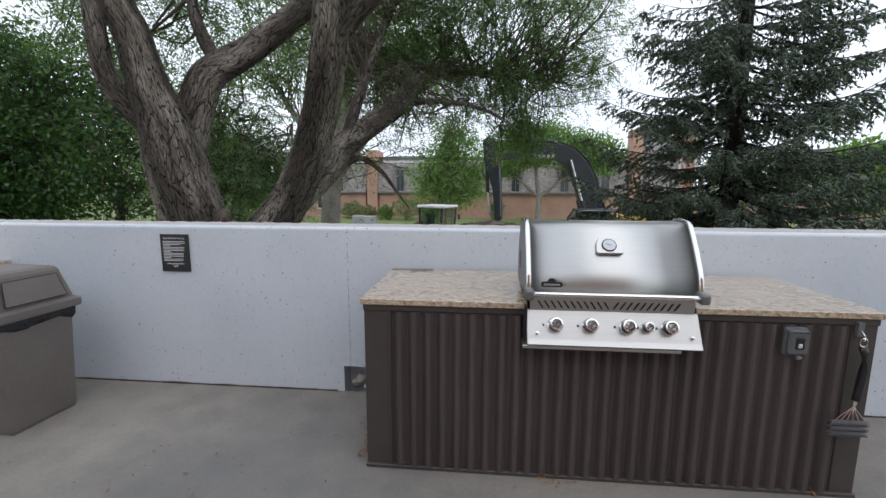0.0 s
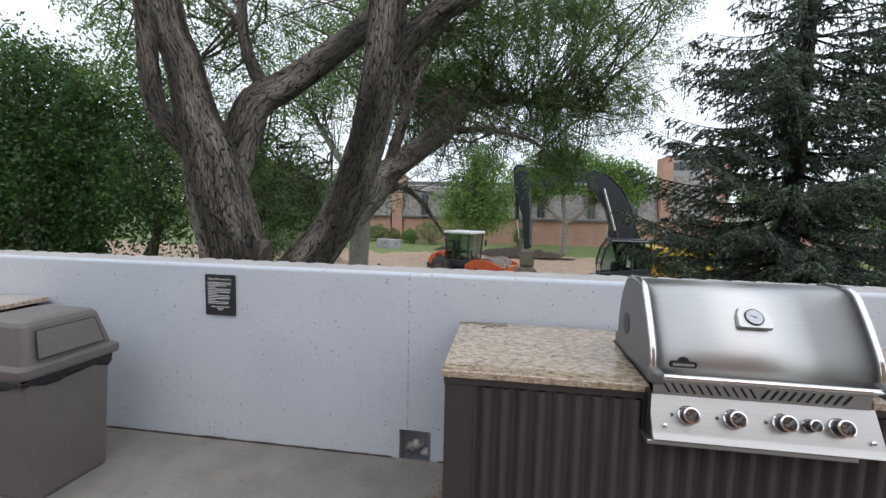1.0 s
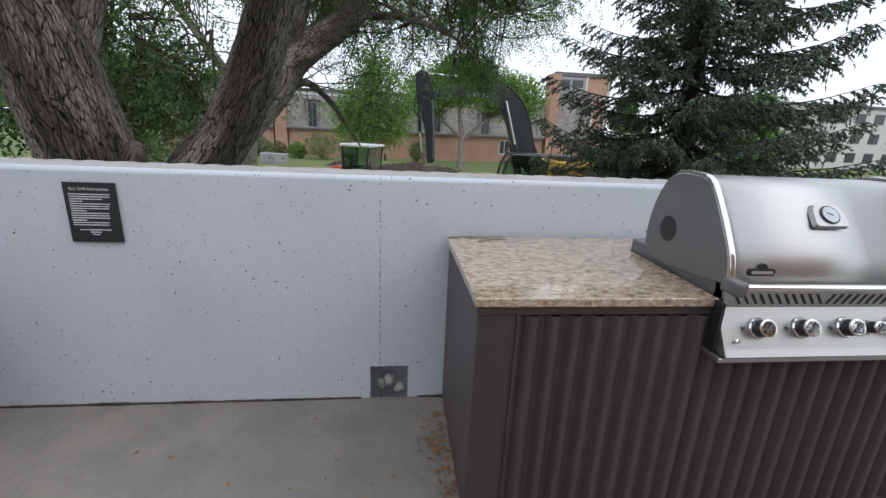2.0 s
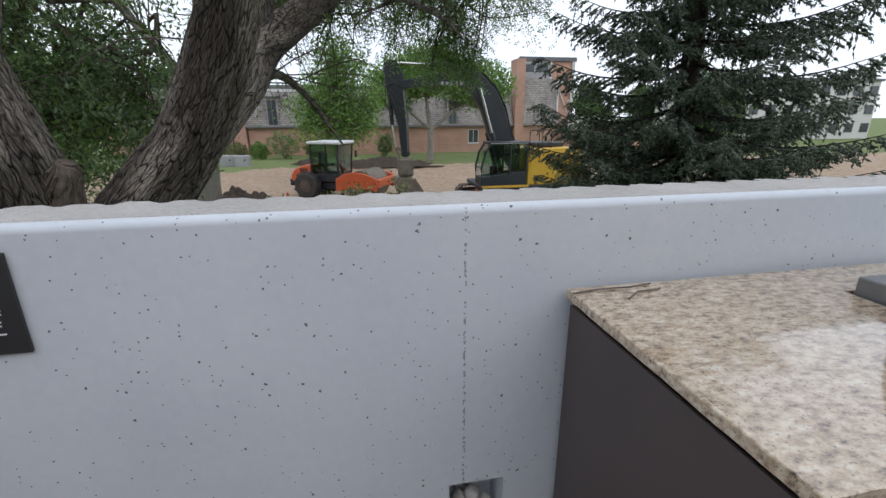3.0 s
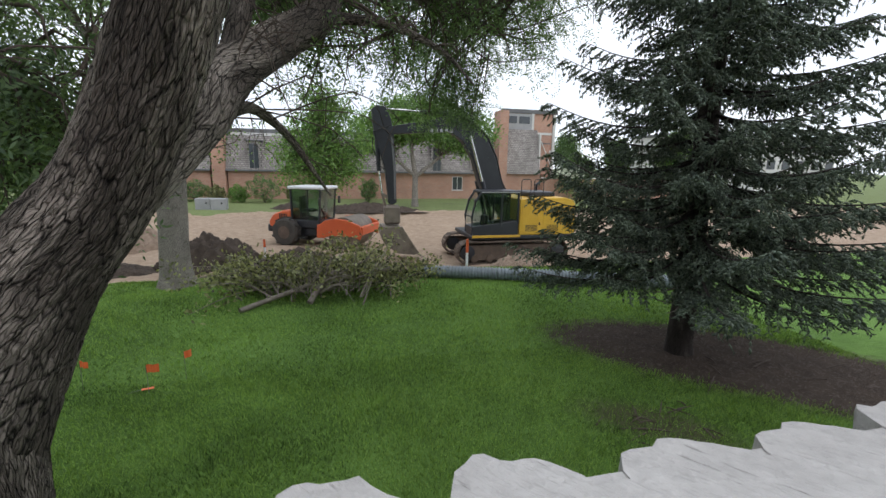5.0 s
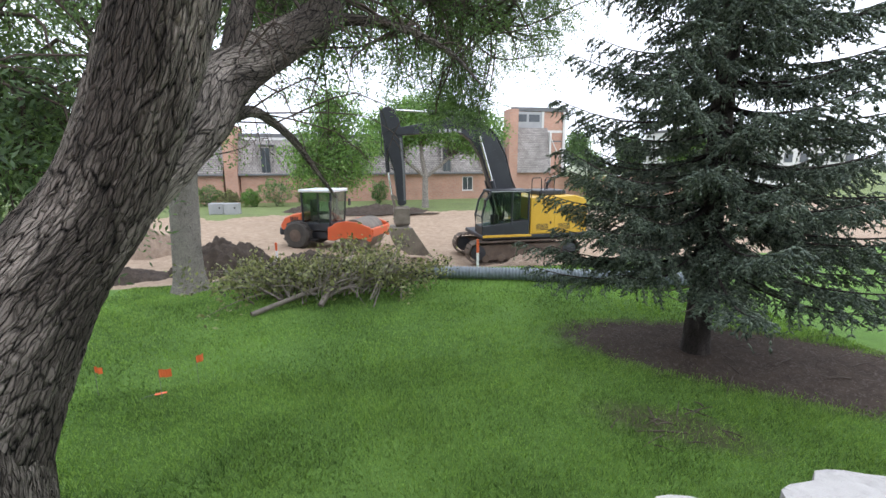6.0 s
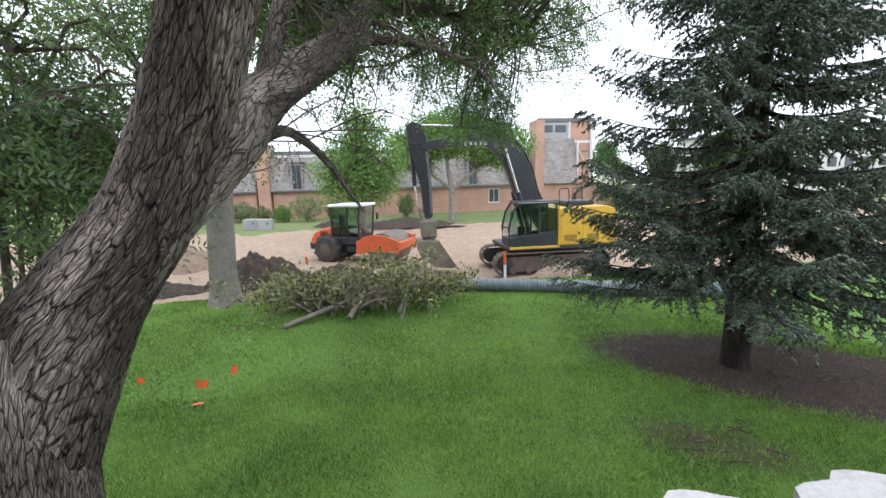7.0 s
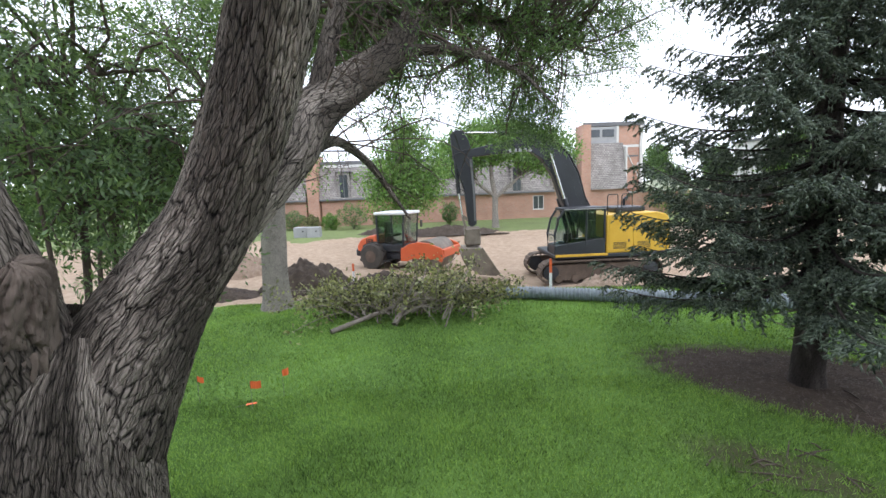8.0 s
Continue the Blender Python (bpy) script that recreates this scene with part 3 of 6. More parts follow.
def loose_leaves(centres, rng, length=0.07, width=0.035, droop=0.3):
    n = len(centres)
    a = rng.normal(size=(n, 3))
    a[:, 2] -= droop
    a = unit(a)
    s = unit(np.cross(a, rng.normal(size=(n, 3))))
    size = rng.uniform(0.6, 1.3, n)
    return blades(centres, a, s, length * size, width * size)


def branchy(zones, rng, starts, bare=0.5, loose=0.2):
    """Thin branches from limb points into leaf zones, with leaf places along their twigs: (limb pieces, leaf places)."""
    pieces, spots = [], []
    for centre, radii, twigs, per in zones:
        centre, radii = np.array(centre, float), np.array(radii, float)
        near = starts[np.argsort(np.linalg.norm(starts - centre, axis=1))[:12]]
        for _ in range(twigs):
            q = rng.normal(size=3)
            q = q / np.linalg.norm(q) * rng.uniform(0.35, 1.0) ** 0.6
            end = centre + q * radii
            root = near[rng.integers(len(near))]
            mid = (root + end) / 2 + rng.normal(size=3) * 0.15 * np.linalg.norm(end - root) + (0, 0, 0.12 * np.linalg.norm(end - root))
            tip = end + (rng.normal(0, 0.12), rng.normal(0, 0.12), -rng.uniform(0.1, 0.45))
            nodes = [(*root, 0.022), (*mid, 0.015), (*end, 0.009), (*tip, 0.003)]
            if rng.random() < bare:
                pieces.append(limb_arrays(nodes, 5, 0.3, 0.0, 1))
            run = spline(nodes, 0.12)[:, :3]
            run = run[int(len(run) * 0.55):]
            pick = run[rng.integers(len(run), size=per)]
            spots.append(pick + rng.normal(size=(per, 3)) * np.array([loose, loose, loose * 0.85]))
    return pieces, np.concatenate(spots)


# ---- terrace: floor, wall, closing walls ----
WALL_Y, WALL_BACK, WALL_TOP = 3.427, 3.632, 1.19
HOLE = (-0.15, 0.05, 0.19)

floor_ob = tagged(part("floor", box(-9, 9, -4, WALL_Y, -0.25, 0), M_FLOOR), "worn tan concrete terrace floor", "floor", kind="structure")


def parapet():
    """The painted wall in lengths that leave the drain opening free, with a rounded top edge."""
    bm = bmesh.new()
    r = 0.026
    arc = [(WALL_Y + r - r * math.cos(a), WALL_TOP - r + r * math.sin(a)) for a in np.linspace(0, math.pi / 2, 12)]
    top = arc + [(WALL_BACK, WALL_TOP), (WALL_BACK, HOLE[2]), (WALL_Y, HOLE[2])]
    prism(top, "x", -9, 9, bm)
    prism([(WALL_Y, -0.25), (WALL_Y, HOLE[2]), (WALL_BACK, HOLE[2]), (WALL_BACK, -0.25)], "x", -9, HOLE[0], bm)
    prism([(WALL_Y, -0.25), (WALL_Y, HOLE[2]), (WALL_BACK, HOLE[2]), (WALL_BACK, -0.25)], "x", HOLE[1], 9, bm)
    prism([(WALL_Y + 0.15, -0.25), (WALL_Y + 0.15, HOLE[2]), (WALL_BACK, HOLE[2]), (WALL_BACK, -0.25)], "x", HOLE[0], HOLE[1], bm)
    return bm


wall_north = tagged(part("wall_north", parapet(), M_WALL), "white-painted concrete parapet wall with small air holes", "wall", kind="structure")

# uneven dark joint between floor and wall
jr = random.Random(9)
bm = bmesh.new()
xs = [-9 + 0.05 * k for k in range(361)]
xs = [x for x in xs if not HOLE[0] - 0.01 < x < HOLE[1] + 0.01]
for x0, x1 in zip(xs, xs[1:]):
    if x1 - x0 > 0.1:
        continue
    h = 0.006 + 0.014 * max(0, noise.noise((x0 * 3.1, 4, 0))) + jr.uniform(0, 0.003)
    box(x0, x1 + 0.001, WALL_Y - 0.004 - h * 0.6, WALL_Y + 0.01, -0.01, h, 0, bm)
tagged(part("joint_trim", bm, M_TOPSOIL), "dark crumbling joint along the foot of the wall", "trim", kind="structure")

# bare concrete strip on top of the wall
strip = part("wall_cap", prism([(WALL_Y + 0.019, WALL_TOP - 0.008), (WALL_Y + 0.028, WALL_TOP + 0.003), (WALL_BACK + 0.002, WALL_TOP + 0.004), (WALL_BACK + 0.002, WALL_TOP - 0.01)], "x", -9, 9), M_CAP, wall_north)


def rib_mesh(seed, width, proud):
    """One broken rib of the outer face: a tall bar with a fractured front and a rough top."""
    rng = random.Random(seed)
    rows, cols = 60, 12
    verts, faces = [], []
    for i in range(rows):
        t = i / (rows - 1)
        z = WALL_TOP + 0.003 - t * t * 3.35 if i else WALL_TOP + 0.003
        for j in range(cols):
            u = j / (cols - 1)
            x = (u - 0.5) * width * (1 + 0.06 * noise.noise((seed * 3.1, z * 9, u)))
            edge = min(1, 9 * u, 2.6 * (1 - u))
            y = WALL_BACK + 0.012 + proud * edge * (0.95 + 0.35 * noise.noise((u * 2.2 + seed * 7, z * 7, seed)) + 0.3 * noise.noise((u * 6, z * 24, seed * 2.0)))
            verts.append((x, y, z))
    for i in range(rows - 1):
        for j in range(cols - 1):
            a = i * cols + j
            faces.append((a, a + 1, a + cols + 1, a + cols))
    back = len(verts)
    for j in range(cols):
        verts.append((verts[j][0], WALL_BACK - 0.01, WALL_TOP + 0.003))
    for j in range(cols - 1):
        faces.append((back + j, back + j + 1, j + 1, j))
    for side in (0, cols - 1):
        s0 = len(verts)
        for i in range(rows):
            v = verts[i * cols + side]
            verts.append((v[0], WALL_BACK - 0.01, v[2]))
        for i in range(rows - 1):
            faces.append((i * cols + side, (i + 1) * cols + side, s0 + i + 1, s0 + i))
    me = bpy.data.meshes.new("rib")
    me.from_pydata(verts, [], faces)
    me.materials.append(M_CAP)
    me.polygons.foreach_set("use_smooth", [False] * len(me.polygons))
    return me


rib_meshes = [rib_mesh(k, 0.106 + 0.008 * (k % 3), 0.027 + 0.004 * ((k * 5) % 4)) for k in range(9)]
rib_rng = random.Random(4)
for k in range(-62, 63):
    rib = new("rib", rib_meshes[rib_rng.randrange(9)])
    rib.matrix_world = Matrix.Translation((-0.35 + k * 0.139 + rib_rng.uniform(-0.006, 0.006), rib_rng.uniform(-0.003, 0.005), 0))
    rib.parent = wall_north
outer = part("outer_face", box(-9, 9, WALL_BACK - 0.03, WALL_BACK + 0.014, -2.2, WALL_TOP + 0.001), M_CAP, wall_north)

terrace_base = tagged(part("terrace_base", box(-9, 9, -4, WALL_BACK - 0.04, -2.2, -0.26), M_CAP), "concrete base under the terrace", "wall", kind="structure")
wall_south = tagged(part("wall_south", box(-9, 9, -4.3, -4.01, -2.2, 5.2), M_BRICK), "orange brick house wall behind the terrace", "wall", kind="structure")

# rubble inside the drain opening
bm = bmesh.new()
rr = random.Random(8)
for k in range(7):
    s = rr.uniform(0.03, 0.06)
    m4 = Matrix.LocRotScale((rr.uniform(HOLE[0] + 0.03, HOLE[1] - 0.03), WALL_Y + rr.uniform(0.05, 0.11), s * 0.5 + (0.0 if k < 4 else 0.04)), Euler((rr.random() * 3, rr.random() * 3, rr.random() * 3)), (s, s * 0.8, s * 0.9))
    bmesh.ops.create_icosphere(bm, subdivisions=2, radius=0.6, matrix=m4)
for v in bm.verts:
    v.co += v.co.normalized() * 0.006 * noise.noise(v.co * 60)
    v.co.z = max(v.co.z, 0.002)
rubble = part("rubble", bm, M_CAP)
tagged(rubble, "loose grey concrete rubble in the drain opening", "rubble", kind="stuff")


# ---- sign ----
def sign():
    s = thing("sign", (-1.356, WALL_Y - 0.008, 0.99), "black instruction sign with white lines on the concrete wall", "sign")
    part("board", box(-0.106, 0.106, -0.004, 0.006, -0.134, 0.134, 0.0015), M_SIGN, s)
    cu = bpy.data.curves.new("title", "FONT")
    cu.body = "Gas Grill Instructions"
    cu.size, cu.align_x, cu.extrude = 0.0185, "CENTER", 0.0004
    tmp = new("title_tmp", cu)
    me = bpy.data.meshes.new_from_object(tmp.evaluated_get(bpy.context.evaluated_depsgraph_get()))
    bpy.data.objects.remove(tmp)
    me.materials.append(M_INK)
    title = new("title", me)
    title.parent = s
    title.matrix_basis = pose(0, -0.0052, 0.1, 90, 0, 0)
    rng = random.Random(2)
    for k in range(17):
        z = 0.082 - k * 0.0105
        w = rng.uniform(0.13, 0.168) if k % 4 != 3 else rng.uniform(0.05, 0.09)
        if k > 13:
            z -= 0.012
            w = (0.13, 0.045, 0.03)[k - 14]
        x0 = -0.086 if k < 14 else -w / 2
        part("text_line", box(x0, x0 + w, -0.0056, -0.0046, z - 0.0021, z + 0.0021), M_INK, s)


sign()


# ---- counters ----
def rib_profile(x0, x1, pitch, depth):
    pts, x = [], x0
    while x < x1 - 1e-6:
        for u, d in ((0.0, 0.0), (0.18, 0.0), (0.3, 0.35), (0.42, 0.9), (0.5, 1.0), (0.66, 1.0), (0.74, 0.9), (0.86, 0.35)):
            if x + u * pitch <= x1:
                pts.append((x + u * pitch, d * depth))
        x += pitch
    pts.append((x1, 0.0))
    return pts


def corrugated(x0, x1, y, z0, z1, pitch=0.0733, depth=0.027):
    """A ribbed sheet that faces -y."""
    bm = bmesh.new()
    pr = rib_profile(x0, x1, pitch, depth)
    for off in (0.0, 0.003):
        lo = [bm.verts.new((x, y - d + off, z0)) for x, d in pr]
        hi = [bm.verts.new((x, y - d + off, z1)) for x, d in pr]
        for i in range(len(pr) - 1):
            bm.faces.new((lo[i], lo[i + 1], hi[i + 1], hi[i]))
    return bm


def counter(name, x0, x1, grill, label):
    """A ribbed metal cabinet: local x from 0, front at y = 0, floor at z = 0."""
    c = thing(name, (x0, 2.64, 0), label, "outdoor counter")
    w = x1 - x0
    part("side_panel", box(0.0, 0.012, 0.012, 0.76, 0.012, 0.862, 0.002), M_BROWN, c)
    part("side_panel", box(w - 0.012, w, 0.012, 0.76, 0.012, 0.862, 0.002), M_BROWN, c)
    part("corner_post", box(0.0, 0.129, -0.006, 0.012, 0.012, 0.862, 0.003), M_BROWNEDGE, c)
    part("corner_post", box(w - 0.11, w, -0.006, 0.012, 0.012, 0.862, 0.003), M_BROWNEDGE, c)
    part("back_panel", box(0.012, w - 0.012, 0.748, 0.76, 0.012, 0.862), M_BROWN, c)
    part("base_rail", box(-0.004, w + 0.004, -0.02, 0.02, 0.0, 0.02, 0.003), M_BROWNEDGE, c)
    part("top_rail", box(-0.004, w + 0.004, -0.012, 0.012, 0.852, 0.884, 0.003), M_BROWNEDGE, c)
    part("front_divider", box(0.127, 0.137, -0.016, 0.008, 0.02, 0.852, 0.002), M_BROWNEDGE, c)
    gx0, gx1 = grill
    if gx1 > gx0:
        part("ribbed_panel", corrugated(0.137, gx0 - 0.02, 0.0, 0.02, 0.853), M_BROWN, c)
        part("front_divider", box(gx0 - 0.02, gx0 - 0.006, -0.017, 0.008, 0.735, 0.852, 0.002), M_BROWNEDGE, c)
        part("ribbed_panel", corrugated(gx0 - 0.02, gx1 + 0.01, 0.0, 0.02, 0.735), M_BROWN, c)
        part("ribbed_panel", corrugated(gx1 + 0.01, w - 0.11, 0.0, 0.02, 0.853), M_BROWN, c)
    else:
        part("ribbed_panel", corrugated(0.137, w - 0.11, 0.0, 0.02, 0.853), M_BROWN, c)
    screws = random.Random(3)
    for k in range(9):
        part("screw", lathe([(0.006, 0), (0.006, 0.002), (0.003, 0.005)], (0.2 + k * (w - 0.4) / 8, -0.015, 0.036 + screws.uniform(0, 0.004)), (0, -1, 0), 8), M_BROWNEDGE, c)
    return c


def slab_outline(x0, x1, y0, y1, cut, rng):
    """A worktop's outline with slightly chipped edges and a bay for the grill."""
    pts = []

    def run(a, b):
        n = max(2, int(math.dist(a, b) / 0.03))
        for k in range(n):
            t = k / n
            pts.append((a[0] + (b[0] - a[0]) * t + rng.uniform(-0.0012, 0.0012), a[1] + (b[1] - a[1]) * t + rng.uniform(-0.0012, 0.0012)))
    corners = [(x0, y0), (x1, y0), (x1, y1), (x0, y1)]
    if cut:
        corners = [(x0, y0), (cut[0], y0), (cut[0], cut[2]), (cut[1], cut[2]), (cut[1], y0), (x1, y0), (x1, y1), (x0, y1)]
    for a, b in zip(corners, corners[1:] + corners[:1]):
        run(a, b)
    return pts


GX0, GX1 = 1.045, 1.815
counter("grill_counter", 0.236, 2.612, (GX0 - 0.236, GX1 - 0.236), "dark brown ribbed metal counter cabinet holding the grill")
tagged(part("worktop", prism(slab_outline(0.222, 2.626, 2.617, 3.408, (GX0, GX1, 3.22), random.Random(1)), "z", 0.885, 0.915, bevel=0.0025), M_GRANITE), "speckled tan granite worktop round the grill", "worktop")
counter("side_counter", -4.95, -2.665, (0, 0), "dark brown ribbed metal counter cabinet by the bin")
tagged(part("worktop", prism(slab_outline(-4.97, -2.65, 2.617, 3.408, None, random.Random(5)), "z", 0.885, 0.915, bevel=0.0025), M_GRANITE), "speckled tan granite worktop without a grill", "worktop")


# ---- grill ----
def grill():
    g = thing("gas_grill", (1.43, 2.6, 0.72), "built-in stainless steel gas grill with closed lid", "grill")
    hw = 0.385

    def at(y, z):
        return (y - 2.6, z - 0.72)
    # body box sunk in the counter
    part("firebox", box(-0.375, 0.375, 0.02, 0.6, 0.03, 0.25, 0.004), M_CAST, g)
    prof = [at(2.598, 0.968), at(2.602, 1.02), at(2.618, 1.07), at(2.684, 1.178), at(2.745, 1.264), at(2.772, 1.288), at(2.82, 1.297), at(2.94, 1.295), at(3.0, 1.25), at(3.06, 1.13), at(3.075, 0.94), at(2.9, 0.935)]
    bm = bmesh.new()
    fine = []
    for a, b in zip(prof, prof[1:]):
        for t in (0, 0.25, 0.5, 0.75):
            fine.append((a[0] + (b[0] - a[0]) * t, a[1] + (b[1] - a[1]) * t))
    sm = fine[:]
    for _ in range(3):
        sm = [sm[0]] + [((a[0] + 2 * b[0] + c[0]) / 4, (a[1] + 2 * b[1] + c[1]) / 4) for a, b, c in zip(sm, sm[1:], sm[2:])] + [sm[-1]]
    sm.append(prof[-1])
    lid = part("lid", prism(sm, "x", -hw + 0.012, hw - 0.012), M_STEEL, g, "brushed steel lid", True)
    lid.data.polygons.foreach_set("use_smooth", [len(p.vertices) == 4 for p in lid.data.polygons])
    side = [(y - 0.012 if k < 26 else y, z + 0.006) for k, (y, z) in enumerate(sm)]
    for sx in (-1, 1):
        a, b = sorted((sx * (hw - 0.012), sx * (hw + 0.014)))
        cap = part("lid_end", prism(side, "x", a, b, bevel=0.002), M_CAST, g, "grey cast lid end")
        rim = [(sx * (hw + 0.002), y - 0.006, z + 0.003) for y, z in sm[0:30]]
        part("rim", tube(rim, 0.013, 8), M_CHROME, cap, "polished front rim", True)
        part("vent_disc", lathe([(0.05, 0), (0.05, 0.002), (0.036, 0.003)], (sx * (hw + 0.0135), 0.33, 0.36), (sx, 0, 0), 20), M_DARK, cap)
        part("handle_mount", box(sx * hw - 0.022, sx * hw + 0.022, -0.065, 0.012, 0.228, 0.28, 0.012, segments=2), M_CAST, g)
    part("handle", tube([(x, -0.05, 0.258) for x in np.linspace(-hw, hw, 12)], 0.0125, 14), M_CHROME, g, "polished tube handle", True)
    # front fascia; its slots are black plates standing in for shaded openings
    fascia = part("fascia", prism([at(2.612, 0.88), at(2.612, 0.962), at(2.66, 0.962), at(2.66, 0.88)], "x", -0.375, 0.375), M_STEEL, g)
    for k in range(11):
        for sx in (-1, 1):
            if sx > 0 and k > 9:
                continue
            x = sx * (0.022 + k * 0.0305)
            lean = 0.012 * sx
            slot = [(x - lean - 0.0045, 0.178), (x - lean + 0.0045, 0.178), (x + lean + 0.0045, 0.214), (x + lean - 0.0045, 0.214)]
            slot = [(sx * abs(u), v) for u, v in slot]
            part("slot", prism(slot if sx > 0 else slot[::-1], "y", 0.0095, 0.0118), M_DARK, fascia)
    # sloped control panel
    pan = [at(2.612, 0.887), at(2.545, 0.765), at(2.53, 0.742), at(2.54, 0.738), at(2.63, 0.745), at(2.65, 0.887)]
    panel = part("control_panel", prism(pan, "x", -0.39, 0.39, bevel=0.002), M_STEEL, g)
    part("drip_tray", box(-0.41, 0.30, -0.062, 0.03, 0.0, 0.016, 0.002), M_STEEL, g)
    # black strip filling the gap beside the panel, in place of its shade
    part("gap_shade_strip", box(-0.402, -0.39, -0.02, 0.03, 0.018, 0.19), M_DARK, g)
    nrm = Vector((0, -0.9, 0.43)).normalized()
    for x, r in ((-0.259, 0.029), (-0.1, 0.029), (0.067, 0.029), (0.155, 0.021), (0.252, 0.029)):
        base = Vector((x, 2.576 - 2.6, 0.826 - 0.72))
        k = part("knob", lathe([(r, 0.0), (r, 0.012), (r * 0.92, 0.02), (r * 0.9, 0.034), (r * 0.8, 0.038), (0.3 * r, 0.038)], base + nrm * 0.006, nrm, 24), M_KNOB, g, "dark control knob", True)
        part("bezel", lathe([(r * 1.22, 0.0), (r * 1.22, 0.004), (r * 1.08, 0.008), (r * 1.02, 0.008)], base, nrm, 24), M_CHROME, k, "chrome bezel")
        part("ring", lathe([(r * 0.98, 0.0), (r * 0.99, 0.006), (r * 0.84, 0.007)], base + nrm * 0.037, nrm, 24), M_CHROME, k)
        part("grip", tube([base + nrm * 0.046 + Vector((math.cos(a) * r * 0.7, 0, 0)) * s + Vector((0, 0.43, 0.9)).normalized() * math.sin(a) * r * 0.7 * s for s, a in ((-1, 0.7), (1, 0.7))], r * 0.17, 6), M_GREYPLASTIC, k)
        part("mark", box(x - 0.004 - r * 1.9, x + 0.004 - r * 1.9, base.y - 0.004, base.y + 0.003, base.z - 0.006, base.z + 0.004), M_GREYPLASTIC, panel)
    for x in (-0.345, 0.35):
        part("bolt", lathe([(0.008, 0), (0.008, 0.003), (0.003, 0.005)], (x, -0.052 + 0.004, 0.071), nrm, 10), M_CHROME, panel)
    # thermometer badge on the lid
    n2 = Vector((0, -0.77, 0.64)).normalized()
    up = Vector((0, 0.64, 0.77))
    mid = Vector((-0.009, 2.684 - 2.6, 1.184 - 0.72))
    bm = bmesh.new()
    hexa = [(-0.06, 0.012), (-0.046, 0.042), (0.046, 0.042), (0.06, 0.012), (0.064, -0.036), (0.058, -0.044), (-0.058, -0.044), (-0.064, -0.036)]
    lo = [bm.verts.new(mid + Vector((u, 0, 0)) + up * v) for u, v in hexa]
    hi = [bm.verts.new(mid + Vector((u * 0.94, 0, 0)) + up * v * 0.94 + n2 * 0.016) for u, v in hexa]
    bm.faces.new(lo)
    bm.faces.new(hi)
    for i in range(8):
        bm.faces.new((lo[i], lo[(i + 1) % 8], hi[(i + 1) % 8], hi[i]))
    gauge = part("thermometer", bm, M_STEEL, g)
    part("gauge_ring", lathe([(0.034, 0), (0.034, 0.004), (0.03, 0.006), (0.0295, 0.004)], mid + n2 * 0.016, n2, 28), M_DARK, gauge)
    part("dial", lathe([(0.0295, 0), (0.0295, 0.0055)], mid + n2 * 0.016, n2, 28), M_DIAL, gauge, "pale round dial")
    part("needle", tube([mid + n2 * 0.0225 + Vector((-0.014, 0, 0)) + up * 0.006, mid + n2 * 0.0225 + Vector((0.008, 0, 0)) - up * 0.004], 0.0012, 5), M_DARK, gauge)
    # plain emblem in place of the maker's mark
    prf = [(-0.045, -0.012), (0.045, -0.012), (0.05, 0.0), (0.045, 0.012), (0.02, 0.014), (0.014, 0.026), (0.0, 0.031), (-0.014, 0.026), (-0.02, 0.014), (-0.045, 0.012), (-0.05, 0.0)]
    part("emblem", prism([(u - 0.28, v + 0.295) for u, v in prf], "y", -0.006, 0.003, bevel=0.001), M_DARK, g, "black plain emblem")
    part("emblem_bar", box(-0.318, -0.242, -0.0075, -0.0055, 0.29, 0.3), M_CHROME, g)


grill()


# ---- outlet and brush on the counter ----
def outlet():
    o = thing("outlet_box", (2.25, 2.626, 0.775), "grey weatherproof outlet box on the ribbed counter", "outlet box")
    part("back_box", box(-0.048, 0.048, -0.025, 0.002, -0.066, 0.066, 0.01, segments=2), M_GREYPLASTIC, o)
    cov = part("cover", box(-0.044, 0.044, -0.05, -0.026, -0.058, 0.06, 0.014, segments=3), M_GREYPLASTIC, o)
    part("window", box(-0.018, 0.018, -0.053, -0.048, -0.028, 0.03, 0.004), M_DARK, cov)
    part("receptacle", box(-0.009, 0.009, -0.056, -0.052, -0.02, 0.0, 0.002), M_DIAL, cov)
    for k in range(5):
        part("vent_notch", box(-0.034 + k * 0.015, -0.026 + k * 0.015, -0.052, -0.045, 0.048, 0.054), M_DARK, cov)
    part("latch", box(-0.012, 0.012, -0.058, -0.03, -0.074, -0.058, 0.003), M_GREYPLASTIC, o)


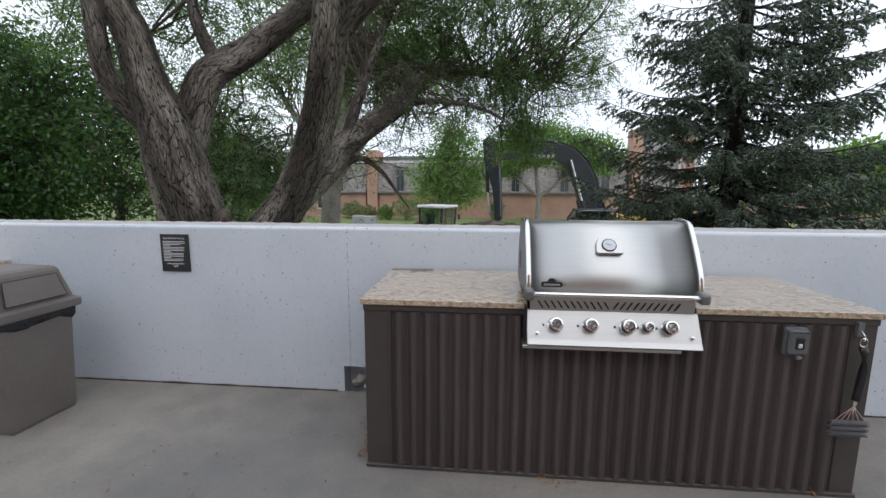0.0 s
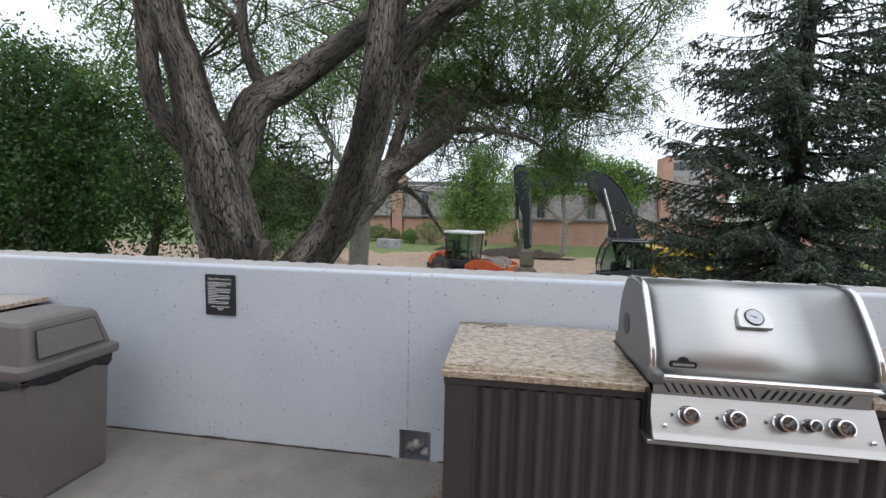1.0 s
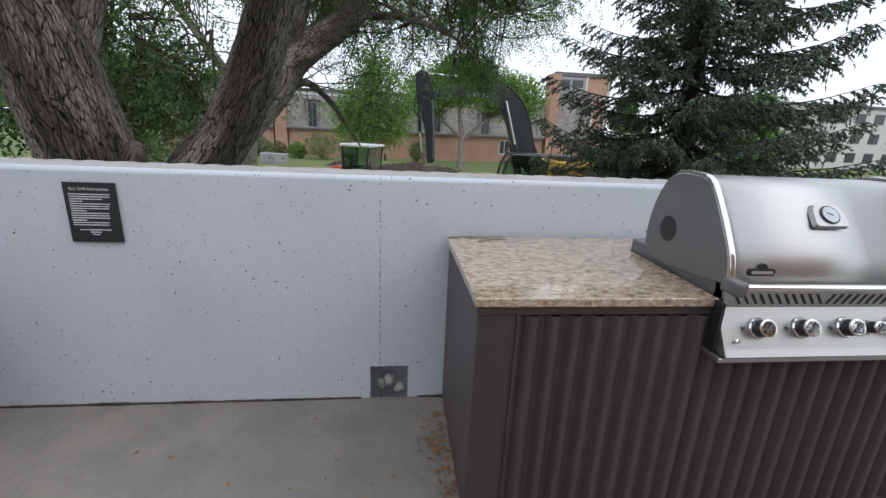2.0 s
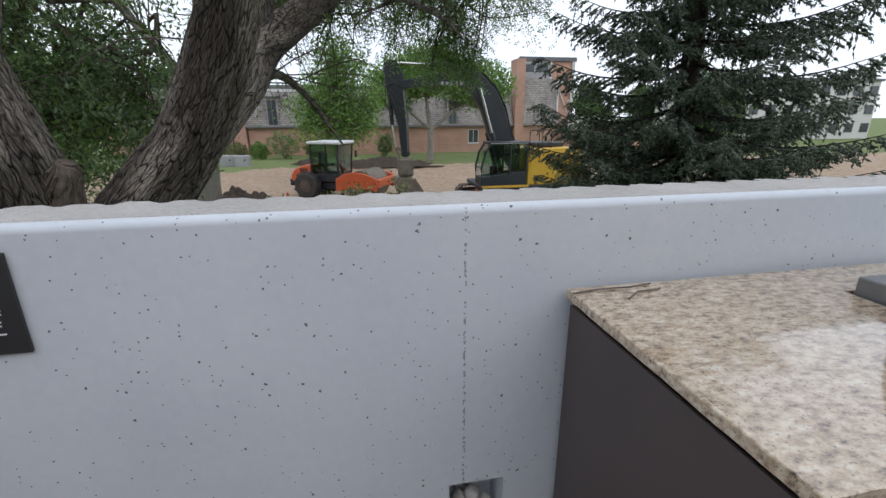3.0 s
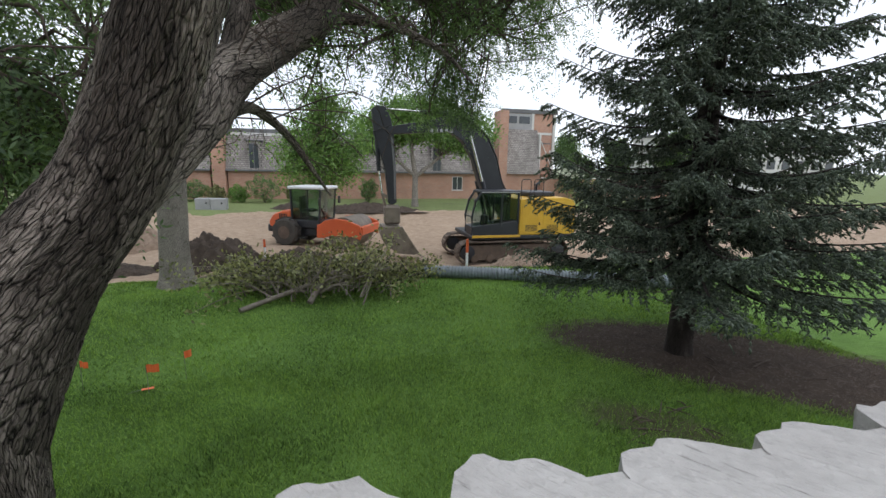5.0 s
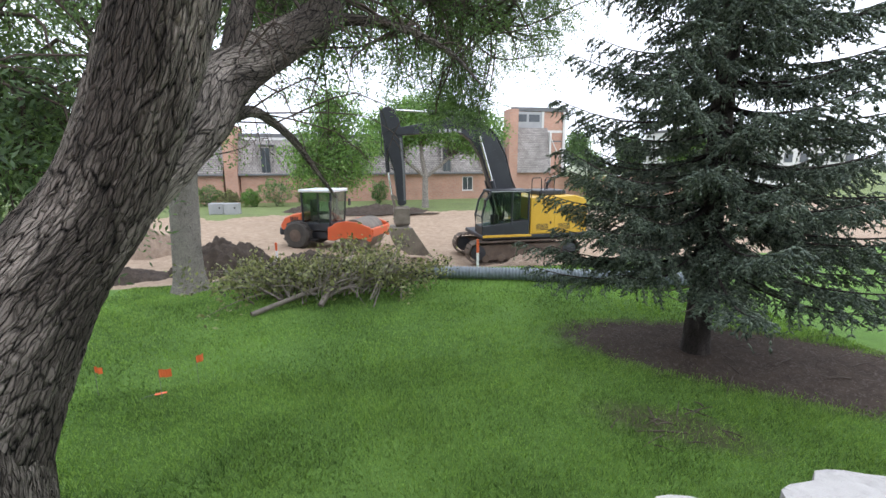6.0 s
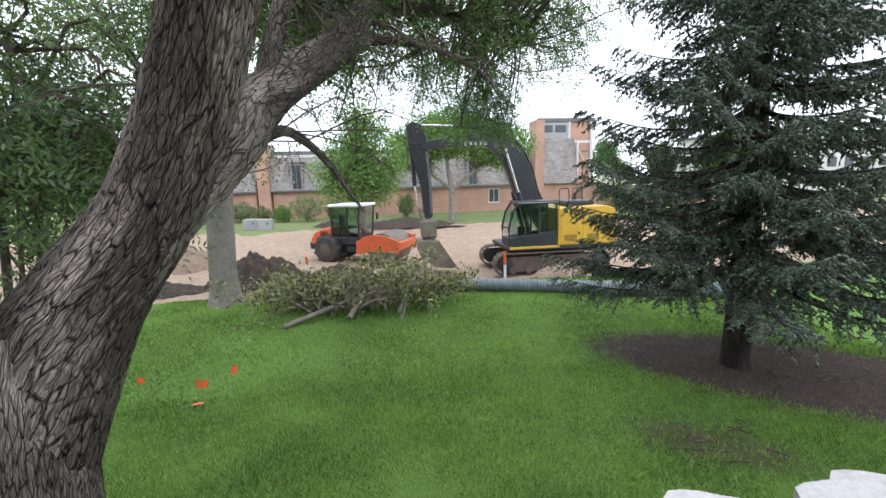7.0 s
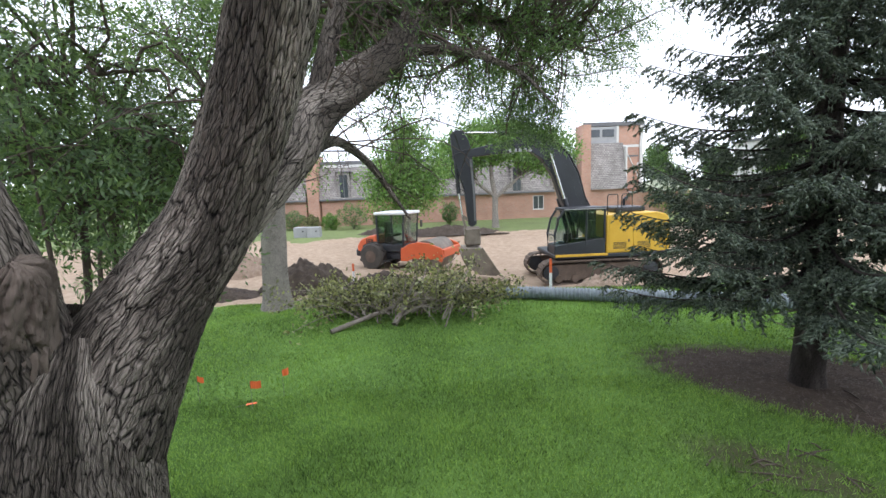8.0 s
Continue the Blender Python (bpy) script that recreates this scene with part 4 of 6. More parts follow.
def brush():
    b = thing("grill_brush", (2.525, 2.6, 0.86), "black-handled coil grill brush hanging from a metal hook", "grill brush")
    part("hook_plate", box(-0.014, 0.014, 0.012, 0.034, -0.055, 0.01, 0.002), M_GREYPLASTIC, b)
    part("hook", tube([(0, 0.012, -0.03), (0, -0.008, -0.045), (0, -0.014, -0.06), (0, -0.006, -0.07)], 0.003, 6), M_CHROME, b)
    loop = [(math.sin(a) * 0.016, -0.008, -0.075 + math.cos(a) * 0.02) for a in np.linspace(0, 2 * math.pi, 14)]
    part("hanging_ring", tube(loop, 0.0022, 6), M_CHROME, b)
    part("grip", tube([(0.0, -0.006, -0.095), (0.008, -0.01, -0.12), (0.011, -0.013, -0.2), (0.008, -0.01, -0.28), (0.006, -0.008, -0.33), (0.004, -0.006, -0.35)], 0.0165, 12), M_DARK, b, "black plastic grip", True)
    part("ferrule", cyl((0.004, -0.006, -0.35), (0.002, -0.004, -0.385), 0.009, 0.006, 10), M_CHROME, b)
    for k in range(6):
        u = (k - 2.5) / 2.5
        part("wire", tube([(0.002, -0.004, -0.38), (-0.01 + u * 0.03, -0.012, -0.41), (-0.02 + u * 0.075, -0.02, -0.455)], 0.0024, 5), M_CHROME, b)
    for k in range(3):
        z = -0.455 - k * 0.026
        coil = [(-0.1 + 0.16 * t, -0.02 + 0.012 * math.cos(t * 120), z + 0.012 * math.sin(t * 120)) for t in np.linspace(0, 1, 150)]
        part("coil", tube(coil, 0.0025, 4), M_CAST, b)


outlet()
brush()


# ---- bin ----
def loft(sections, bm=None):
    """Joins rounded rectangles (half-width x, half-width y, z, corner) into one skin."""
    bm = bm or bmesh.new()
    rings = []
    for hx, hy, z, r in sections:
        ring = []
        for cx, cy, a0 in ((1, 1, 0), (-1, 1, 90), (-1, -1, 180), (1, -1, 270)):
            for k in range(5):
                a = radians(a0 + 22.5 * k)
                ring.append(bm.verts.new((cx * (hx - r) + r * math.cos(a), cy * (hy - r) + r * math.sin(a), z)))
        rings.append(ring)
    n = len(rings[0])
    for a, b in zip(rings, rings[1:]):
        for i in range(n):
            bm.faces.new((a[i], a[(i + 1) % n], b[(i + 1) % n], b[i]))
    bm.faces.new(rings[0][::-1])
    bm.faces.new(rings[-1])
    return bm


def bin_thing():
    b = thing("litter_bin", (-2.09, 2.885, 0), "brown-grey plastic litter bin with hooded lid and black liner", "bin", turn=-3.5)
    part("body", loft([(0.187, 0.187, 0.0, 0.015), (0.195, 0.195, 0.02, 0.02), (0.222, 0.222, 0.665, 0.025)]), M_BIN, b)
    bm = loft([(0.224, 0.224, 0.63, 0.03), (0.236, 0.236, 0.645, 0.03), (0.238, 0.238, 0.67, 0.03), (0.23, 0.23, 0.69, 0.03)])
    bmesh.ops.subdivide_edges(bm, edges=[e for e in bm.edges], cuts=5, use_grid_fill=True)
    for v in bm.verts:
        v.co.z += (0.69 - v.co.z) * (1.1 * noise.noise(v.co * 8) + 0.5 * noise.noise(v.co * 30))
        v.co.xy *= 1 + 0.03 * noise.noise(v.co * 40)
    part("liner", bm, M_BAG, b, "crumpled black liner edge", True)
    lid = part("hood", loft([(0.258, 0.258, 0.688, 0.03), (0.262, 0.262, 0.7, 0.03), (0.262, 0.262, 0.735, 0.03), (0.235, 0.235, 0.752, 0.03), (0.192, 0.198, 0.935, 0.035), (0.18, 0.186, 0.955, 0.04), (0.14, 0.14, 0.966, 0.05)]), M_BIN, b)
    # swing flaps on the two sloping faces
    for sx in (1, -1):
        fl = bmesh.new()
        pts = [(0.249, -0.172, 0.775), (0.249, 0.172, 0.775), (0.2135, 0.15, 0.915), (0.2135, -0.15, 0.915)]
        a = [fl.verts.new((sx * (x - 0.004), y, z)) for x, y, z in pts]
        c = [fl.verts.new((sx * (x + 0.0), y * 0.985, z)) for x, y, z in pts]
        fl.faces.new(a)
        fl.faces.new(c)
        for i in range(4):
            fl.faces.new((a[i], a[(i + 1) % 4], c[(i + 1) % 4], c[i]))
        flap = part("flap", fl, M_BIN, lid)
        seam = [(sx * (x - 0.0015), y, z) for x, y, z in pts + pts[:1]]
        part("seam", tube(seam, 0.0035, 5), M_DARK, flap)


bin_thing()

# ---- dry leaves and twigs blown over the floor and worktop ----
lr = np.random.default_rng(6)
spots = np.concatenate([
    np.stack([0.225 - np.abs(lr.normal(0, 0.05, 170)), lr.normal(3.0, 0.17, 170).clip(2.7, 3.4), lr.uniform(0.004, 0.014, 170)], 1),
    np.stack([lr.normal(1.25, 0.1, 24), lr.normal(2.595, 0.012, 24), np.full(24, 0.006)], 1),
    np.stack([lr.normal(2.43, 0.05, 16), lr.normal(2.59, 0.02, 16), np.full(16, 0.006)], 1),
    np.stack([lr.uniform(-1.2, 0.3, 60), lr.uniform(2.3, 3.35, 60), np.full(60, 0.005)], 1)])
n = len(spots)
al = unit(np.stack([lr.normal(size=n), lr.normal(size=n), np.abs(lr.normal(0, 0.12, n))], 1))
si = unit(np.cross(al, np.array([0.05, 0.05, 1.0])))
v, f = blades(spots, al, si, lr.uniform(0.012, 0.035, n), lr.uniform(0.006, 0.014, n))
dead = tagged(mesh_part("fallen_leaves", v, f, M_DEADLEAF, kind="stuff"), "scattered dry brown leaves on the terrace floor", "leaves")
for pts, lab in (([(0.22, 3.36, 0.918), (0.31, 3.375, 0.919), (0.42, 3.372, 0.919), (0.5, 3.385, 0.92)], "thin dry twig lying on the granite worktop"),
                 ([(0.36, 3.29, 0.918), (0.42, 3.335, 0.919), (0.5, 3.34, 0.919)], "thin dry twig lying on the granite worktop")):
    tagged(part("twig", tube(pts, 0.0024, 5), M_TWIG), lab, "twig", "twigs on the worktop")


# ---- ground ----
def ground_z(x, y):
    x, y = np.asarray(x, float), np.asarray(y, float)
    t = np.clip((y - 16.5) / 2.5, 0, 1)
    z = -2.0 - 0.45 * t * t * (3 - 2 * t)
    far = np.clip((y - 36) / 5, 0, 1)
    z = z + 0.25 * far * far * (3 - 2 * far)
    z = z + 0.03 * np.sin(x * 0.9 + 1) * np.sin(y * 0.7)
    site = np.clip((y - 17) / 2, 0, 1) * np.clip((40 - y) / 3, 0, 1)
    z = z + site * (0.06 * np.sin(x * 2.1 + y) * np.sin(y * 1.7 - x * 0.6) + 0.04 * np.sin(x * 5.3) * np.sin(y * 4.1))
    bank = np.exp(-((y - 37.8 - 0.5 * np.sin(x * 0.5)) / 0.8) ** 2)
    return z + 0.22 * bank


gx = np.concatenate([[-900, -400, -200, -120, -80], np.linspace(-50, 50, 201), [80, 120, 200, 400, 900]])
gy = np.concatenate([[-900, -300, -100, -30], np.linspace(2, 60, 146), [80, 120, 200, 400, 1200]])
X, Y = np.meshgrid(gx, gy)
Z = ground_z(X, Y)
i, j = np.meshgrid(np.arange(len(gy) - 1), np.arange(len(gx) - 1), indexing="ij")
a = i * len(gx) + j
ground = mesh_part("ground", np.stack([X, Y, Z], -1).reshape(-1, 3), np.stack([a, a + 1, a + len(gx) + 1, a + len(gx)], -1).reshape(-1, 4), M_GROUND, smooth=True)
tagged(ground, "green lawn running into a dug-up bare earth site", "ground", kind="structure")

# grass blades where the lawn lies nearest
gr = np.random.default_rng(3)


def sown(n, x0, x1, y0, y1, tall, wide):
    p = np.stack([gr.uniform(x0, x1, n), gr.uniform(y0, y1, n)], 1)
    co, si = math.cos(-0.67), math.sin(-0.67)

    def inside(cx, cy, rx, ry):
        ax, ay = p[:, 0] - cx, p[:, 1] - cy
        return ((ax * co + ay * si) / rx) ** 2 + ((ay * co - ax * si) / ry) ** 2
    lit, bare = inside(6.71, 9.14, 3.6, 1.42), inside(3.6, 7.85, 1.0, 0.4)
    keep = (lit + gr.normal(0, 0.18, n) > 1) & ((bare + gr.normal(0, 0.5, n) > 1) | (gr.random(n) < 0.25))
    p = p[keep]
    n = len(p)
    root = np.column_stack([p, ground_z(p[:, 0], p[:, 1]) - 0.005])
    lean = unit(np.column_stack([gr.normal(0, 0.7, n), gr.normal(0, 0.7, n), np.ones(n)]))
    side = unit(np.column_stack([gr.normal(size=n), gr.normal(size=n), np.zeros(n)]))
    patch = 0.75 + 0.25 * np.sin(p[:, 0] * 1.7 + np.sin(p[:, 1] * 1.3) * 2) * np.sin(p[:, 1] * 1.9 + p[:, 0])
    h = gr.uniform(0.5, 1.2, n) * tall * patch
    v = np.stack([root - side * wide / 2, root + side * wide / 2, root + lean * h[:, None]], 1).reshape(-1, 3)
    return v


gv = np.concatenate([sown(160000, -7.0, 8.5, 3.72, 7.5, 0.11, 0.011), sown(125000, -7.0, 9.0, 7.5, 10.5, 0.1, 0.013), sown(110000, -7, 9, 10.5, 17.8, 0.1, 0.018)])
tagged(mesh_part("grass", gv, np.arange(len(gv)).reshape(-1, 3), M_GRASS, kind="stuff"), "short bright green lawn grass", "grass")

# litter, small roots and sticks under the spruce
n = 5000
ang, rad = gr.uniform(0, 6.283, n), np.sqrt(gr.random(n))
ex, ey = 3.8 * rad * np.cos(ang), 1.55 * rad * np.sin(ang)
px, py = 6.71 + ex * math.cos(-0.67) - ey * math.sin(-0.67), 9.14 + ex * math.sin(-0.67) + ey * math.cos(-0.67)
pos = np.column_stack([px, py, ground_z(px, py) + 0.006])
al = unit(np.column_stack([gr.normal(size=n), gr.normal(size=n), gr.normal(0, 0.12, n)]))
v, f = blades(pos, al, unit(np.cross(al, np.array([0.1, 0, 1.0]))), gr.uniform(0.03, 0.12, n), gr.uniform(0.006, 0.03, n))
tagged(mesh_part("needle_litter", v, f, M_TWIG, kind="stuff"), "brown fallen needles and bark chips under the spruce", "litter")
pieces = []
for k in range(34):
    cx, cy = (gr.normal(3.65, 0.45), gr.normal(7.8, 0.25)) if k < 18 else (gr.uniform(4.2, 8.5), gr.uniform(8.3, 10.5))
    d = gr.normal(size=2) * 0.18
    zz = float(ground_z(cx, cy))
    pieces.append(limb_arrays([(cx, cy, zz + 0.005, 0.012), (cx + d[0], cy + d[1] * 0.5, zz + 0.02, 0.01), (cx + 2 * d[0], cy + d[1], zz, 0.006)], 5, 0.08))
v, f, uv = joined(pieces)
tagged(mesh_part("surface_roots", v, f, M_TWIG, uvs=uv, kind="stuff"), "small roots and sticks lying on the bare earth", "roots")


# ---- the big tree by the wall ----
def big_tree():
    t = thing("old_tree", (-2.6, 5.8, -2.0), "old multi-stemmed tree with deeply furrowed bark", "tree")
    off = Vector((-2.6, 5.8, -2.0))

    def loc(nodes):
        return [(x - off.x, y - off.y, z - off.z, r) for x, y, z, r in nodes]
    stems = {
        "trunk": [(-2.66, 5.8, -2.15, 0.72), (-2.62, 5.8, -1.6, 0.57), (-2.6, 5.8, -0.8, 0.51), (-2.58, 5.8, 0.0, 0.5), (-2.5, 5.8, 0.5, 0.44), (-2.42, 5.82, 0.78, 0.3)],
        "right_stem": [(-2.5, 5.85, -0.2, 0.36), (-2.22, 5.92, 0.5, 0.33), (-1.98, 5.98, 0.9, 0.275), (-1.68, 6.02, 1.3, 0.24), (-1.36, 5.9, 1.85, 0.22), (-1.12, 5.7, 2.35, 0.208), (-0.88, 5.38, 2.9, 0.2), (-0.77, 5.22, 3.4, 0.19), (-0.7, 5.1, 4.3, 0.15), (-0.6, 5.1, 5.6, 0.1), (-0.3, 5.2, 7.0, 0.05)],
        "left_stem": [(-2.72, 5.7, -0.1, 0.4), (-2.7, 5.6, 0.5, 0.39), (-2.64, 5.45, 1.05, 0.355), (-2.7, 5.33, 1.6, 0.33), (-2.74, 5.24, 2.1, 0.28), (-2.8, 5.12, 2.5, 0.21), (-2.84, 5.0, 3.02, 0.175), (-2.92, 4.9, 3.4, 0.16), (-3.05, 4.85, 4.6, 0.12), (-3.2, 4.9, 6.2, 0.06)],
    }
    limbs = [
        [(-2.7, 5.4, 1.75, 0.22), (-2.52, 5.5, 2.45, 0.2), (-2.4, 5.62, 2.78, 0.185), (-2.08, 5.9, 3.1, 0.165), (-1.53, 6.2, 3.65, 0.145), (-0.9, 6.5, 4.3, 0.12), (0.0, 7.0, 5.2, 0.09), (1.0, 7.5, 6.0, 0.04)],
        [(-2.8, 5.28, 2.0, 0.15), (-3.18, 5.2, 2.38, 0.12), (-3.38, 5.2, 2.7, 0.11), (-3.45, 5.2, 3.34, 0.095), (-3.6, 5.3, 4.5, 0.06)],
        [(-1.72, 6.05, 1.2, 0.22), (-1.42, 6.68, 1.72, 0.205), (-1.28, 7.2, 2.12, 0.195), (-0.95, 7.7, 2.51, 0.18), (-0.65, 8.2, 2.88, 0.17), (-0.5, 8.8, 3.35, 0.155), (-0.3, 9.3, 3.62, 0.145), (0.5, 10.0, 3.82, 0.09), (1.6, 11.0, 3.95, 0.06), (2.8, 12.0, 4.0, 0.02)],
        [(-1.42, 6.6, 1.62, 0.08), (-1.38, 7.4, 1.83, 0.065), (-1.27, 8.0, 1.93, 0.052), (-1.02, 8.3, 1.72, 0.042), (-0.81, 8.5, 1.4, 0.03), (-0.6, 8.75, 1.05, 0.012)],
        [(-0.85, 5.3, 2.95, 0.13), (-0.3, 5.3, 3.5, 0.115), (0.4, 5.4, 3.85, 0.095), (1.4, 5.7, 4.3, 0.06), (2.5, 6.1, 4.6, 0.025)],
        [(-1.3, 7.1, 2.05, 0.1), (-1.2, 7.6, 2.85, 0.085), (-1.05, 8.0, 3.6, 0.07), (-0.6, 8.5, 5.0, 0.03)],
        [(-2.3, 5.7, 2.85, 0.09), (-2.55, 5.75, 3.2, 0.08), (-2.7, 5.8, 3.7, 0.06), (-2.8, 6.0, 4.8, 0.03)],
        [(-0.7, 8.15, 2.85, 0.06), (0.1, 8.7, 3.0, 0.05), (0.9, 9.3, 2.9, 0.035), (1.5, 9.8, 2.6, 0.012)],
    ]
    pts = []
    for k, (nm, nodes) in enumerate(stems.items()):
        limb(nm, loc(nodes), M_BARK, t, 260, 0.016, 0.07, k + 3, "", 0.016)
        pts.append(spline(nodes, 0.2)[8 if k else 99:, :3])
    for k, nodes in enumerate(limbs):
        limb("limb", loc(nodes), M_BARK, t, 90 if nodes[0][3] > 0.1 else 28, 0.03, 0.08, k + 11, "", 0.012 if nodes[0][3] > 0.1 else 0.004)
        pts.append(spline(nodes, 0.2)[4:, :3])
    # torn-off stub at the fork
    limb("broken_stub", loc([(-2.6, 5.6, 0.35, 0.26), (-2.46, 5.5, 0.8, 0.2), (-2.34, 5.44, 1.05, 0.155), (-2.28, 5.4, 1.15, 0.1), (-2.275, 5.397, 1.16, 0.01)]), M_TORN, t, 140, 0.016, 0.3, 31, "dark torn-off limb stub", 0.07)
    starts = np.concatenate(pts)
    rng = np.random.default_rng(12)
    zones = [((2.3, 11.7, 3.95), (1.75, 1.4, 1.0), 85, 16), ((0.9, 10.4, 3.85), (1.2, 1.1, 0.75), 60, 16), ((3.2, 11.8, 5.0), (1.7, 1.5, 1.1), 72, 16),
             ((-0.5, 9.0, 6.6), (3.2, 2.4, 1.3), 150, 24), ((2.8, 9.5, 6.2), (2.2, 2.0, 1.2), 90, 22), ((-4.2, 6.6, 4.3), (1.5, 1.3, 1.3), 90, 18),
             ((-2.2, 8.2, 4.6), (2.0, 1.4, 1.2), 70, 16), ((-0.5, 9.0, 2.85), (1.2, 1.2, 0.6), 60, 8), ((1.7, 12.0, 2.65), (0.85, 0.6, 0.4), 52, 17), ((-0.5, 9.8, 4.1), (1.3, 0.9, 0.7), 60, 14),
             ((-1.5, 9.0, 3.6), (1.2, 0.9, 0.8), 80, 14), ((-3.6, 6.6, 6.2), (2.2, 1.8, 1.1), 80, 18), ((0.2, 9.4, 5.0), (1.8, 1.5, 1.1), 80, 20), ((1.0, 8.2, 4.7), (1.6, 1.2, 0.7), 45, 20)]
    twigs, spots = branchy(zones, rng, starts, 0.4, 0.12)
    # bare drooping twigs under the low limb, each with side shoots
    low = starts[(starts[:, 1] > 7.0) & (starts[:, 2] > 1.85) & (starts[:, 2] < 4.1) & (starts[:, 0] < 0.8)]
    for k in range(85):
        s = low[rng.integers(len(low))]
        d = rng.normal(size=3) * np.array([0.6, 0.6, 0.25])
        mid, end = s + d * 0.7 + (0, 0, 0.1), s + d * 1.05 - (0, 0, rng.uniform(0.05, 0.4))
        twigs.append(limb_arrays([(*s, 0.009), (*mid, 0.006), (*end, 0.002)], 4, 0.25))
        for j in range(4):
            q = mid + (end - mid) * rng.uniform(-0.3, 0.9)
            e = q + rng.normal(size=3) * np.array([0.22, 0.22, 0.14]) - (0, 0, 0.14)
            twigs.append(limb_arrays([(*q, 0.005), (*((q + e) / 2 + (0, 0, 0.04)), 0.004), (*e, 0.002)], 3, 0.3))
    v, f, uv = joined(twigs)
    mesh_part("twig_mass", v - np.array(off), f, M_TWIG, t, uvs=uv, kind="stuff")
    v, f = fronds(spots, rng, 9, 0.24, 0.07, 0.022)
    mesh_part("crown", v - np.array(off), f, M_LEAF, t, "small feathered green leaves", kind="stuff")


big_tree()


# ---- young tree behind the fork, with feathered leaves ----
def sapling():
    o = np.array((-3.45, 7.1, -2.0))
    t = thing("sapling", tuple(o), "slender young tree with feathered green leaves", "tree")
    rng = np.random.default_rng(21)
    starts = []
    for k in range(7):
        dx, dy = rng.normal(0, 0.3), rng.normal(0.1, 0.25)
        nodes = [(rng.normal(0, 0.08), rng.normal(0, 0.08), -0.05, 0.035), (dx * 0.4, dy * 0.4, 1.6, 0.026), (dx, dy, 3.0, 0.018), (dx * 1.7, dy * 1.5, 4.6, 0.006)]
        limb("stem", nodes, M_TWIG, t, 7, 0.15, 0.05, k)
        starts.append(spline(nodes, 0.2)[8:, :3])
    starts = np.concatenate(starts)
    twigs, spots = branchy([((0.25, 0.3, 3.6), (0.85, 0.7, 1.0), 60, 12), ((0.2, 0.1, 4.8), (0.9, 0.6, 0.6), 30, 10), ((-0.6, 0.5, 4.1), (0.8, 0.7, 1.0), 45, 10), ((0.8, 0.3, 4.0), (0.5, 0.6, 0.9), 45, 12)], rng, starts)
    v, f, uv = joined(twigs)
    mesh_part("twig_mass", v, f, M_TWIG, t, uvs=uv, kind="stuff")
    v, f = fronds(spots, rng, 13, 0.3, 0.065, 0.021, 0.25)
    mesh_part("crown", v, f, M_LEAF_SAP, t, kind="stuff")


sapling()


# ---- other broad-leaved trees ----
def leafy_tree(name, at, stems, zones, leaf, bark, label, seed, size=(0.09, 0.05), spread=1.0):
    o = np.array(at, float)
    t = thing(name, at, label, "tree")
    rng = np.random.default_rng(seed)
    starts = []
    for k, nodes in enumerate(stems):
        limb("trunk" if k == 0 else "limb", nodes, bark, t, 18, 0.12, 0.06, seed + k)
        s = spline(nodes, 0.25)[:, :3]
        starts.append(s[len(s) // 3:])
    starts = np.concatenate(starts)
    twigs, spots = branchy(zones, rng, starts)
    spots = spots + rng.normal(size=spots.shape) * 0.12 * spread
    v, f, uv = joined(twigs)
    mesh_part("twig_mass", v, f, M_TWIG, t, uvs=uv, kind="stuff")
    v, f = loose_leaves(spots, rng, *size)
    mesh_part("crown", v, f, leaf, t, kind="stuff")
    return t


leafy_tree("shade_tree", (-10.7, 12.2, -2.0),
           [[(0, 0, -0.1, 0.24), (-0.3, 0, 1.0, 0.2), (-0.9, -0.1, 2.2, 0.16), (-1.2, 0, 4.5, 0.08), (-1.2, 0, 6.5, 0.03)], [(-0.1, 0, 0.5, 0.17), (1.0, -0.4, 1.5, 0.13), (1.6, -0.6, 3.2, 0.09), (1.9, -0.6, 5.5, 0.03)], [(-0.2, 0, 0.9, 0.1), (0.3, 0.8, 2.8, 0.08), (0.4, 1.0, 5.5, 0.03)]],
           [((-1.2, 0, 4.2), (2.6, 1.8, 2.4), 320, 40), ((1.8, -0.3, 4.3), (2.1, 1.6, 2.0), 200, 36), ((0.2, 0.3, 6.4), (2.6, 1.8, 1.3), 140, 36), ((3.6, 0.2, 3.6), (1.2, 1.2, 1.0), 34, 30)],
           M_LEAF_DARK, M_BARK, "dark green broad-leaved shade tree with several stems", 41, (0.13, 0.075))
leafy_tree("shade_tree", (-14.5, 11.5, -2.0),
           [[(0, 0, -0.1, 0.28), (0.2, 0, 1.6, 0.22), (0.1, 0.2, 4.0, 0.14), (0, 0.2, 7.5, 0.04)], [(0.1, 0, 1.0, 0.14), (1.6, -0.3, 2.4, 0.1), (2.2, -0.3, 4.4, 0.03)]],
           [((0, 0, 4.0), (3.0, 2.2, 3.0), 300, 60), ((1.5, 0, 6.6), (2.6, 2, 1.8), 180, 60), ((1.2, 0.2, 1.6), (2.2, 1.6, 1.2), 120, 60)],
           M_LEAF_DARK, M_BARK, "dense dark green tree with leaves down to the ground", 43, (0.13, 0.075))
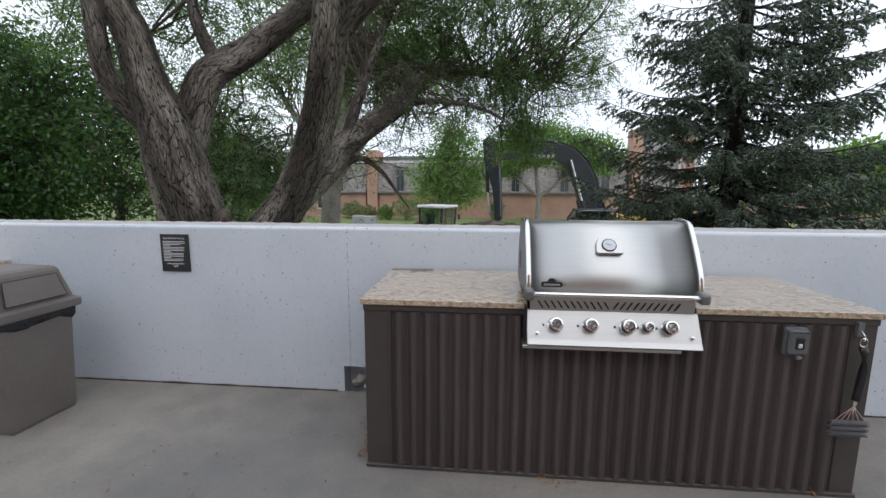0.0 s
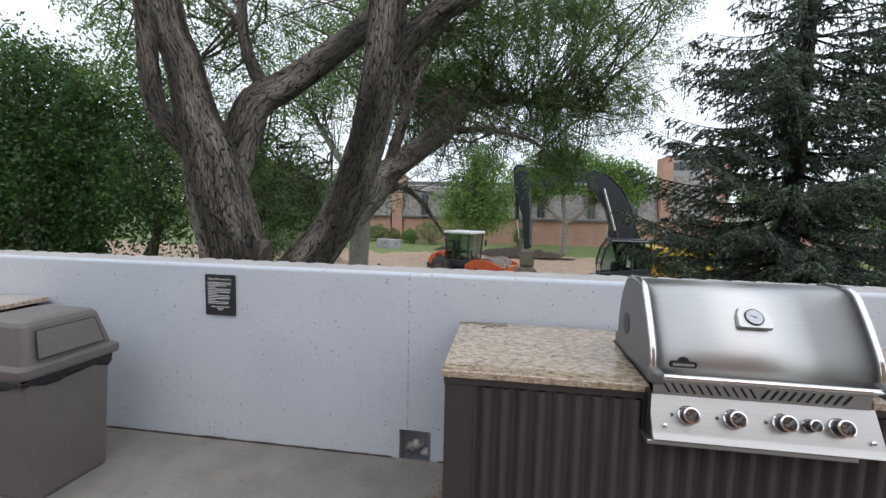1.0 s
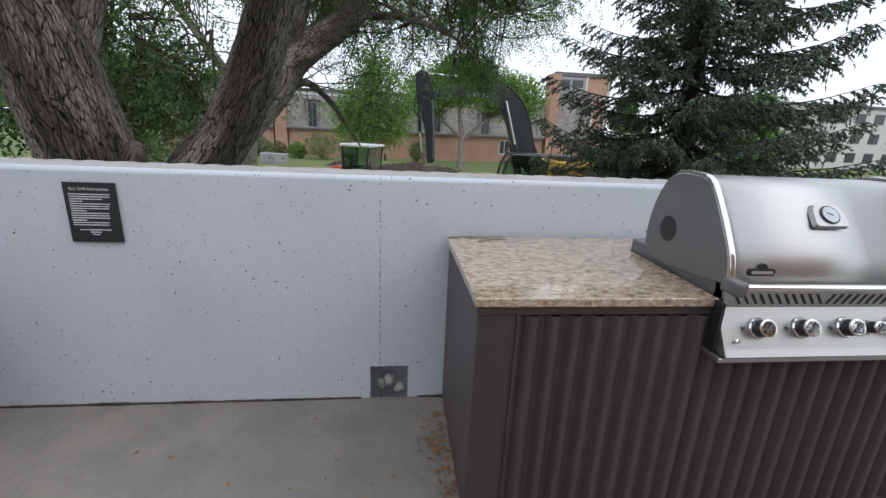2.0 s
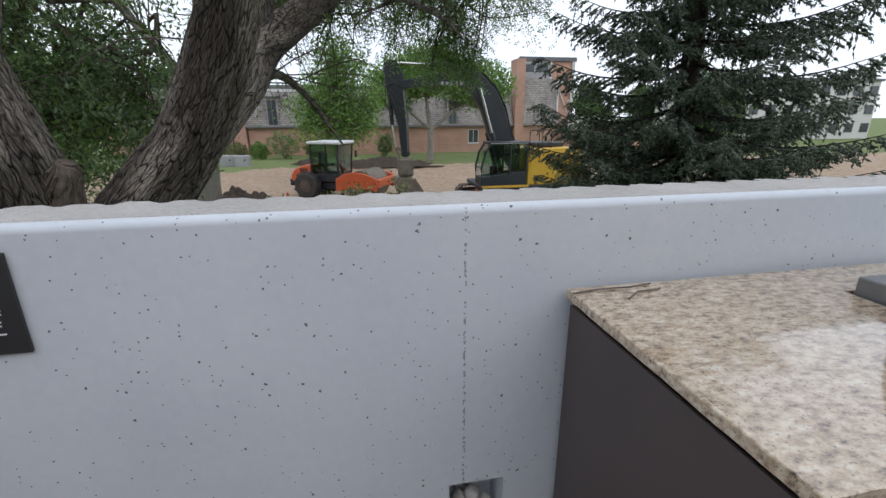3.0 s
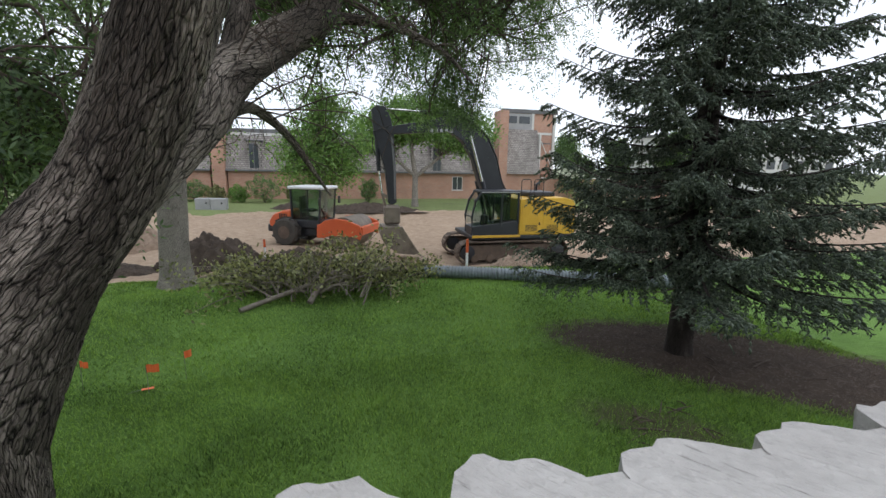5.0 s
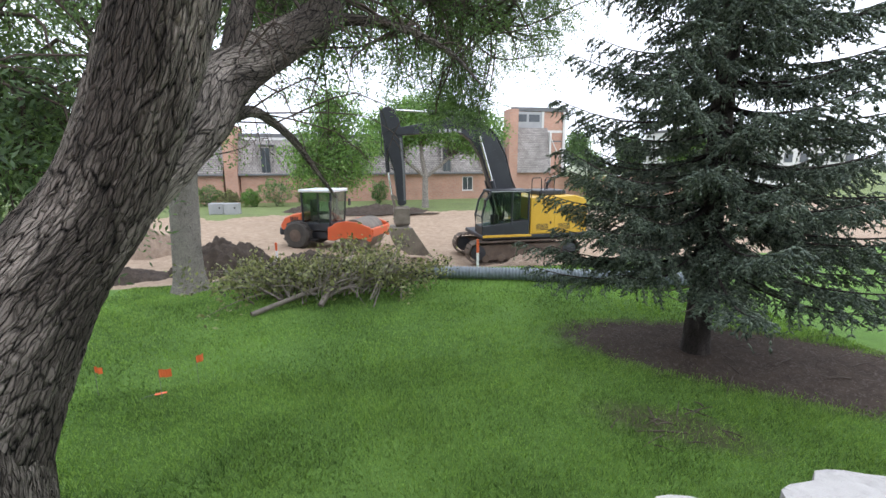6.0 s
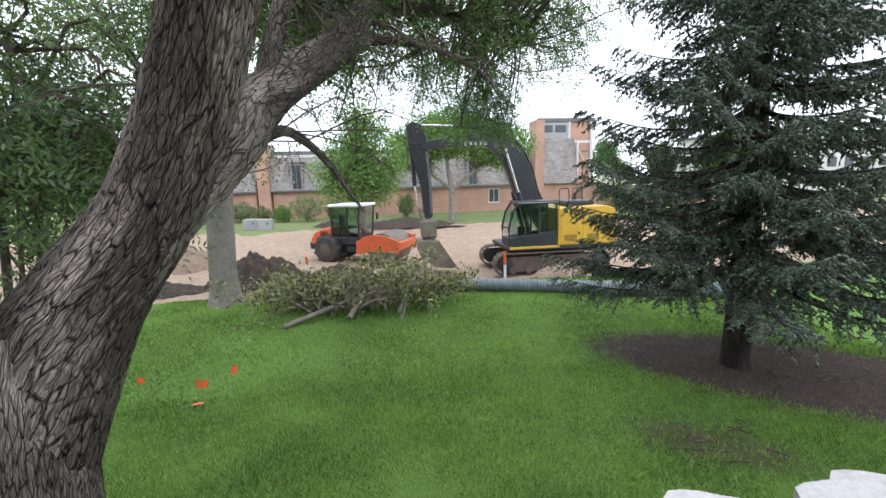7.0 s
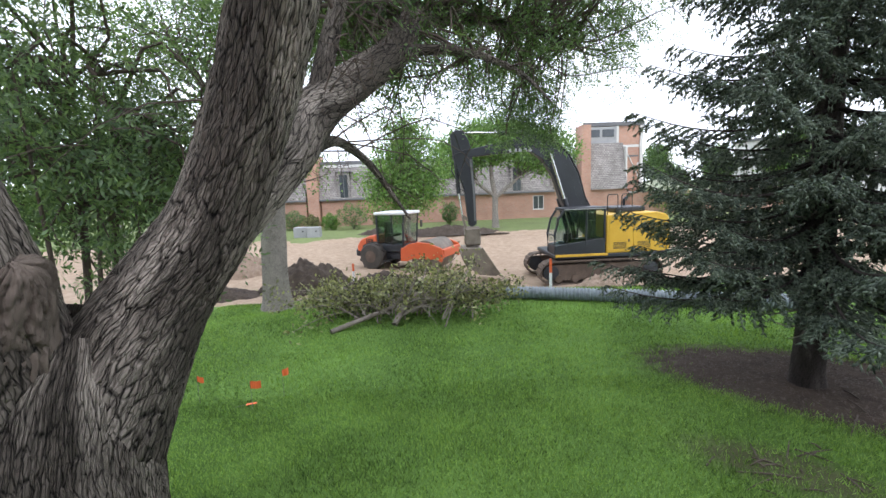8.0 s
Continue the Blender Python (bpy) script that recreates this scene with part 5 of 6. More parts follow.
leafy_tree("shade_tree", (-10.5, 17.5, -2.0),
           [[(0, 0, -0.1, 0.2), (0.2, 0, 2.0, 0.16), (0.1, 0.2, 5.0, 0.1), (0, 0.2, 8.0, 0.03)], [(0.1, 0, 1.6, 0.1), (-1.6, -0.3, 3.4, 0.07), (-2.2, -0.3, 5.4, 0.03)]],
           [((0, 0, 5.6), (3.0, 2.0, 2.4), 55, 24), ((2.6, 0, 7.2), (2.2, 1.6, 1.6), 24, 22)],
           M_LEAF_PALE, M_GREYBARK, "green broad-leaved tree standing behind darker ones", 45, (0.1, 0.06))
leafy_tree("lawn_tree", (-5.02, 16.4, -2.02),
           [[(0, 0, -0.1, 0.56), (0.0, 0, 0.12, 0.47), (0.0, 0, 0.45, 0.4), (0.02, 0, 1.2, 0.365), (0.1, 0, 2.6, 0.345), (0.3, 0, 4.2, 0.29), (0.7, 0.1, 6.2, 0.22), (1.1, 0.1, 9, 0.12)], [(0.25, 0, 3.6, 0.17), (1.6, 0.2, 5.4, 0.14), (3.2, 0.4, 7.2, 0.07)], [(0.3, 0, 4.0, 0.16), (-1.2, 0.2, 6.0, 0.12), (-2.4, 0.2, 8.0, 0.05)]],
           [((0.8, 0, 9.2), (3.6, 2.6, 2.0), 220, 50), ((3.4, 0.2, 7.8), (2.0, 1.8, 1.4), 120, 50), ((-2.4, 0, 8.2), (2.2, 1.8, 1.4), 120, 50), ((1.2, 0.2, 4.2), (0.9, 0.8, 0.8), 24, 20)],
           M_LEAF, M_GREYBARK, "grey-barked straight lawn tree beside the brush pile", 47, (0.1, 0.06))
leafy_tree("young_maple", (-1.5, 32.0, -2.42),
           [[(0, 0, -0.1, 0.12), (0.05, 0, 2.0, 0.1), (0, 0, 5.0, 0.06), (0, 0, 7.5, 0.02)], [(0, 0, 1.6, 0.06), (-1.4, 0, 4.0, 0.03)], [(0, 0, 1.8, 0.06), (1.3, 0.2, 4.2, 0.03)]],
           [((-1.2, 0, 3.4), (1.7, 1.3, 1.4), 120, 32), ((1.0, 0.2, 3.9), (1.7, 1.3, 1.5), 120, 32), ((-0.8, 0, 5.6), (1.7, 1.3, 1.5), 110, 30), ((0.7, 0, 6.8), (1.6, 1.2, 1.3), 90, 30), ((-0.2, 0, 8.0), (1.1, 0.9, 0.9), 40, 26), ((-2.4, 0, 4.6), (0.9, 0.9, 0.8), 30, 26), ((2.3, 0, 5.2), (0.9, 0.9, 0.8), 30, 26)],
           M_LEAF_PALE, M_GREYBARK, "light green young tree behind the machines", 51, (0.19, 0.1), 2.4)
leafy_tree("park_tree", (5.9, 41.0, -2.2),
           [[(0, 0, -0.1, 0.34), (0.0, 0, 1.4, 0.26), (0.0, 0, 2.8, 0.24), (-0.3, 0, 5.0, 0.15), (-0.3, 0, 8.0, 0.05)], [(0, 0, 2.6, 0.18), (2.0, 0, 4.2, 0.13), (4.0, 0.2, 5.8, 0.05)], [(0, 0, 2.7, 0.17), (-2.0, 0, 4.4, 0.12), (-3.6, 0.2, 6.0, 0.05)]],
           [((0, 0, 7.4), (4.2, 3.0, 2.2), 300, 36), ((4.6, 0, 6.4), (3.2, 2.0, 2.0), 240, 36), ((-3.4, 0, 6.4), (2.4, 2.0, 1.8), 150, 36)],
           M_LEAF_PALE, M_GREYBARK, "spreading green tree on the far lawn", 53, (0.24, 0.15), 2.0)
for k, (x, y, h, w) in enumerate(((43, 82, 11, 5), (36, 95, 9, 5.5), (52, 78, 10, 5), (-22, 62, 10, 6), (-31, 48, 10, 6), (-20, 36, 8, 4.5), (33, 60, 5.5, 3.2), (27.5, 34, 7.5, 4.0), (62, 70, 12, 7), (-24, 22, 9, 5))):
    leafy_tree("distant_tree", (x, y, -2.2), [[(0, 0, -0.1, 0.3), (0, 0, h * 0.4, 0.22), (0, 0, h * 0.95, 0.05)]],
               [((0, 0, h * 0.62), (w * 0.6, w * 0.5, h * 0.34), 230, 30), ((w * 0.25, 0, h * 0.45), (w * 0.45, w * 0.4, h * 0.22), 90, 30)],
               M_LEAF_PALE if k % 2 else M_LEAF, M_GREYBARK, "rounded green tree standing far off", 60 + k, (0.32, 0.22), 2.5)


def shrub(at, rx, h, leaf, label, seed, n=2600, size=(0.14, 0.08), name="shrub"):
    t = thing(name, at, label, "shrub")
    rng = np.random.default_rng(seed)
    st = []
    for k in range(9):
        d = rng.normal(size=2) * rx * 0.45
        st.append(limb_arrays([(0, 0, -0.05, 0.02), (d[0] * 0.5, d[1] * 0.5, h * 0.5, 0.014), (d[0], d[1], h * 0.95, 0.005)], 5, 0.2))
    v, f, uv = joined(st)
    mesh_part("stem_mass", v, f, M_TWIG, t, uvs=uv)
    q = unit(rng.normal(size=(n, 3))) * (rng.uniform(0.3, 1, n) ** 0.5)[:, None]
    q = q * (rx, rx * 0.8, h * 0.5) * (1 + 0.25 * np.sin(q[:, :1] * 7 + seed) * np.sin(q[:, 2:] * 6)) + (0, 0, h * 0.52)
    q[:, 2] = np.maximum(q[:, 2], 0.02)
    v, f = loose_leaves(q, rng, *size)
    mesh_part("foliage", v, f, leaf, t, kind="stuff")


for k, (x, y, r, h, lf) in enumerate(((-11.6, 46.5, 0.9, 1.5, M_LEAF_CUT), (-9.6, 46, 0.9, 1.6, M_LEAF_PALE), (-7.3, 45.5, 1.5, 2.5, M_LEAF), (-4.8, 47, 1.0, 1.5, M_LEAF_CUT), (2.2, 46, 0.9, 2.2, M_LEAF), (-13.6, 47, 1.3, 1.9, M_LEAF), (26.0, 48, 2.2, 3.2, M_LEAF_PALE))):
    shrub((x, y, float(ground_z(x, y))), r, h, lf, "rounded garden shrub along the brick house wall", 80 + k)
shrub((24.5, 47.0, 0.35), 2.0, 1.2, M_FLOWER, "white-flowering shrub above the low brick wall", 97, 1400, (0.2, 0.15), "flowering_shrub")


# ---- spruce ----
def needle_twigs(roots, tips, fat, rng):
    """Bushy needled twigs: a three-sided spindle each, with a fringe of single needles."""
    n = len(roots)
    d = unit(tips - roots)
    a = unit(np.cross(d, rng.normal(size=(n, 3))))
    b = np.cross(d, a)
    mid = roots + (tips - roots) * rng.uniform(0.3, 0.6, (n, 1))
    ring = [mid + fat[:, None] * (math.cos(k * 2.094) * a + math.sin(k * 2.094) * b) for k in range(3)]
    v = np.stack([roots, *ring, tips], 1).reshape(-1, 3)
    one = np.array([(0, 2, 1), (0, 3, 2), (0, 1, 3), (4, 1, 2), (4, 2, 3), (4, 3, 1)])
    f = (np.arange(n)[:, None, None] * 5 + one).reshape(-1, 3)
    k = 5
    at = np.repeat(roots, k, 0) + np.repeat(tips - roots, k, 0) * rng.uniform(0.05, 1, (n * k, 1))
    out = unit(np.cross(np.repeat(d, k, 0), rng.normal(size=(n * k, 3))))
    along = unit(np.repeat(d, k, 0) * 0.8 + out)
    side = unit(np.cross(along, rng.normal(size=(n * k, 3)))) * 0.006
    nv = np.stack([at - side, at + side, at + along * rng.uniform(0.03, 0.055, (n * k, 1))], 1).reshape(-1, 3)
    return np.concatenate([v, nv]), np.concatenate([f, np.arange(len(nv)).reshape(-1, 3) + len(v)])


def spruce():
    t = thing("spruce", (5.77, 9.84, -2.0), "tall blue-green spruce with drooping needled branches", "tree")
    H = 12.0
    limb("trunk", [(0, 0, -0.1, 0.3), (0, 0, 0.3, 0.225), (0.02, 0, 2.0, 0.2), (0, 0, 5.0, 0.16), (0, 0, 8.5, 0.09), (0, 0, H, 0.02)], M_SPRUCEBARK, t, 28, 0.08, 0.06, 5)
    rng = np.random.default_rng(77)
    roots, tips = [], []

    def twig(p, q):
        roots.append(p)
        tips.append(q)
    z = 1.9
    while z < H - 0.2:
        reach = np.interp(z, (1.2, 2.6, 4.5, 6.0, 9.0, H), (3.2, 3.15, 2.5, 2.15, 1.3, 0.2))
        count = 9 if z < 3.4 else 7
        a0 = rng.uniform(0, 6.28)
        gap = 0.1 if z < 7 else 0.2
        for k in range(count):
            a = a0 + 6.283 * k / count + rng.normal(0, 0.2)
            L = reach * rng.uniform(0.62, 1.1) * (1 + 0.24 * max(0.0, math.cos(a)))
            hd = np.array([math.cos(a), math.sin(a), 0])
            side = np.array([-math.sin(a), math.cos(a), 0])
            fall = (-0.25 if z < 2.4 else -0.2 if z < 3.2 else -0.12 if z < 7 else 0.1) + rng.normal(0, 0.05)
            sway = rng.normal(0, 0.06) * L
            nodes = []
            for u in np.linspace(0, 1, 6):
                q = hd * L * u + side * sway * u * u
                q[2] = max(z + L * (fall * u + 0.16 * u * u) - 0.08 * L * math.sin(3.1 * u), 0.72)
                nodes.append((*q, 0.034 * (1 - 0.85 * u) * (1.2 - z / H)))
            limb("bough", nodes, M_SPRUCEBARK, t, 6, 0.2, 0.0, k)
            line = spline(nodes, gap)[:, :3]
            first = int(len(line) * (0.16 if z < 7 else 0.1))
            for m in range(first, len(line)):
                u = m / (len(line) - 1)
                for sg in (-1, 1):
                    if rng.random() < 0.1:
                        continue
                    ls = (0.62 * (1 - u) ** 0.8 + 0.2) * min(1.0, L / 2.2) * rng.uniform(0.55, 1.15) * min(1.0, 0.4 + (m - first) * 0.12)
                    d = hd * rng.uniform(0.6, 0.95) + side * sg * rng.uniform(0.55, 0.95) + np.array((0, 0, rng.uniform(-0.4, 0.05)))
                    d /= np.linalg.norm(d)
                    step = 0.075 if z < 7 else 0.13
                    n = max(2, int(ls / step))
                    drop = rng.uniform(0.15, 0.45)
                    last = line[m]
                    for j in range(1, n + 1):
                        w = j / n
                        p = line[m] + d * ls * w + np.array((0, 0, -drop * ls * w * w))
                        twig(last, p + (p - last) * 0.25)
                        flat = np.cross(d, (0, 0, 1.0))
                        for s2 in (-1, 1):
                            tl = rng.uniform(0.07, 0.16) * (1.15 - 0.5 * w)
                            dd = d * rng.uniform(0.4, 0.9) + flat * s2 * rng.uniform(0.4, 0.9) + np.array((0, 0, rng.uniform(-0.9, 0.0)))
                            twig(p, p + dd / np.linalg.norm(dd) * tl)
                        last = p
                    if rng.random() < (0.3 if z < 3.5 else 0.75):
                        hang = line[m] + d * ls * rng.uniform(0.2, 0.9)
                        for j in range(rng.integers(2, 5)):
                            nxt = hang + np.array((rng.normal(0, 0.025), rng.normal(0, 0.025), -rng.uniform(0.07, 0.11)))
                            twig(hang, nxt)
                            hang = nxt
        z += (0.29 if z < 3.4 else 0.38) + rng.uniform(-0.05, 0.07)
    # dead lower branches left bare on the trunk
    for k in range(16):
        a, zz = rng.uniform(0, 6.28), rng.uniform(0.9, 3.2)
        hd = np.array([math.cos(a), math.sin(a), 0])
        L = rng.uniform(0.5, 1.3)
        limb("dead_branch", [(*(hd * 0.1)[:2], zz, 0.02), (*(hd * L * 0.5)[:2], zz - 0.1, 0.013), (*(hd * L)[:2], zz - 0.05 * L, 0.004)], M_DEADWOOD, t, 5, 0.2, 0.0, k, "bare grey dead branch")
    R, T = np.array(roots), np.array(tips)
    v, f = needle_twigs(R, T, rng.uniform(0.012, 0.024, len(R)), rng)
    mesh_part("needle_foliage", v, f, M_NEEDLE, t, kind="stuff")


spruce()


# ---- brush pile of cut branches ----
def brush_pile():
    o = np.array((-1.15, 14.9, -2.0))
    t = thing("brush_pile", tuple(o), "pile of cut branches with wilting leaves on the lawn", "brush pile")
    rng = np.random.default_rng(31)
    limb("cut_log", [(-1.67, -1.32, 0.06, 0.065), (-1.3, -1.05, 0.13, 0.06), (-0.5, -0.7, 0.32, 0.055), (0.3, -0.2, 0.5, 0.05), (1.2, 0.3, 0.9, 0.025)], M_DEADWOOD, t, 12, 0.06, 0.08, 2, "pale cut branch butt")
    limb("cut_log", [(-0.15, -1.0, 0.06, 0.075), (0.05, -0.7, 0.3, 0.07), (0.4, -0.1, 0.55, 0.05), (0.8, 0.5, 0.9, 0.02)], M_DEADWOOD, t, 12, 0.06, 0.08, 3)
    pieces, spots = [], []
    for k in range(150):
        x = rng.uniform(-2.8, 3.2)
        top = 1.0 + 0.75 * math.exp(-((x - 1.2) / 1.0) ** 2) + 0.1 * math.exp(-((x + 1.7) / 0.7) ** 2)
        p0 = np.array((x * 0.55 + rng.normal(0, 0.35), rng.normal(0, 0.5), rng.uniform(0.05, 0.3)))
        p2 = np.array((x + rng.normal(0, 0.35), rng.normal(0, 0.75), max(0.08, top * rng.uniform(0.25, 1.0))))
        p1 = (p0 + p2) / 2 + (0, 0, 0.15)
        nodes = [(*p0, 0.02), (*p1, 0.013), (*p2, 0.004)]
        pieces.append(limb_arrays(nodes, 5, 0.15))
        s = spline(nodes, 0.06)[:, :3]
        s = s[len(s) // 3:]
        q = s[rng.integers(len(s), size=56)] + rng.normal(0, 0.11, (56, 3))
        q[:, 2] = np.maximum(q[:, 2], 0.03)
        spots.append(q)
    for k in range(15):
        p0 = np.array((-0.5 + 0.06 * k, -0.75 + rng.normal(0, 0.08), 0.25 + rng.uniform(0, 0.12)))
        far = np.array((-1.2 + 0.24 * k + rng.normal(0, 0.2), -0.95 + rng.normal(0, 0.2), rng.uniform(0.45, 1.15)))
        mid = (p0 + far) / 2 + rng.normal(0, 0.08, 3)
        pieces.append(limb_arrays([(*p0, 0.026), (*mid, 0.019), (*far, 0.006)], 6, 0.1))
        for j in range(3):
            tip = mid + (far - mid) * rng.uniform(0.2, 0.8) + rng.normal(0, 0.25, 3)
            pieces.append(limb_arrays([(*mid, 0.011), (*((mid + tip) / 2 + (0, 0, 0.04)), 0.008), (*tip, 0.003)], 5, 0.12))
    for k in range(16):
        p0 = np.array((rng.uniform(-1.2, 1.2), rng.normal(-0.3, 0.3), 0.3))
        p2 = p0 + (rng.normal(0, 0.5), rng.normal(-0.3, 0.3), rng.uniform(0.3, 0.9))
        pieces.append(limb_arrays([(*p0, 0.012), (*((p0 + p2) / 2), 0.009), (*p2, 0.003)], 5, 0.2))
    v, f, uv = joined(pieces)
    mesh_part("stick_mass", v, f, M_DEADWOOD, t, uvs=uv, kind="stuff")
    v, f = loose_leaves(np.concatenate(spots), rng, 0.115, 0.065)
    mesh_part("wilting_foliage", v, f, M_LEAF_CUT, t, kind="stuff")


brush_pile()


# ---- earth heaps ----
def heap(name, at, rx, ry, h, material, label, seed, n=76):
    gxx, gyy = np.meshgrid(np.linspace(-1.15, 1.15, n), np.linspace(-1.15, 1.15, n))
    rr = np.sqrt(gxx ** 2 + gyy ** 2)
    z = np.clip(1 - rr ** 1.4, -0.15, 1) * h
    for i in range(n):
        for k in range(n):
            q = Vector((gxx[i, k] * rx * 1.4 + seed, gyy[i, k] * ry * 1.4, seed))
            z[i, k] += (0.24 * noise.noise(q * 1.6) + 0.16 * noise.noise(q * 4.5) + 0.09 * noise.noise(q * 11) + 0.07 * noise.noise(q * 23)) * h * (1 if rr[i, k] < 1 else 0.1)
    i, j = np.meshgrid(np.arange(n - 1), np.arange(n - 1), indexing="ij")
    a = i * n + j
    ob = mesh_part(name, np.stack([gxx * rx, gyy * ry, z], -1).reshape(-1, 3), np.stack([a, a + 1, a + n + 1, a + n], -1).reshape(-1, 4), material)
    ob.matrix_world = Matrix.Translation((at[0], at[1], float(ground_z(at[0], at[1])) - 0.03))
    return tagged(ob, label, "earth heap")


heap("earth_heap", (-5.3, 20.8), 2.0, 1.2, 1.15, M_TOPSOIL, "dark crumbly topsoil heap beside the lawn tree", 1)
heap("earth_heap", (-2.2, 20.3), 1.8, 0.9, 0.7, M_TOPSOIL, "low dark topsoil heap behind the brush pile", 2)
heap("earth_heap", (6.0, 17.6), 1.5, 0.7, 0.6, M_SUBSOIL, "low tan earth heap in front of the excavator", 3)
heap("earth_heap", (-10.5, 25.0), 2.4, 1.6, 1.4, M_SUBSOIL, "tan sand heap on the bare site", 4)
heap("earth_heap", (-8.3, 20.0), 1.6, 0.8, 0.4, M_TOPSOIL, "low dark spill of topsoil at the lawn edge", 6)
heap("earth_heap", (1.5, 38.0), 4.2, 1.0, 0.6, M_TOPSOIL, "long dark earth bank along the far lawn", 5)
heap("earth_heap", (-4.5, 40.0), 1.6, 0.7, 0.5, M_TOPSOIL, "small dark earth heap on the far lawn", 7)


# ---- corrugated pipe ----
def pipe():
    a, b = Vector((1.75, 16.2, -1.8)), Vector((9.0, 13.5, -1.78))
    p = thing("drain_pipe", tuple(a), "long grey corrugated drain pipe lying at the lawn edge", "pipe")
    d = (b - a).normalized()
    L, r, prof = (b - a).length, 0.2, []
    k = 0
    while k * 0.1 < L:
        h = k * 0.1
        prof += [(r - 0.034, h), (r - 0.034, h + 0.03), (r - 0.006, h + 0.04), (r, h + 0.05), (r, h + 0.075), (r - 0.006, h + 0.085)]
        k += 1
    part("pipe_wall", lathe(prof, (0, 0, 0), d, 24), M_PIPE, p, smooth=False)
    # black disc over the pipe's end, standing in for its shaded inside
    part("bore_shade_disc", lathe([(r - 0.03, 0), (r - 0.03, 0.004)], -d * 0.006, d, 24), M_DARK, p)


pipe()


# ---- flags and stakes ----
def flag(at, turn, size=1.0):
    f = thing("marker_flag", at, "small orange plastic marker flag on a thin wire in the lawn", "flag", "marker flags", turn)
    part("wire", tube([(0, 0, -0.05), (0.004, 0, 0.25), (0, 0, 0.48)], 0.0035, 5), M_CAST, f)
    bm = bmesh.new()
    cols = 6
    for off in (-0.0012, 0.0012):
        rows = [[bm.verts.new((0.13 * size * i / cols, off + 0.012 * math.sin(i * 1.3), 0.48 - 0.1 * size * k - 0.012 * i / cols)) for i in range(cols + 1)] for k in (0, 1)]
        for i in range(cols):
            bm.faces.new((rows[0][i], rows[0][i + 1], rows[1][i + 1], rows[1][i]))
    part("film", bm, M_FLAG, f)


def gz(x, y):
    return (x, y, float(ground_z(x, y)))


flag(gz(-3.36, 10.1), 10, 1.25)
flag(gz(-2.98, 10.5), 62, 1.2)
flag(gz(-4.35, 10.4), -20)
fallen = thing("marker_flag", (-3.42, 10.2, float(ground_z(-3.42, 10.2)) + 0.05), "orange marker flag bent down flat onto the lawn", "flag", "marker flags", 15)
part("film", box(-0.07, 0.09, -0.03, 0.03, -0.004, 0.004, 0.003), M_FLAG, fallen)
part("wire", tube([(-0.07, 0, 0), (-0.2, 0.02, -0.02), (-0.3, 0.03, -0.06)], 0.0035, 5), M_CAST, fallen)


def stake(at, h, label):
    s = thing("survey_stake", at, label, "stake")
    part("post", box(-0.04, 0.04, -0.03, 0.03, -0.1, h * 0.55, 0.004), M_WHITEPAINT, s)
    part("painted_top", box(-0.042, 0.042, -0.032, 0.032, h * 0.55, h, 0.006), M_ORANGE, s)


stake(gz(3.75, 17.4), 1.05, "white stake with orange-painted top by the pipe")
stake(gz(-3.6, 21.9), 0.75, "white stake with orange-painted top by the topsoil")


# ---- precast blocks ----
for k, x in enumerate((-10.9, -9.75)):
    bl = thing("precast_block", gz(x, 40.2 - 0.2 * k), "grey precast concrete drain block on the far lawn", "concrete block", "precast blocks")
    part("block_body", box(-0.55, 0.55, -0.4, 0.4, -0.05, 0.85, 0.04), M_BLOCK, bl)
    # no hole is cut: a black disc gives the shade of the opening
    part("opening_shade_disc", lathe([(0.07, 0), (0.07, 0.012)], (0.25, -0.4, 0.5), (0, -1, 0), 14), M_DARK, bl)


# ---- excavator ----
def track_outline(x0, x1, zc, r, n=10):
    pts = [(x0 + r - r * math.sin(a), zc - r * math.cos(a)) for a in np.linspace(0, math.pi, n)]
    return pts + [(x1 - r + r * math.sin(a), zc + r * math.cos(a)) for a in np.linspace(0, math.pi, n)]


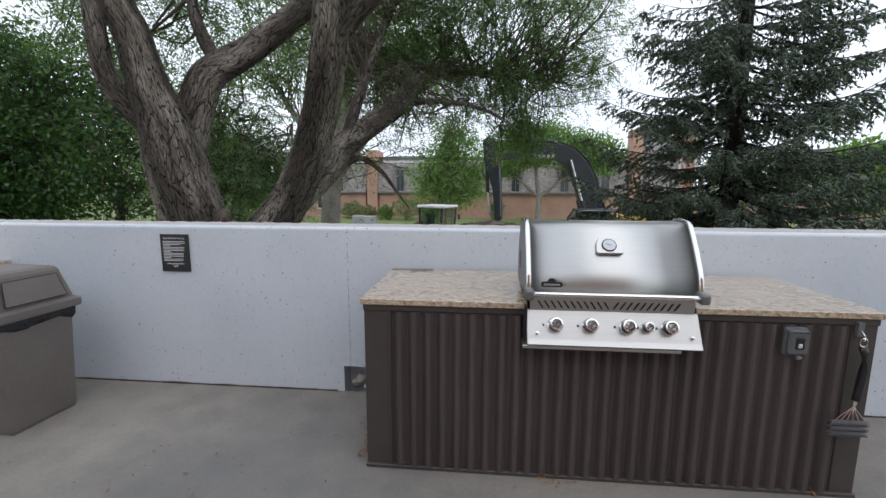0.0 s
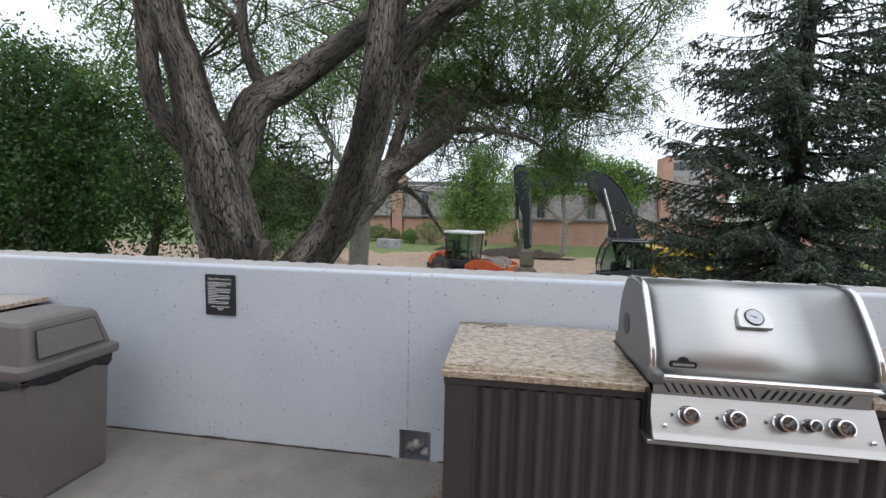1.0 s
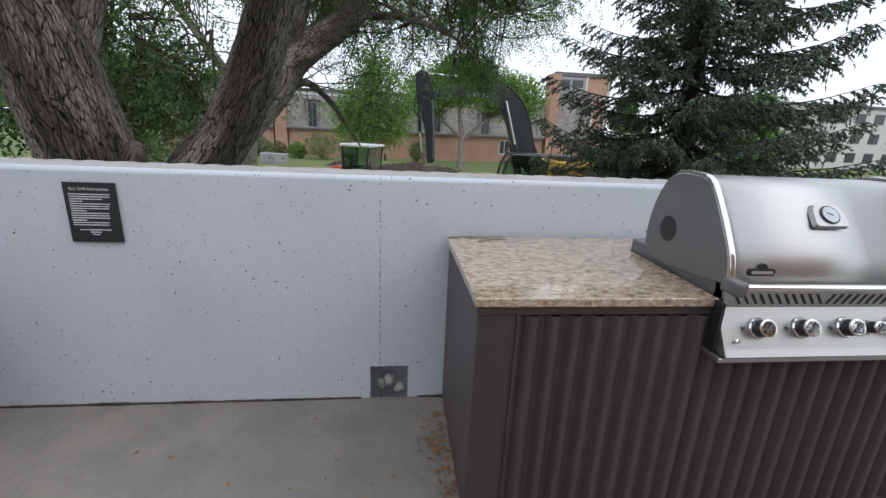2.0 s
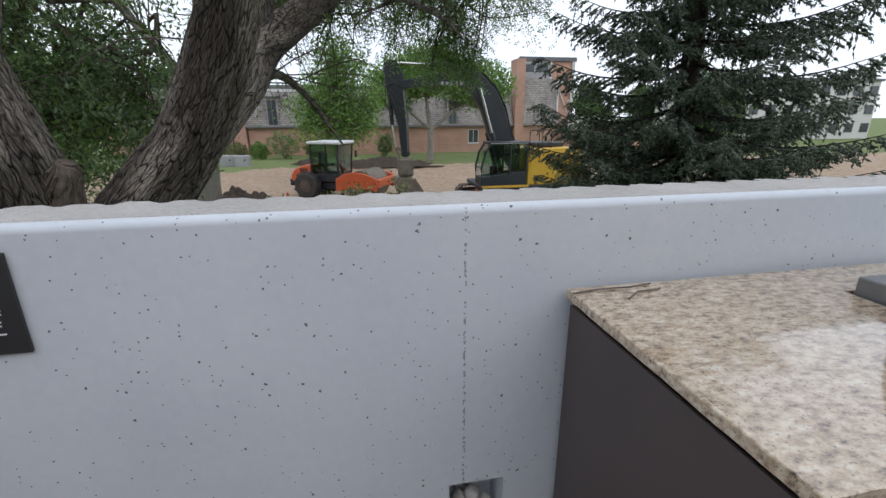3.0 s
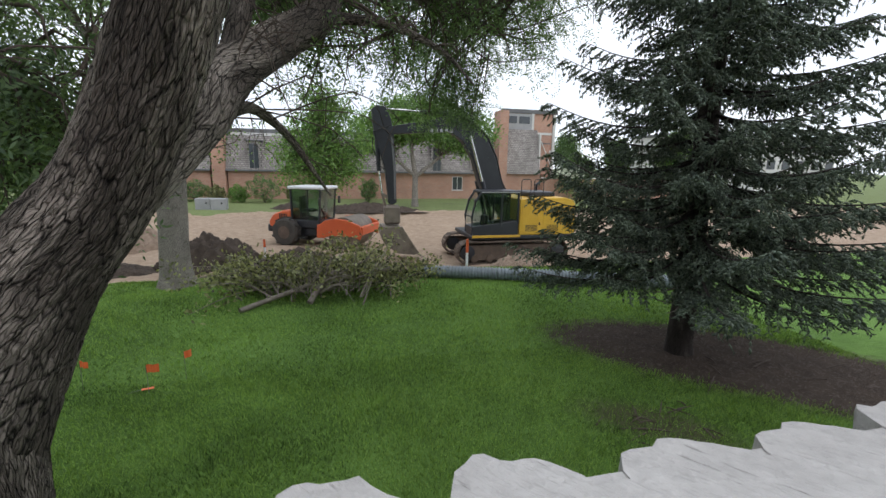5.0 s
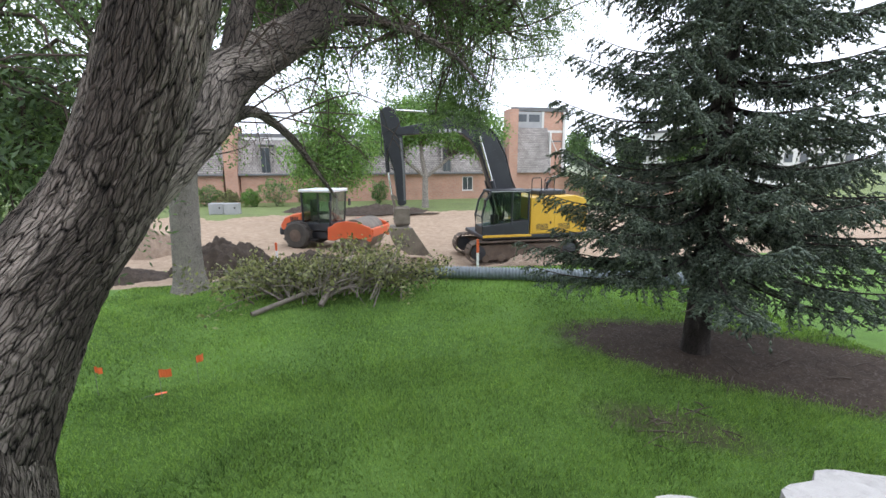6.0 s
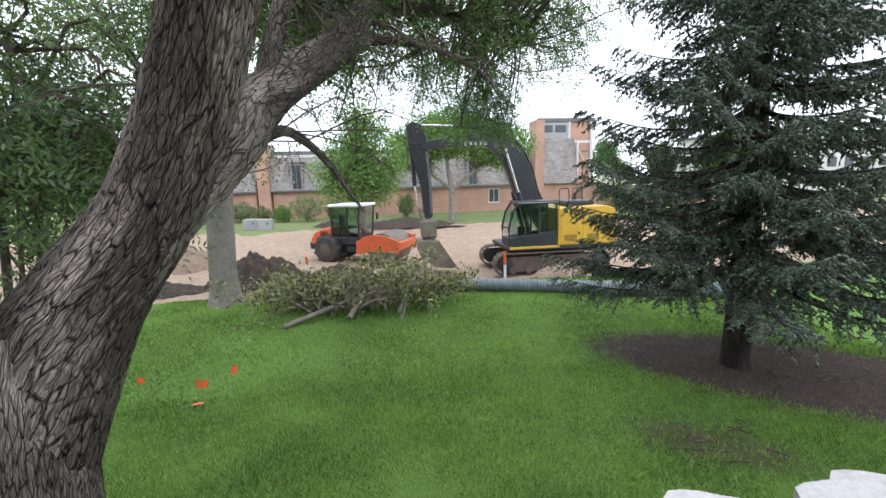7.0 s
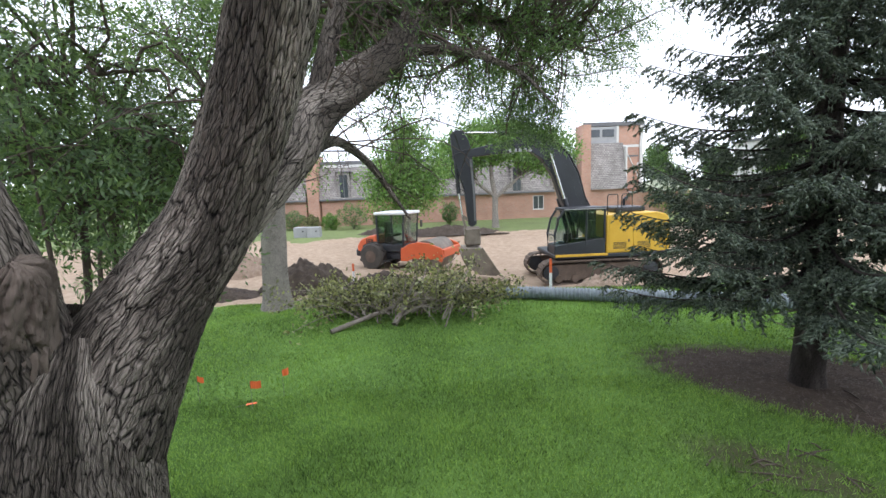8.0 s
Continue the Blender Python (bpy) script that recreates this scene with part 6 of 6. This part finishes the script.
def excavator():
    o = (6.25, 20.6, float(ground_z(6.25, 20.6)))
    e = thing("excavator", o, "yellow tracked excavator with black boom and muddy tracks", "excavator")

    def rel(x, y, z):
        return (x - o[0], y - o[1], z - o[2])
    for yc in (-1.1, 1.1):
        tr = part("track_frame", prism(track_outline(-2.2, 2.3, 0.46, 0.3), "y", yc - 0.16, yc + 0.16), M_TRACK, e)
        outl = track_outline(-2.32, 2.42, 0.46, 0.44, 14)
        run = outl + outl[:1]
        total = sum(math.dist(a, b) for a, b in zip(run, run[1:]))
        shoe = box(-0.085, 0.085, -0.3, 0.3, -0.022, 0.022, 0.006)
        box(-0.02, 0.02, -0.29, 0.29, 0.022, 0.05, 0, shoe)
        me = bpy.data.meshes.new("track_shoe")
        shoe.to_mesh(me)
        shoe.free()
        me.materials.append(M_TRACK)
        count = int(total / 0.19)
        for k in range(count):
            want, acc = k * total / count, 0.0
            for a, b in zip(run, run[1:]):
                L = math.dist(a, b)
                if acc + L >= want:
                    u = (want - acc) / L
                    x, z = a[0] + (b[0] - a[0]) * u, a[1] + (b[1] - a[1]) * u
                    ang = math.atan2(b[1] - a[1], b[0] - a[0])
                    break
                acc += L
            sh = new("track_shoe", me)
            sh.parent = tr
            sh.matrix_basis = Matrix.Translation((x, yc, z)) @ Matrix.Rotation(-ang + math.pi, 4, "Y")
        for k in range(6):
            part("roller", lathe([(0.13, -0.2), (0.17, -0.18), (0.17, 0.18), (0.13, 0.2)], (-1.6 + k * 0.65, yc, 0.22), (0, 1, 0), 14), M_TRACK, tr)
        for x in (-1.9, 2.0):
            part("sprocket", lathe([(0.1, -0.22), (0.3, -0.19), (0.3, 0.19), (0.1, 0.22)], (x, yc, 0.46), (0, 1, 0), 18), M_BLACKPAINT, tr)
    part("undercarriage", box(-1.0, 1.0, -0.95, 0.95, 0.5, 0.8, 0.05), M_TRACK, e)
    part("slew_ring", lathe([(0.62, 0.8), (0.62, 0.97)], (0, 0, 0), (0, 0, 1), 24), M_BLACKPAINT, e)
    # upper works face -x
    part("deck", box(-1.75, 2.75, -1.3, 1.3, 0.98, 1.14, 0.03), M_BLACKPAINT, e)
    part("deck_skirt", box(-1.74, 0.3, -1.32, -1.29, 1.06, 1.16, 0.01), M_YELLOW, e)
    house = part("engine_house", prism([(0.25, 1.14), (0.25, 2.6), (2.2, 2.66), (2.62, 2.54), (2.75, 2.2), (2.75, 1.14)], "y", -1.28, 1.28, bevel=0.03), M_YELLOW, e)
    for k in range(2):
        part("access_door", box(0.34 + k * 0.95, 1.2 + k * 0.95, -1.295, -1.28, 1.22, 2.5, 0.008), M_YELLOW, house)
        part("door_latch", box(1.08 + k * 0.95, 1.14 + k * 0.95, -1.31, -1.295, 1.55, 1.65, 0.005), M_DARK, house)
        for j in range(6):
            part("vent_slot", box(0.5 + k * 0.95, 1.02 + k * 0.95, -1.3, -1.294, 1.3 + j * 0.045, 1.32 + j * 0.045), M_DARK, house)
    part("hood", box(0.9, 2.1, -0.6, 0.9, 2.64, 2.84, 0.04), M_BLACKPAINT, e)
    part("exhaust", tube([(1.7, 0.4, 2.7), (1.7, 0.4, 3.1), (1.85, 0.4, 3.22)], 0.06, 10), M_BLACKPAINT, e)
    for x0 in (0.3, 0.85):
        part("hand_rail", tube([(x0, -1.2, 2.58), (x0, -1.2, 3.3), (x0 + 0.05, -1.2, 3.37), (x0 + 0.36, -1.2, 3.37), (x0 + 0.4, -1.2, 3.3), (x0 + 0.4, -1.2, 2.58)], 0.02, 7), M_DARK, e)
    # cab
    y0, y1 = -1.29, -0.3
    cab = part("cab_base", prism([(-1.72, 1.14), (-1.75, 1.5), (-0.05, 1.72), (0.2, 1.72), (0.2, 1.14)], "y", y0, y1, bevel=0.02), M_BLACKPAINT, e)
    roof = part("cab_roof", box(-1.45, 0.22, y0 - 0.01, y1 + 0.01, 2.82, 2.93, 0.04, segments=2), M_BLACKPAINT, e)
    part("roof_trim", box(-1.4, 0.2, y0 - 0.025, y0 - 0.012, 2.85, 2.88, 0.006), M_BLOCK, roof)
    for y in (y0 + 0.03, y1 - 0.03):
        for pts in ([(-1.73, y, 1.2), (-1.76, y, 1.9), (-1.62, y, 2.5), (-1.38, y, 2.86)], [(-0.55, y, 1.5), (-0.52, y, 2.85)], [(0.17, y, 1.6), (0.17, y, 2.86)]):
            part("cab_post", tube(pts, 0.045, 8), M_BLACKPAINT, e)
        part("side_glass", prism([(-1.7, 1.55), (-1.72, 1.9), (-1.58, 2.5), (-1.36, 2.82), (-0.57, 2.82), (-0.57, 1.65)], "y", y - 0.006, y + 0.006), M_GLASS, e)
        part("rear_glass", prism([(-0.5, 1.75), (-0.5, 2.82), (0.15, 2.82), (0.15, 1.75)], "y", y - 0.006, y + 0.006), M_GLASS, e)
    part("front_frame", tube([(-1.76, y0 + 0.03, 1.9), (-1.76, y1 - 0.03, 1.9)], 0.03, 8), M_BLACKPAINT, e)
    part("door_bar", tube([(-1.3, y0 - 0.02, 1.5), (-1.25, y0 - 0.03, 2.3)], 0.018, 6), M_DARK, e)
    part("seat", prism([(-0.75, 1.5), (-0.75, 1.7), (-0.3, 1.72), (-0.2, 2.4), (-0.08, 2.4), (-0.12, 1.5)], "y", -1.02, -0.58, bevel=0.03), M_DARK, e)
    part("console", box(-1.3, -1.0, -1.0, -0.85, 1.5, 1.95, 0.03), M_DARK, e)
    part("mirror", box(-1.72, -1.66, y0 - 0.2, y0 - 0.04, 2.3, 2.6, 0.02), M_DARK, e)
    # boom: two plates' outline drawn out in y
    by0, by1 = 0.0, 0.42
    boom = [(1.1, 1.35), (0.85, 1.9), (0.1, 2.75), (-0.12, 3.2), (-0.4, 4.2), (-0.8, 4.95), (-1.35, 5.5), (-1.95, 5.78), (-2.4, 5.76), (-4.85, 5.32), (-4.97, 5.16), (-4.85, 5.02), (-2.4, 5.22), (-1.85, 4.85), (-1.4, 4.15), (-1.05, 3.1), (-0.65, 2.4), (0.3, 1.35)]
    bo = part("boom", prism(boom, "y", by0, by1, bevel=0.02), M_BLACKPAINT, e, "black painted boom")
    part("grey_plate", prism([(0.1, 2.6), (-0.35, 3.9), (-0.85, 4.8), (-1.2, 5.1), (-0.8, 4.4), (-0.4, 3.2)], "y", by0 - 0.006, by0 - 0.001), M_BLACKPAINT, bo)
    for y in (by0 - 0.16, by1 + 0.16):
        part("boom_cylinder", cyl((-0.5, y, 1.4), (-1.02, y, 3.25), 0.1, 0.1, 14), M_BLACKPAINT, bo)
        part("boom_rod", cyl((-1.02, y, 3.25), (-1.58, y, 5.05), 0.055, 0.055, 12), M_HYD, bo)
    for k in range(3):
        yy = by0 + 0.08 + 0.12 * k
        part("hose", tube([(0.9, yy, 2.0), (0.15, yy, 2.85), (-0.08, yy, 3.3), (-0.34, yy, 4.25 + 0.03 * k), (-0.74, yy, 5.02), (-1.3, yy, 5.58), (-2.0, yy, 5.85), (-2.9, yy, 5.72)], 0.025, 6), M_DARK, bo)
    part("arm_cylinder", cyl((-2.3, 0.21, 5.9), (-3.6, 0.21, 5.95), 0.09, 0.09, 12), M_BLACKPAINT, bo)
    part("arm_rod", cyl((-3.6, 0.21, 5.95), (-5.05, 0.21, 6.0), 0.045, 0.045, 10), M_HYD, bo)
    # stick
    st = [(-5.05, 6.1), (-5.25, 5.9), (-5.16, 4.8), (-4.75, 3.2), (-4.62, 1.55), (-4.45, 1.5), (-4.3, 1.6), (-4.32, 3.2), (-4.4, 4.8), (-4.5, 5.5), (-4.72, 6.05)]
    stick = part("stick", prism(st, "y", 0.02, 0.4, bevel=0.02), M_BLACKPAINT, e, "black painted dipper arm")
    part("grey_plate", prism([(-4.52, 4.7), (-4.42, 3.2), (-4.4, 1.75), (-4.33, 1.75), (-4.34, 3.2), (-4.44, 4.7)], "y", 0.008, 0.019), M_FASCIA, stick)
    part("bucket_cylinder", cyl((-5.05, 0.21, 4.6), (-4.98, 0.21, 3.1), 0.085, 0.085, 12), M_BLACKPAINT, stick)
    part("bucket_rod", cyl((-4.98, 0.21, 3.1), (-4.86, 0.21, 2.0), 0.045, 0.045, 10), M_HYD, stick)
    part("hose", tube([(-4.6, 0.0, 5.2), (-5.2, -0.03, 4.9), (-5.25, -0.03, 4.2), (-5.0, 0.0, 3.6)], 0.025, 6), M_DARK, stick)
    part("hose", tube([(-4.75, 0.0, 3.7), (-5.2, -0.03, 3.5), (-4.75, -0.03, 3.2)], 0.02, 6), M_DARK, stick)
    for pts in ([(-4.88, 1.95), (-4.8, 2.05), (-4.4, 1.72), (-4.5, 1.6)], [(-4.9, 2.0), (-4.8, 1.9), (-4.62, 1.2), (-4.74, 1.2)]):
        part("link", prism(pts, "y", 0.05, 0.37), M_BUCKET, stick)
    coupler = part("coupler", box(-4.8, -4.15, 0.0, 0.42, 0.98, 1.5, 0.06), M_BUCKET, e, "muddy quick coupler")
    # bucket
    shell = [(-4.9, 1.05), (-4.15, 1.02), (-3.55, 0.28), (-3.48, 0.14), (-3.62, 0.1), (-4.3, 0.16), (-4.85, 0.5), (-5.0, 0.85)]
    bu = part("bucket", prism(shell, "y", -0.35, 0.77, bevel=0.015), M_BUCKET, e, "worn muddy digging bucket")
    part("side_cutter", prism([(-4.15, 1.06), (-3.5, 0.24), (-3.44, 0.12), (-3.58, 0.24), (-4.2, 0.95)], "y", -0.38, -0.345), M_BUCKET, bu)
    for k in range(5):
        y = -0.3 + k * 0.25
        part("tooth", prism([(-3.55, 0.25), (-3.5, 0.1), (-3.26, 0.02)], "y", y, y + 0.1), M_BUCKET, bu)
    for piece in (stick, coupler, bu):
        piece.location.x -= 0.25
    stick.scale.z, stick.location.z = 0.83, 1.037
    coupler.scale.z = 1.5
    bu.scale.z, bu.location.z = 1.25, 0.135
    # maker's lettering replaced by plain bars
    for k in range(5):
        part("plain_bar", box(-3.2 + k * 0.2, -3.08 + k * 0.2, by0 - 0.012, by0 - 0.006, 5.16, 5.3), M_BLOCK, bo)


excavator()


# ---- soil compactor ----
def compactor():
    o = (-1.8, 25.0, float(ground_z(-1.8, 25.0)))
    c = thing("soil_compactor", o, "orange soil compactor with a dark glazed cab", "roller", turn=-27)
    for y in (-0.85, 0.85):
        w = part("wheel", lathe([(0.28, -0.24), (0.58, -0.24), (0.66, -0.16), (0.67, 0.0), (0.66, 0.16), (0.58, 0.24), (0.28, 0.24)], (-0.95, y, 0.66), (0, 1, 0), 28), M_TYRE, c, "dusty lugged rear tyre")
        part("rim", lathe([(0.3, -0.26), (0.26, -0.2), (0.1, -0.2), (0.1, 0.2), (0.26, 0.2), (0.3, 0.26)], (-0.95, y, 0.66), (0, 1, 0), 20), M_TRACK, w)
        lug = box(-0.04, 0.04, -0.22, 0.22, 0, 0.05, 0.005)
        me = bpy.data.meshes.new("lug")
        lug.to_mesh(me)
        lug.free()
        me.materials.append(M_TYRE)
        for k in range(22):
            l = new("lug", me)
            l.parent = w
            a = 2 * math.pi * k / 22
            l.matrix_basis = Matrix.Translation((-0.95 + math.sin(a) * 0.655, y, 0.66 + math.cos(a) * 0.655)) @ Matrix.Rotation(a, 4, "Y") @ Matrix.Rotation(0.5 * (1 if k % 2 else -1), 4, "Z")
    hood = part("engine_hood", prism([(-1.95, 0.85), (-2.0, 1.1), (-1.75, 1.45), (-1.2, 1.66), (-0.8, 1.68), (-0.8, 0.8)], "y", -0.72, 0.72, bevel=0.05), M_ORANGE, c, "orange engine hood")
    for k in range(5):
        part("vent_slot", box(-1.4 + k * 0.09, -1.35 + k * 0.09, -0.735, -0.72, 1.25, 1.5), M_DARK, hood)
    part("rear_bumper", box(-2.1, -1.85, -0.7, 0.7, 0.6, 0.95, 0.05), M_BLACKPAINT, c)
    part("chassis", box(-1.6, 0.5, -0.6, 0.6, 0.45, 0.85, 0.05), M_BLACKPAINT, c)
    part("step", box(-0.4, 0.0, -0.95, -0.6, 0.4, 0.46, 0.01), M_DARK, c)
    cab = part("cab_base", box(-0.75, 0.72, -0.72, 0.72, 0.85, 1.25, 0.04), M_BLACKPAINT, c)
    part("cab_roof", box(-0.85, 0.92, -0.82, 0.82, 2.68, 2.82, 0.05, segments=2), M_WHITEPAINT, c, "white cab roof")
    for x0, x1 in ((-0.72, -0.74), (0.7, 0.82)):
        for y in (-0.7, 0.7):
            part("cab_post", tube([(x0, y, 1.2), (x1, y * 1.03, 2.7)], 0.05, 8), M_BLACKPAINT, c)
    for y in (-0.7, 0.7):
        part("side_glass", box(-0.7, 0.72, y - 0.006, y + 0.006, 1.26, 2.68), M_GLASS, c)
        part("door_post", tube([(0.1, y * 1.02, 1.2), (0.12, y * 1.03, 2.68)], 0.025, 6), M_BLACKPAINT, c)
    part("front_glass", prism([(0.7, 1.26), (0.72, 1.26), (0.83, 2.68), (0.81, 2.68)], "y", -0.66, 0.66), M_GLASS, c)
    part("rear_glass", box(-0.74, -0.72, -0.66, 0.66, 1.26, 2.68), M_GLASS, c)
    part("seat", prism([(-0.45, 1.25), (-0.45, 1.55), (0.05, 1.58), (0.05, 1.7), (-0.4, 1.72), (-0.45, 2.3), (-0.58, 2.3), (-0.6, 1.25)], "y", -0.28, 0.28, bevel=0.02), M_DARK, c)
    part("steering_wheel", tube([(0.42 + 0.06 * math.sin(a), 0.2 * math.cos(a), 1.75 + 0.2 * math.sin(a)) for a in np.linspace(0, 6.283, 16)], 0.018, 6), M_DARK, c)
    part("steering_column", cyl((0.6, 0, 1.2), (0.44, 0, 1.75), 0.05, 0.05, 8), M_DARK, c)
    for y in (-0.95, 0.95):
        part("mirror", box(0.86, 0.92, y - 0.1, y + 0.1, 1.95, 2.3, 0.02), M_DARK, c)
    # front frame and drum
    frame_part = part("drum_frame", prism([(0.75, 0.5), (0.78, 1.05), (1.2, 1.32), (1.7, 1.42), (2.3, 1.36), (2.9, 1.15), (3.0, 0.75), (2.9, 0.5), (2.6, 0.62), (1.4, 0.62), (1.1, 0.5)], "y", -1.1, -0.98, bevel=0.02), M_ORANGE, c, "orange drum frame")
    part("drum_frame", prism([(0.75, 0.5), (0.78, 1.05), (1.2, 1.32), (1.7, 1.42), (2.3, 1.36), (2.9, 1.15), (3.0, 0.75), (2.9, 0.5), (2.6, 0.62), (1.4, 0.62), (1.1, 0.5)], "y", 0.98, 1.1, bevel=0.02), M_ORANGE, c)
    part("front_beam", box(2.8, 3.0, -1.0, 1.0, 0.7, 1.08, 0.03), M_ORANGE, c)
    part("rear_beam", box(0.72, 0.95, -1.0, 1.0, 0.6, 1.1, 0.03), M_ORANGE, c)
    part("platform", box(0.95, 1.9, -0.97, 0.97, 1.0, 1.12, 0.02), M_ORANGE, c)
    part("drum", lathe([(0.6, -0.96), (0.74, -0.95), (0.74, 0.95), (0.6, 0.96)], (2.0, 0, 0.74), (0, 1, 0), 36), M_BUCKET, c, "dusty steel drum")


compactor()


# ---- houses beyond the site ----
def window_unit(parent, x0, x1, z0, z1, y, name="window"):
    w = part(name, box(x0, x1, y - 0.03, y + 0.05, z0, z1), M_TRIM, parent)
    mid = (x0 + x1) / 2
    part("pane", box(x0 + 0.07, mid - 0.03, y - 0.045, y - 0.031, z0 + 0.07, z1 - 0.07), M_PANE, w)
    part("pane", box(mid + 0.03, x1 - 0.07, y - 0.045, y - 0.031, z0 + 0.07, z1 - 0.07), M_PANE, w)
    part("sill", box(x0 - 0.05, x1 + 0.05, y - 0.1, y, z0 - 0.06, z0), M_TRIM, w)
    return w


def row_house(x0, x1, dormers, label, lower=(), piers=()):
    FY, zb = 50.0, -2.25
    h = thing("row_house", (x0, FY, zb), label, "house")
    w = x1 - x0
    part("wall", box(0, w, 0, 9.0, -0.2, 2.85), M_BRICK, h)
    part("wall", box(0.02, w - 0.02, 1.5, 8.9, 2.85, 6.6), M_BRICK, h)
    roof = part("mansard_roof", prism([(-0.32, 2.86), (-0.3, 3.0), (0.85, 6.3), (1.49, 6.3), (1.49, 2.86)], "x", -0.1, w + 0.1), M_SHINGLE, h, "weathered grey shingle mansard roof")
    part("eave", box(-0.12, w + 0.12, -0.4, -0.28, 2.8, 2.98, 0.01), M_FASCIA, roof)
    part("parapet_fascia", box(-0.05, w + 0.05, 0.95, 1.5, 6.3, 7.0, 0.02), M_FASCIA, h)
    part("window_band", box(0.3, w - 0.3, 0.9, 1.0, 6.32, 6.6, 0.01), M_TRIM, h)
    for dx in dormers:
        d = part("dormer", box(dx - 0.65, dx + 0.65, -0.25, 1.2, 2.95, 5.75, 0.02), M_SHINGLE, h)
        part("pane", box(dx - 0.42, dx + 0.42, -0.275, -0.255, 3.1, 5.5), M_PANE, d)
        part("mullion", box(dx - 0.03, dx + 0.03, -0.29, -0.276, 3.1, 5.5), M_FASCIA, d)
        part("dormer_roof", box(dx - 0.8, dx + 0.8, -0.4, 1.3, 5.75, 5.87, 0.02), M_FASCIA, d)
    for a, b, z0, z1 in lower:
        window_unit(h, a, b, z0, z1, 0.0)
    for a, b, top in piers:
        part("brick_pier", box(a, b, -0.5, 3.0, -0.1, top, 0.01), M_BRICK, h)
    return h


row_house(-11.3, -3.0, (2.55, 6.6), "orange brick row house with grey mansard roof and dormers", (), ((-1.3, -0.12, 7.7),))
row_house(-2.8, 7.2, (1.8, 7.2), "orange brick row house with grey mansard roof behind trees", (), ((-0.1, 0.5, 7.6),))
row_house(7.4, 16.6, (2.4, 6.8), "orange brick row house with grey mansard roof and low annex", ((4.2, 5.4, 1.0, 2.5),))
row_house(-24.0, -12.9, (3.0, 8.0), "orange brick row house partly hidden by trees", ((5.2, 6.4, 1.0, 2.5),))


def corner_house():
    FY, zb = 50.0, -2.25
    h = thing("corner_house", (16.8, FY, zb), "taller orange brick corner house with pale bands and mansard bay", "house")
    part("wall", box(0, 1.0, -0.6, 1.39, -0.2, 9.75), M_BRICK, h)
    part("wall", box(2.1, 7.6, 1.4, 5.0, -0.2, 9.75), M_BRICK, h)
    part("wall", box(1.1, 5.4, 0.0, 1.39, -0.2, 2.85), M_BRICK, h)
    part("mansard_bay", prism([(-0.35, 2.86), (-0.33, 3.0), (0.95, 7.9), (1.39, 7.9), (1.39, 2.86)], "x", 1.12, 5.2), M_SHINGLE, h)
    part("bay_trim", box(5.2, 5.4, 0.2, 1.5, 2.86, 7.4, 0.02), M_TRIM, h)
    part("roof_fascia", box(2.0, 7.8, 1.2, 5.2, 9.75, 10.2, 0.03), M_FASCIA, h)
    part("roof_fascia", box(0.95, 1.99, 1.2, 1.7, 9.75, 10.2, 0.03), M_FASCIA, h)
    part("wall", box(1.0, 2.09, 1.4, 1.65, -0.2, 9.74), M_BRICK, h)
    clere = part("clerestory", box(1.1, 4.6, 1.25, 1.39, 7.9, 9.7), M_BLOCK, h)
    for k in range(2):
        part("pane", box(1.4 + k * 1.6, 2.7 + k * 1.6, 1.22, 1.249, 8.6, 9.4), M_PANE, clere)
    for z in (5.4, 7.4):
        part("pale_band", box(4.62, 7.62, 1.36, 1.4, z, z + 0.28), M_TRIM, h)
    part("corner_post", box(7.3, 7.62, 1.2, 1.38, -0.1, 9.75), M_TRIM, h)
    part("corner_post", box(4.6, 4.85, 1.2, 1.38, 2.9, 9.75), M_TRIM, h)
    part("stair_screen", prism([(5.4, 2.85), (5.4, 6.3), (6.5, 6.3), (6.5, 2.85)], "y", 0.3, 1.19), M_BRICK, h)
    part("stair_cap", box(5.3, 6.6, 0.25, 1.19, 6.3, 6.45), M_FASCIA, h)
    part("railing", tube([(5.4, 0.2, 6.6), (6.4, 0.1, 4.5), (7.0, 0.0, 2.9)], 0.05, 6), M_TRIM, h)
    part("downpipe", tube([(4.4, 0.9, 7.3), (5.2, 0.6, 6.3), (5.3, 0.5, 3.0)], 0.07, 6), M_TRIM, h)


corner_house()
low = thing("garden_wall", (24.3, 49.0, -2.25), "low orange brick garden wall with pale coping", "wall")
part("brickwork", box(-2.2, 20, 0, 0.35, -0.2, 2.4), M_BRICK, low)
part("coping", box(-2.3, 20, -0.06, 0.41, 2.4, 2.52, 0.02), M_TRIM, low)


def flat_block(at, w, h, label):
    b = thing("apartment_block", at, label, "apartment block")
    part("wall", box(0, w, 0, 12, -0.2, h), M_TRIM, b)
    part("roof", box(-0.3, w + 0.3, -0.3, 12.3, h, h + 0.4, 0.03), M_FASCIA, b)
    z = 1.0
    while z < h - 2:
        x = 1.2
        while x < w - 2:
            wd = part("window", box(x, x + 1.7, -0.06, -0.001, z, z + 1.5), M_FASCIA, b)
            part("pane", box(x + 0.08, x + 1.62, -0.08, -0.061, z + 0.08, z + 1.42), M_PANE, wd)
            x += 3.2
        z += 2.9


flat_block((52, 62, -2.2), 32, 9.0, "long pale flat-roofed apartment block far off")
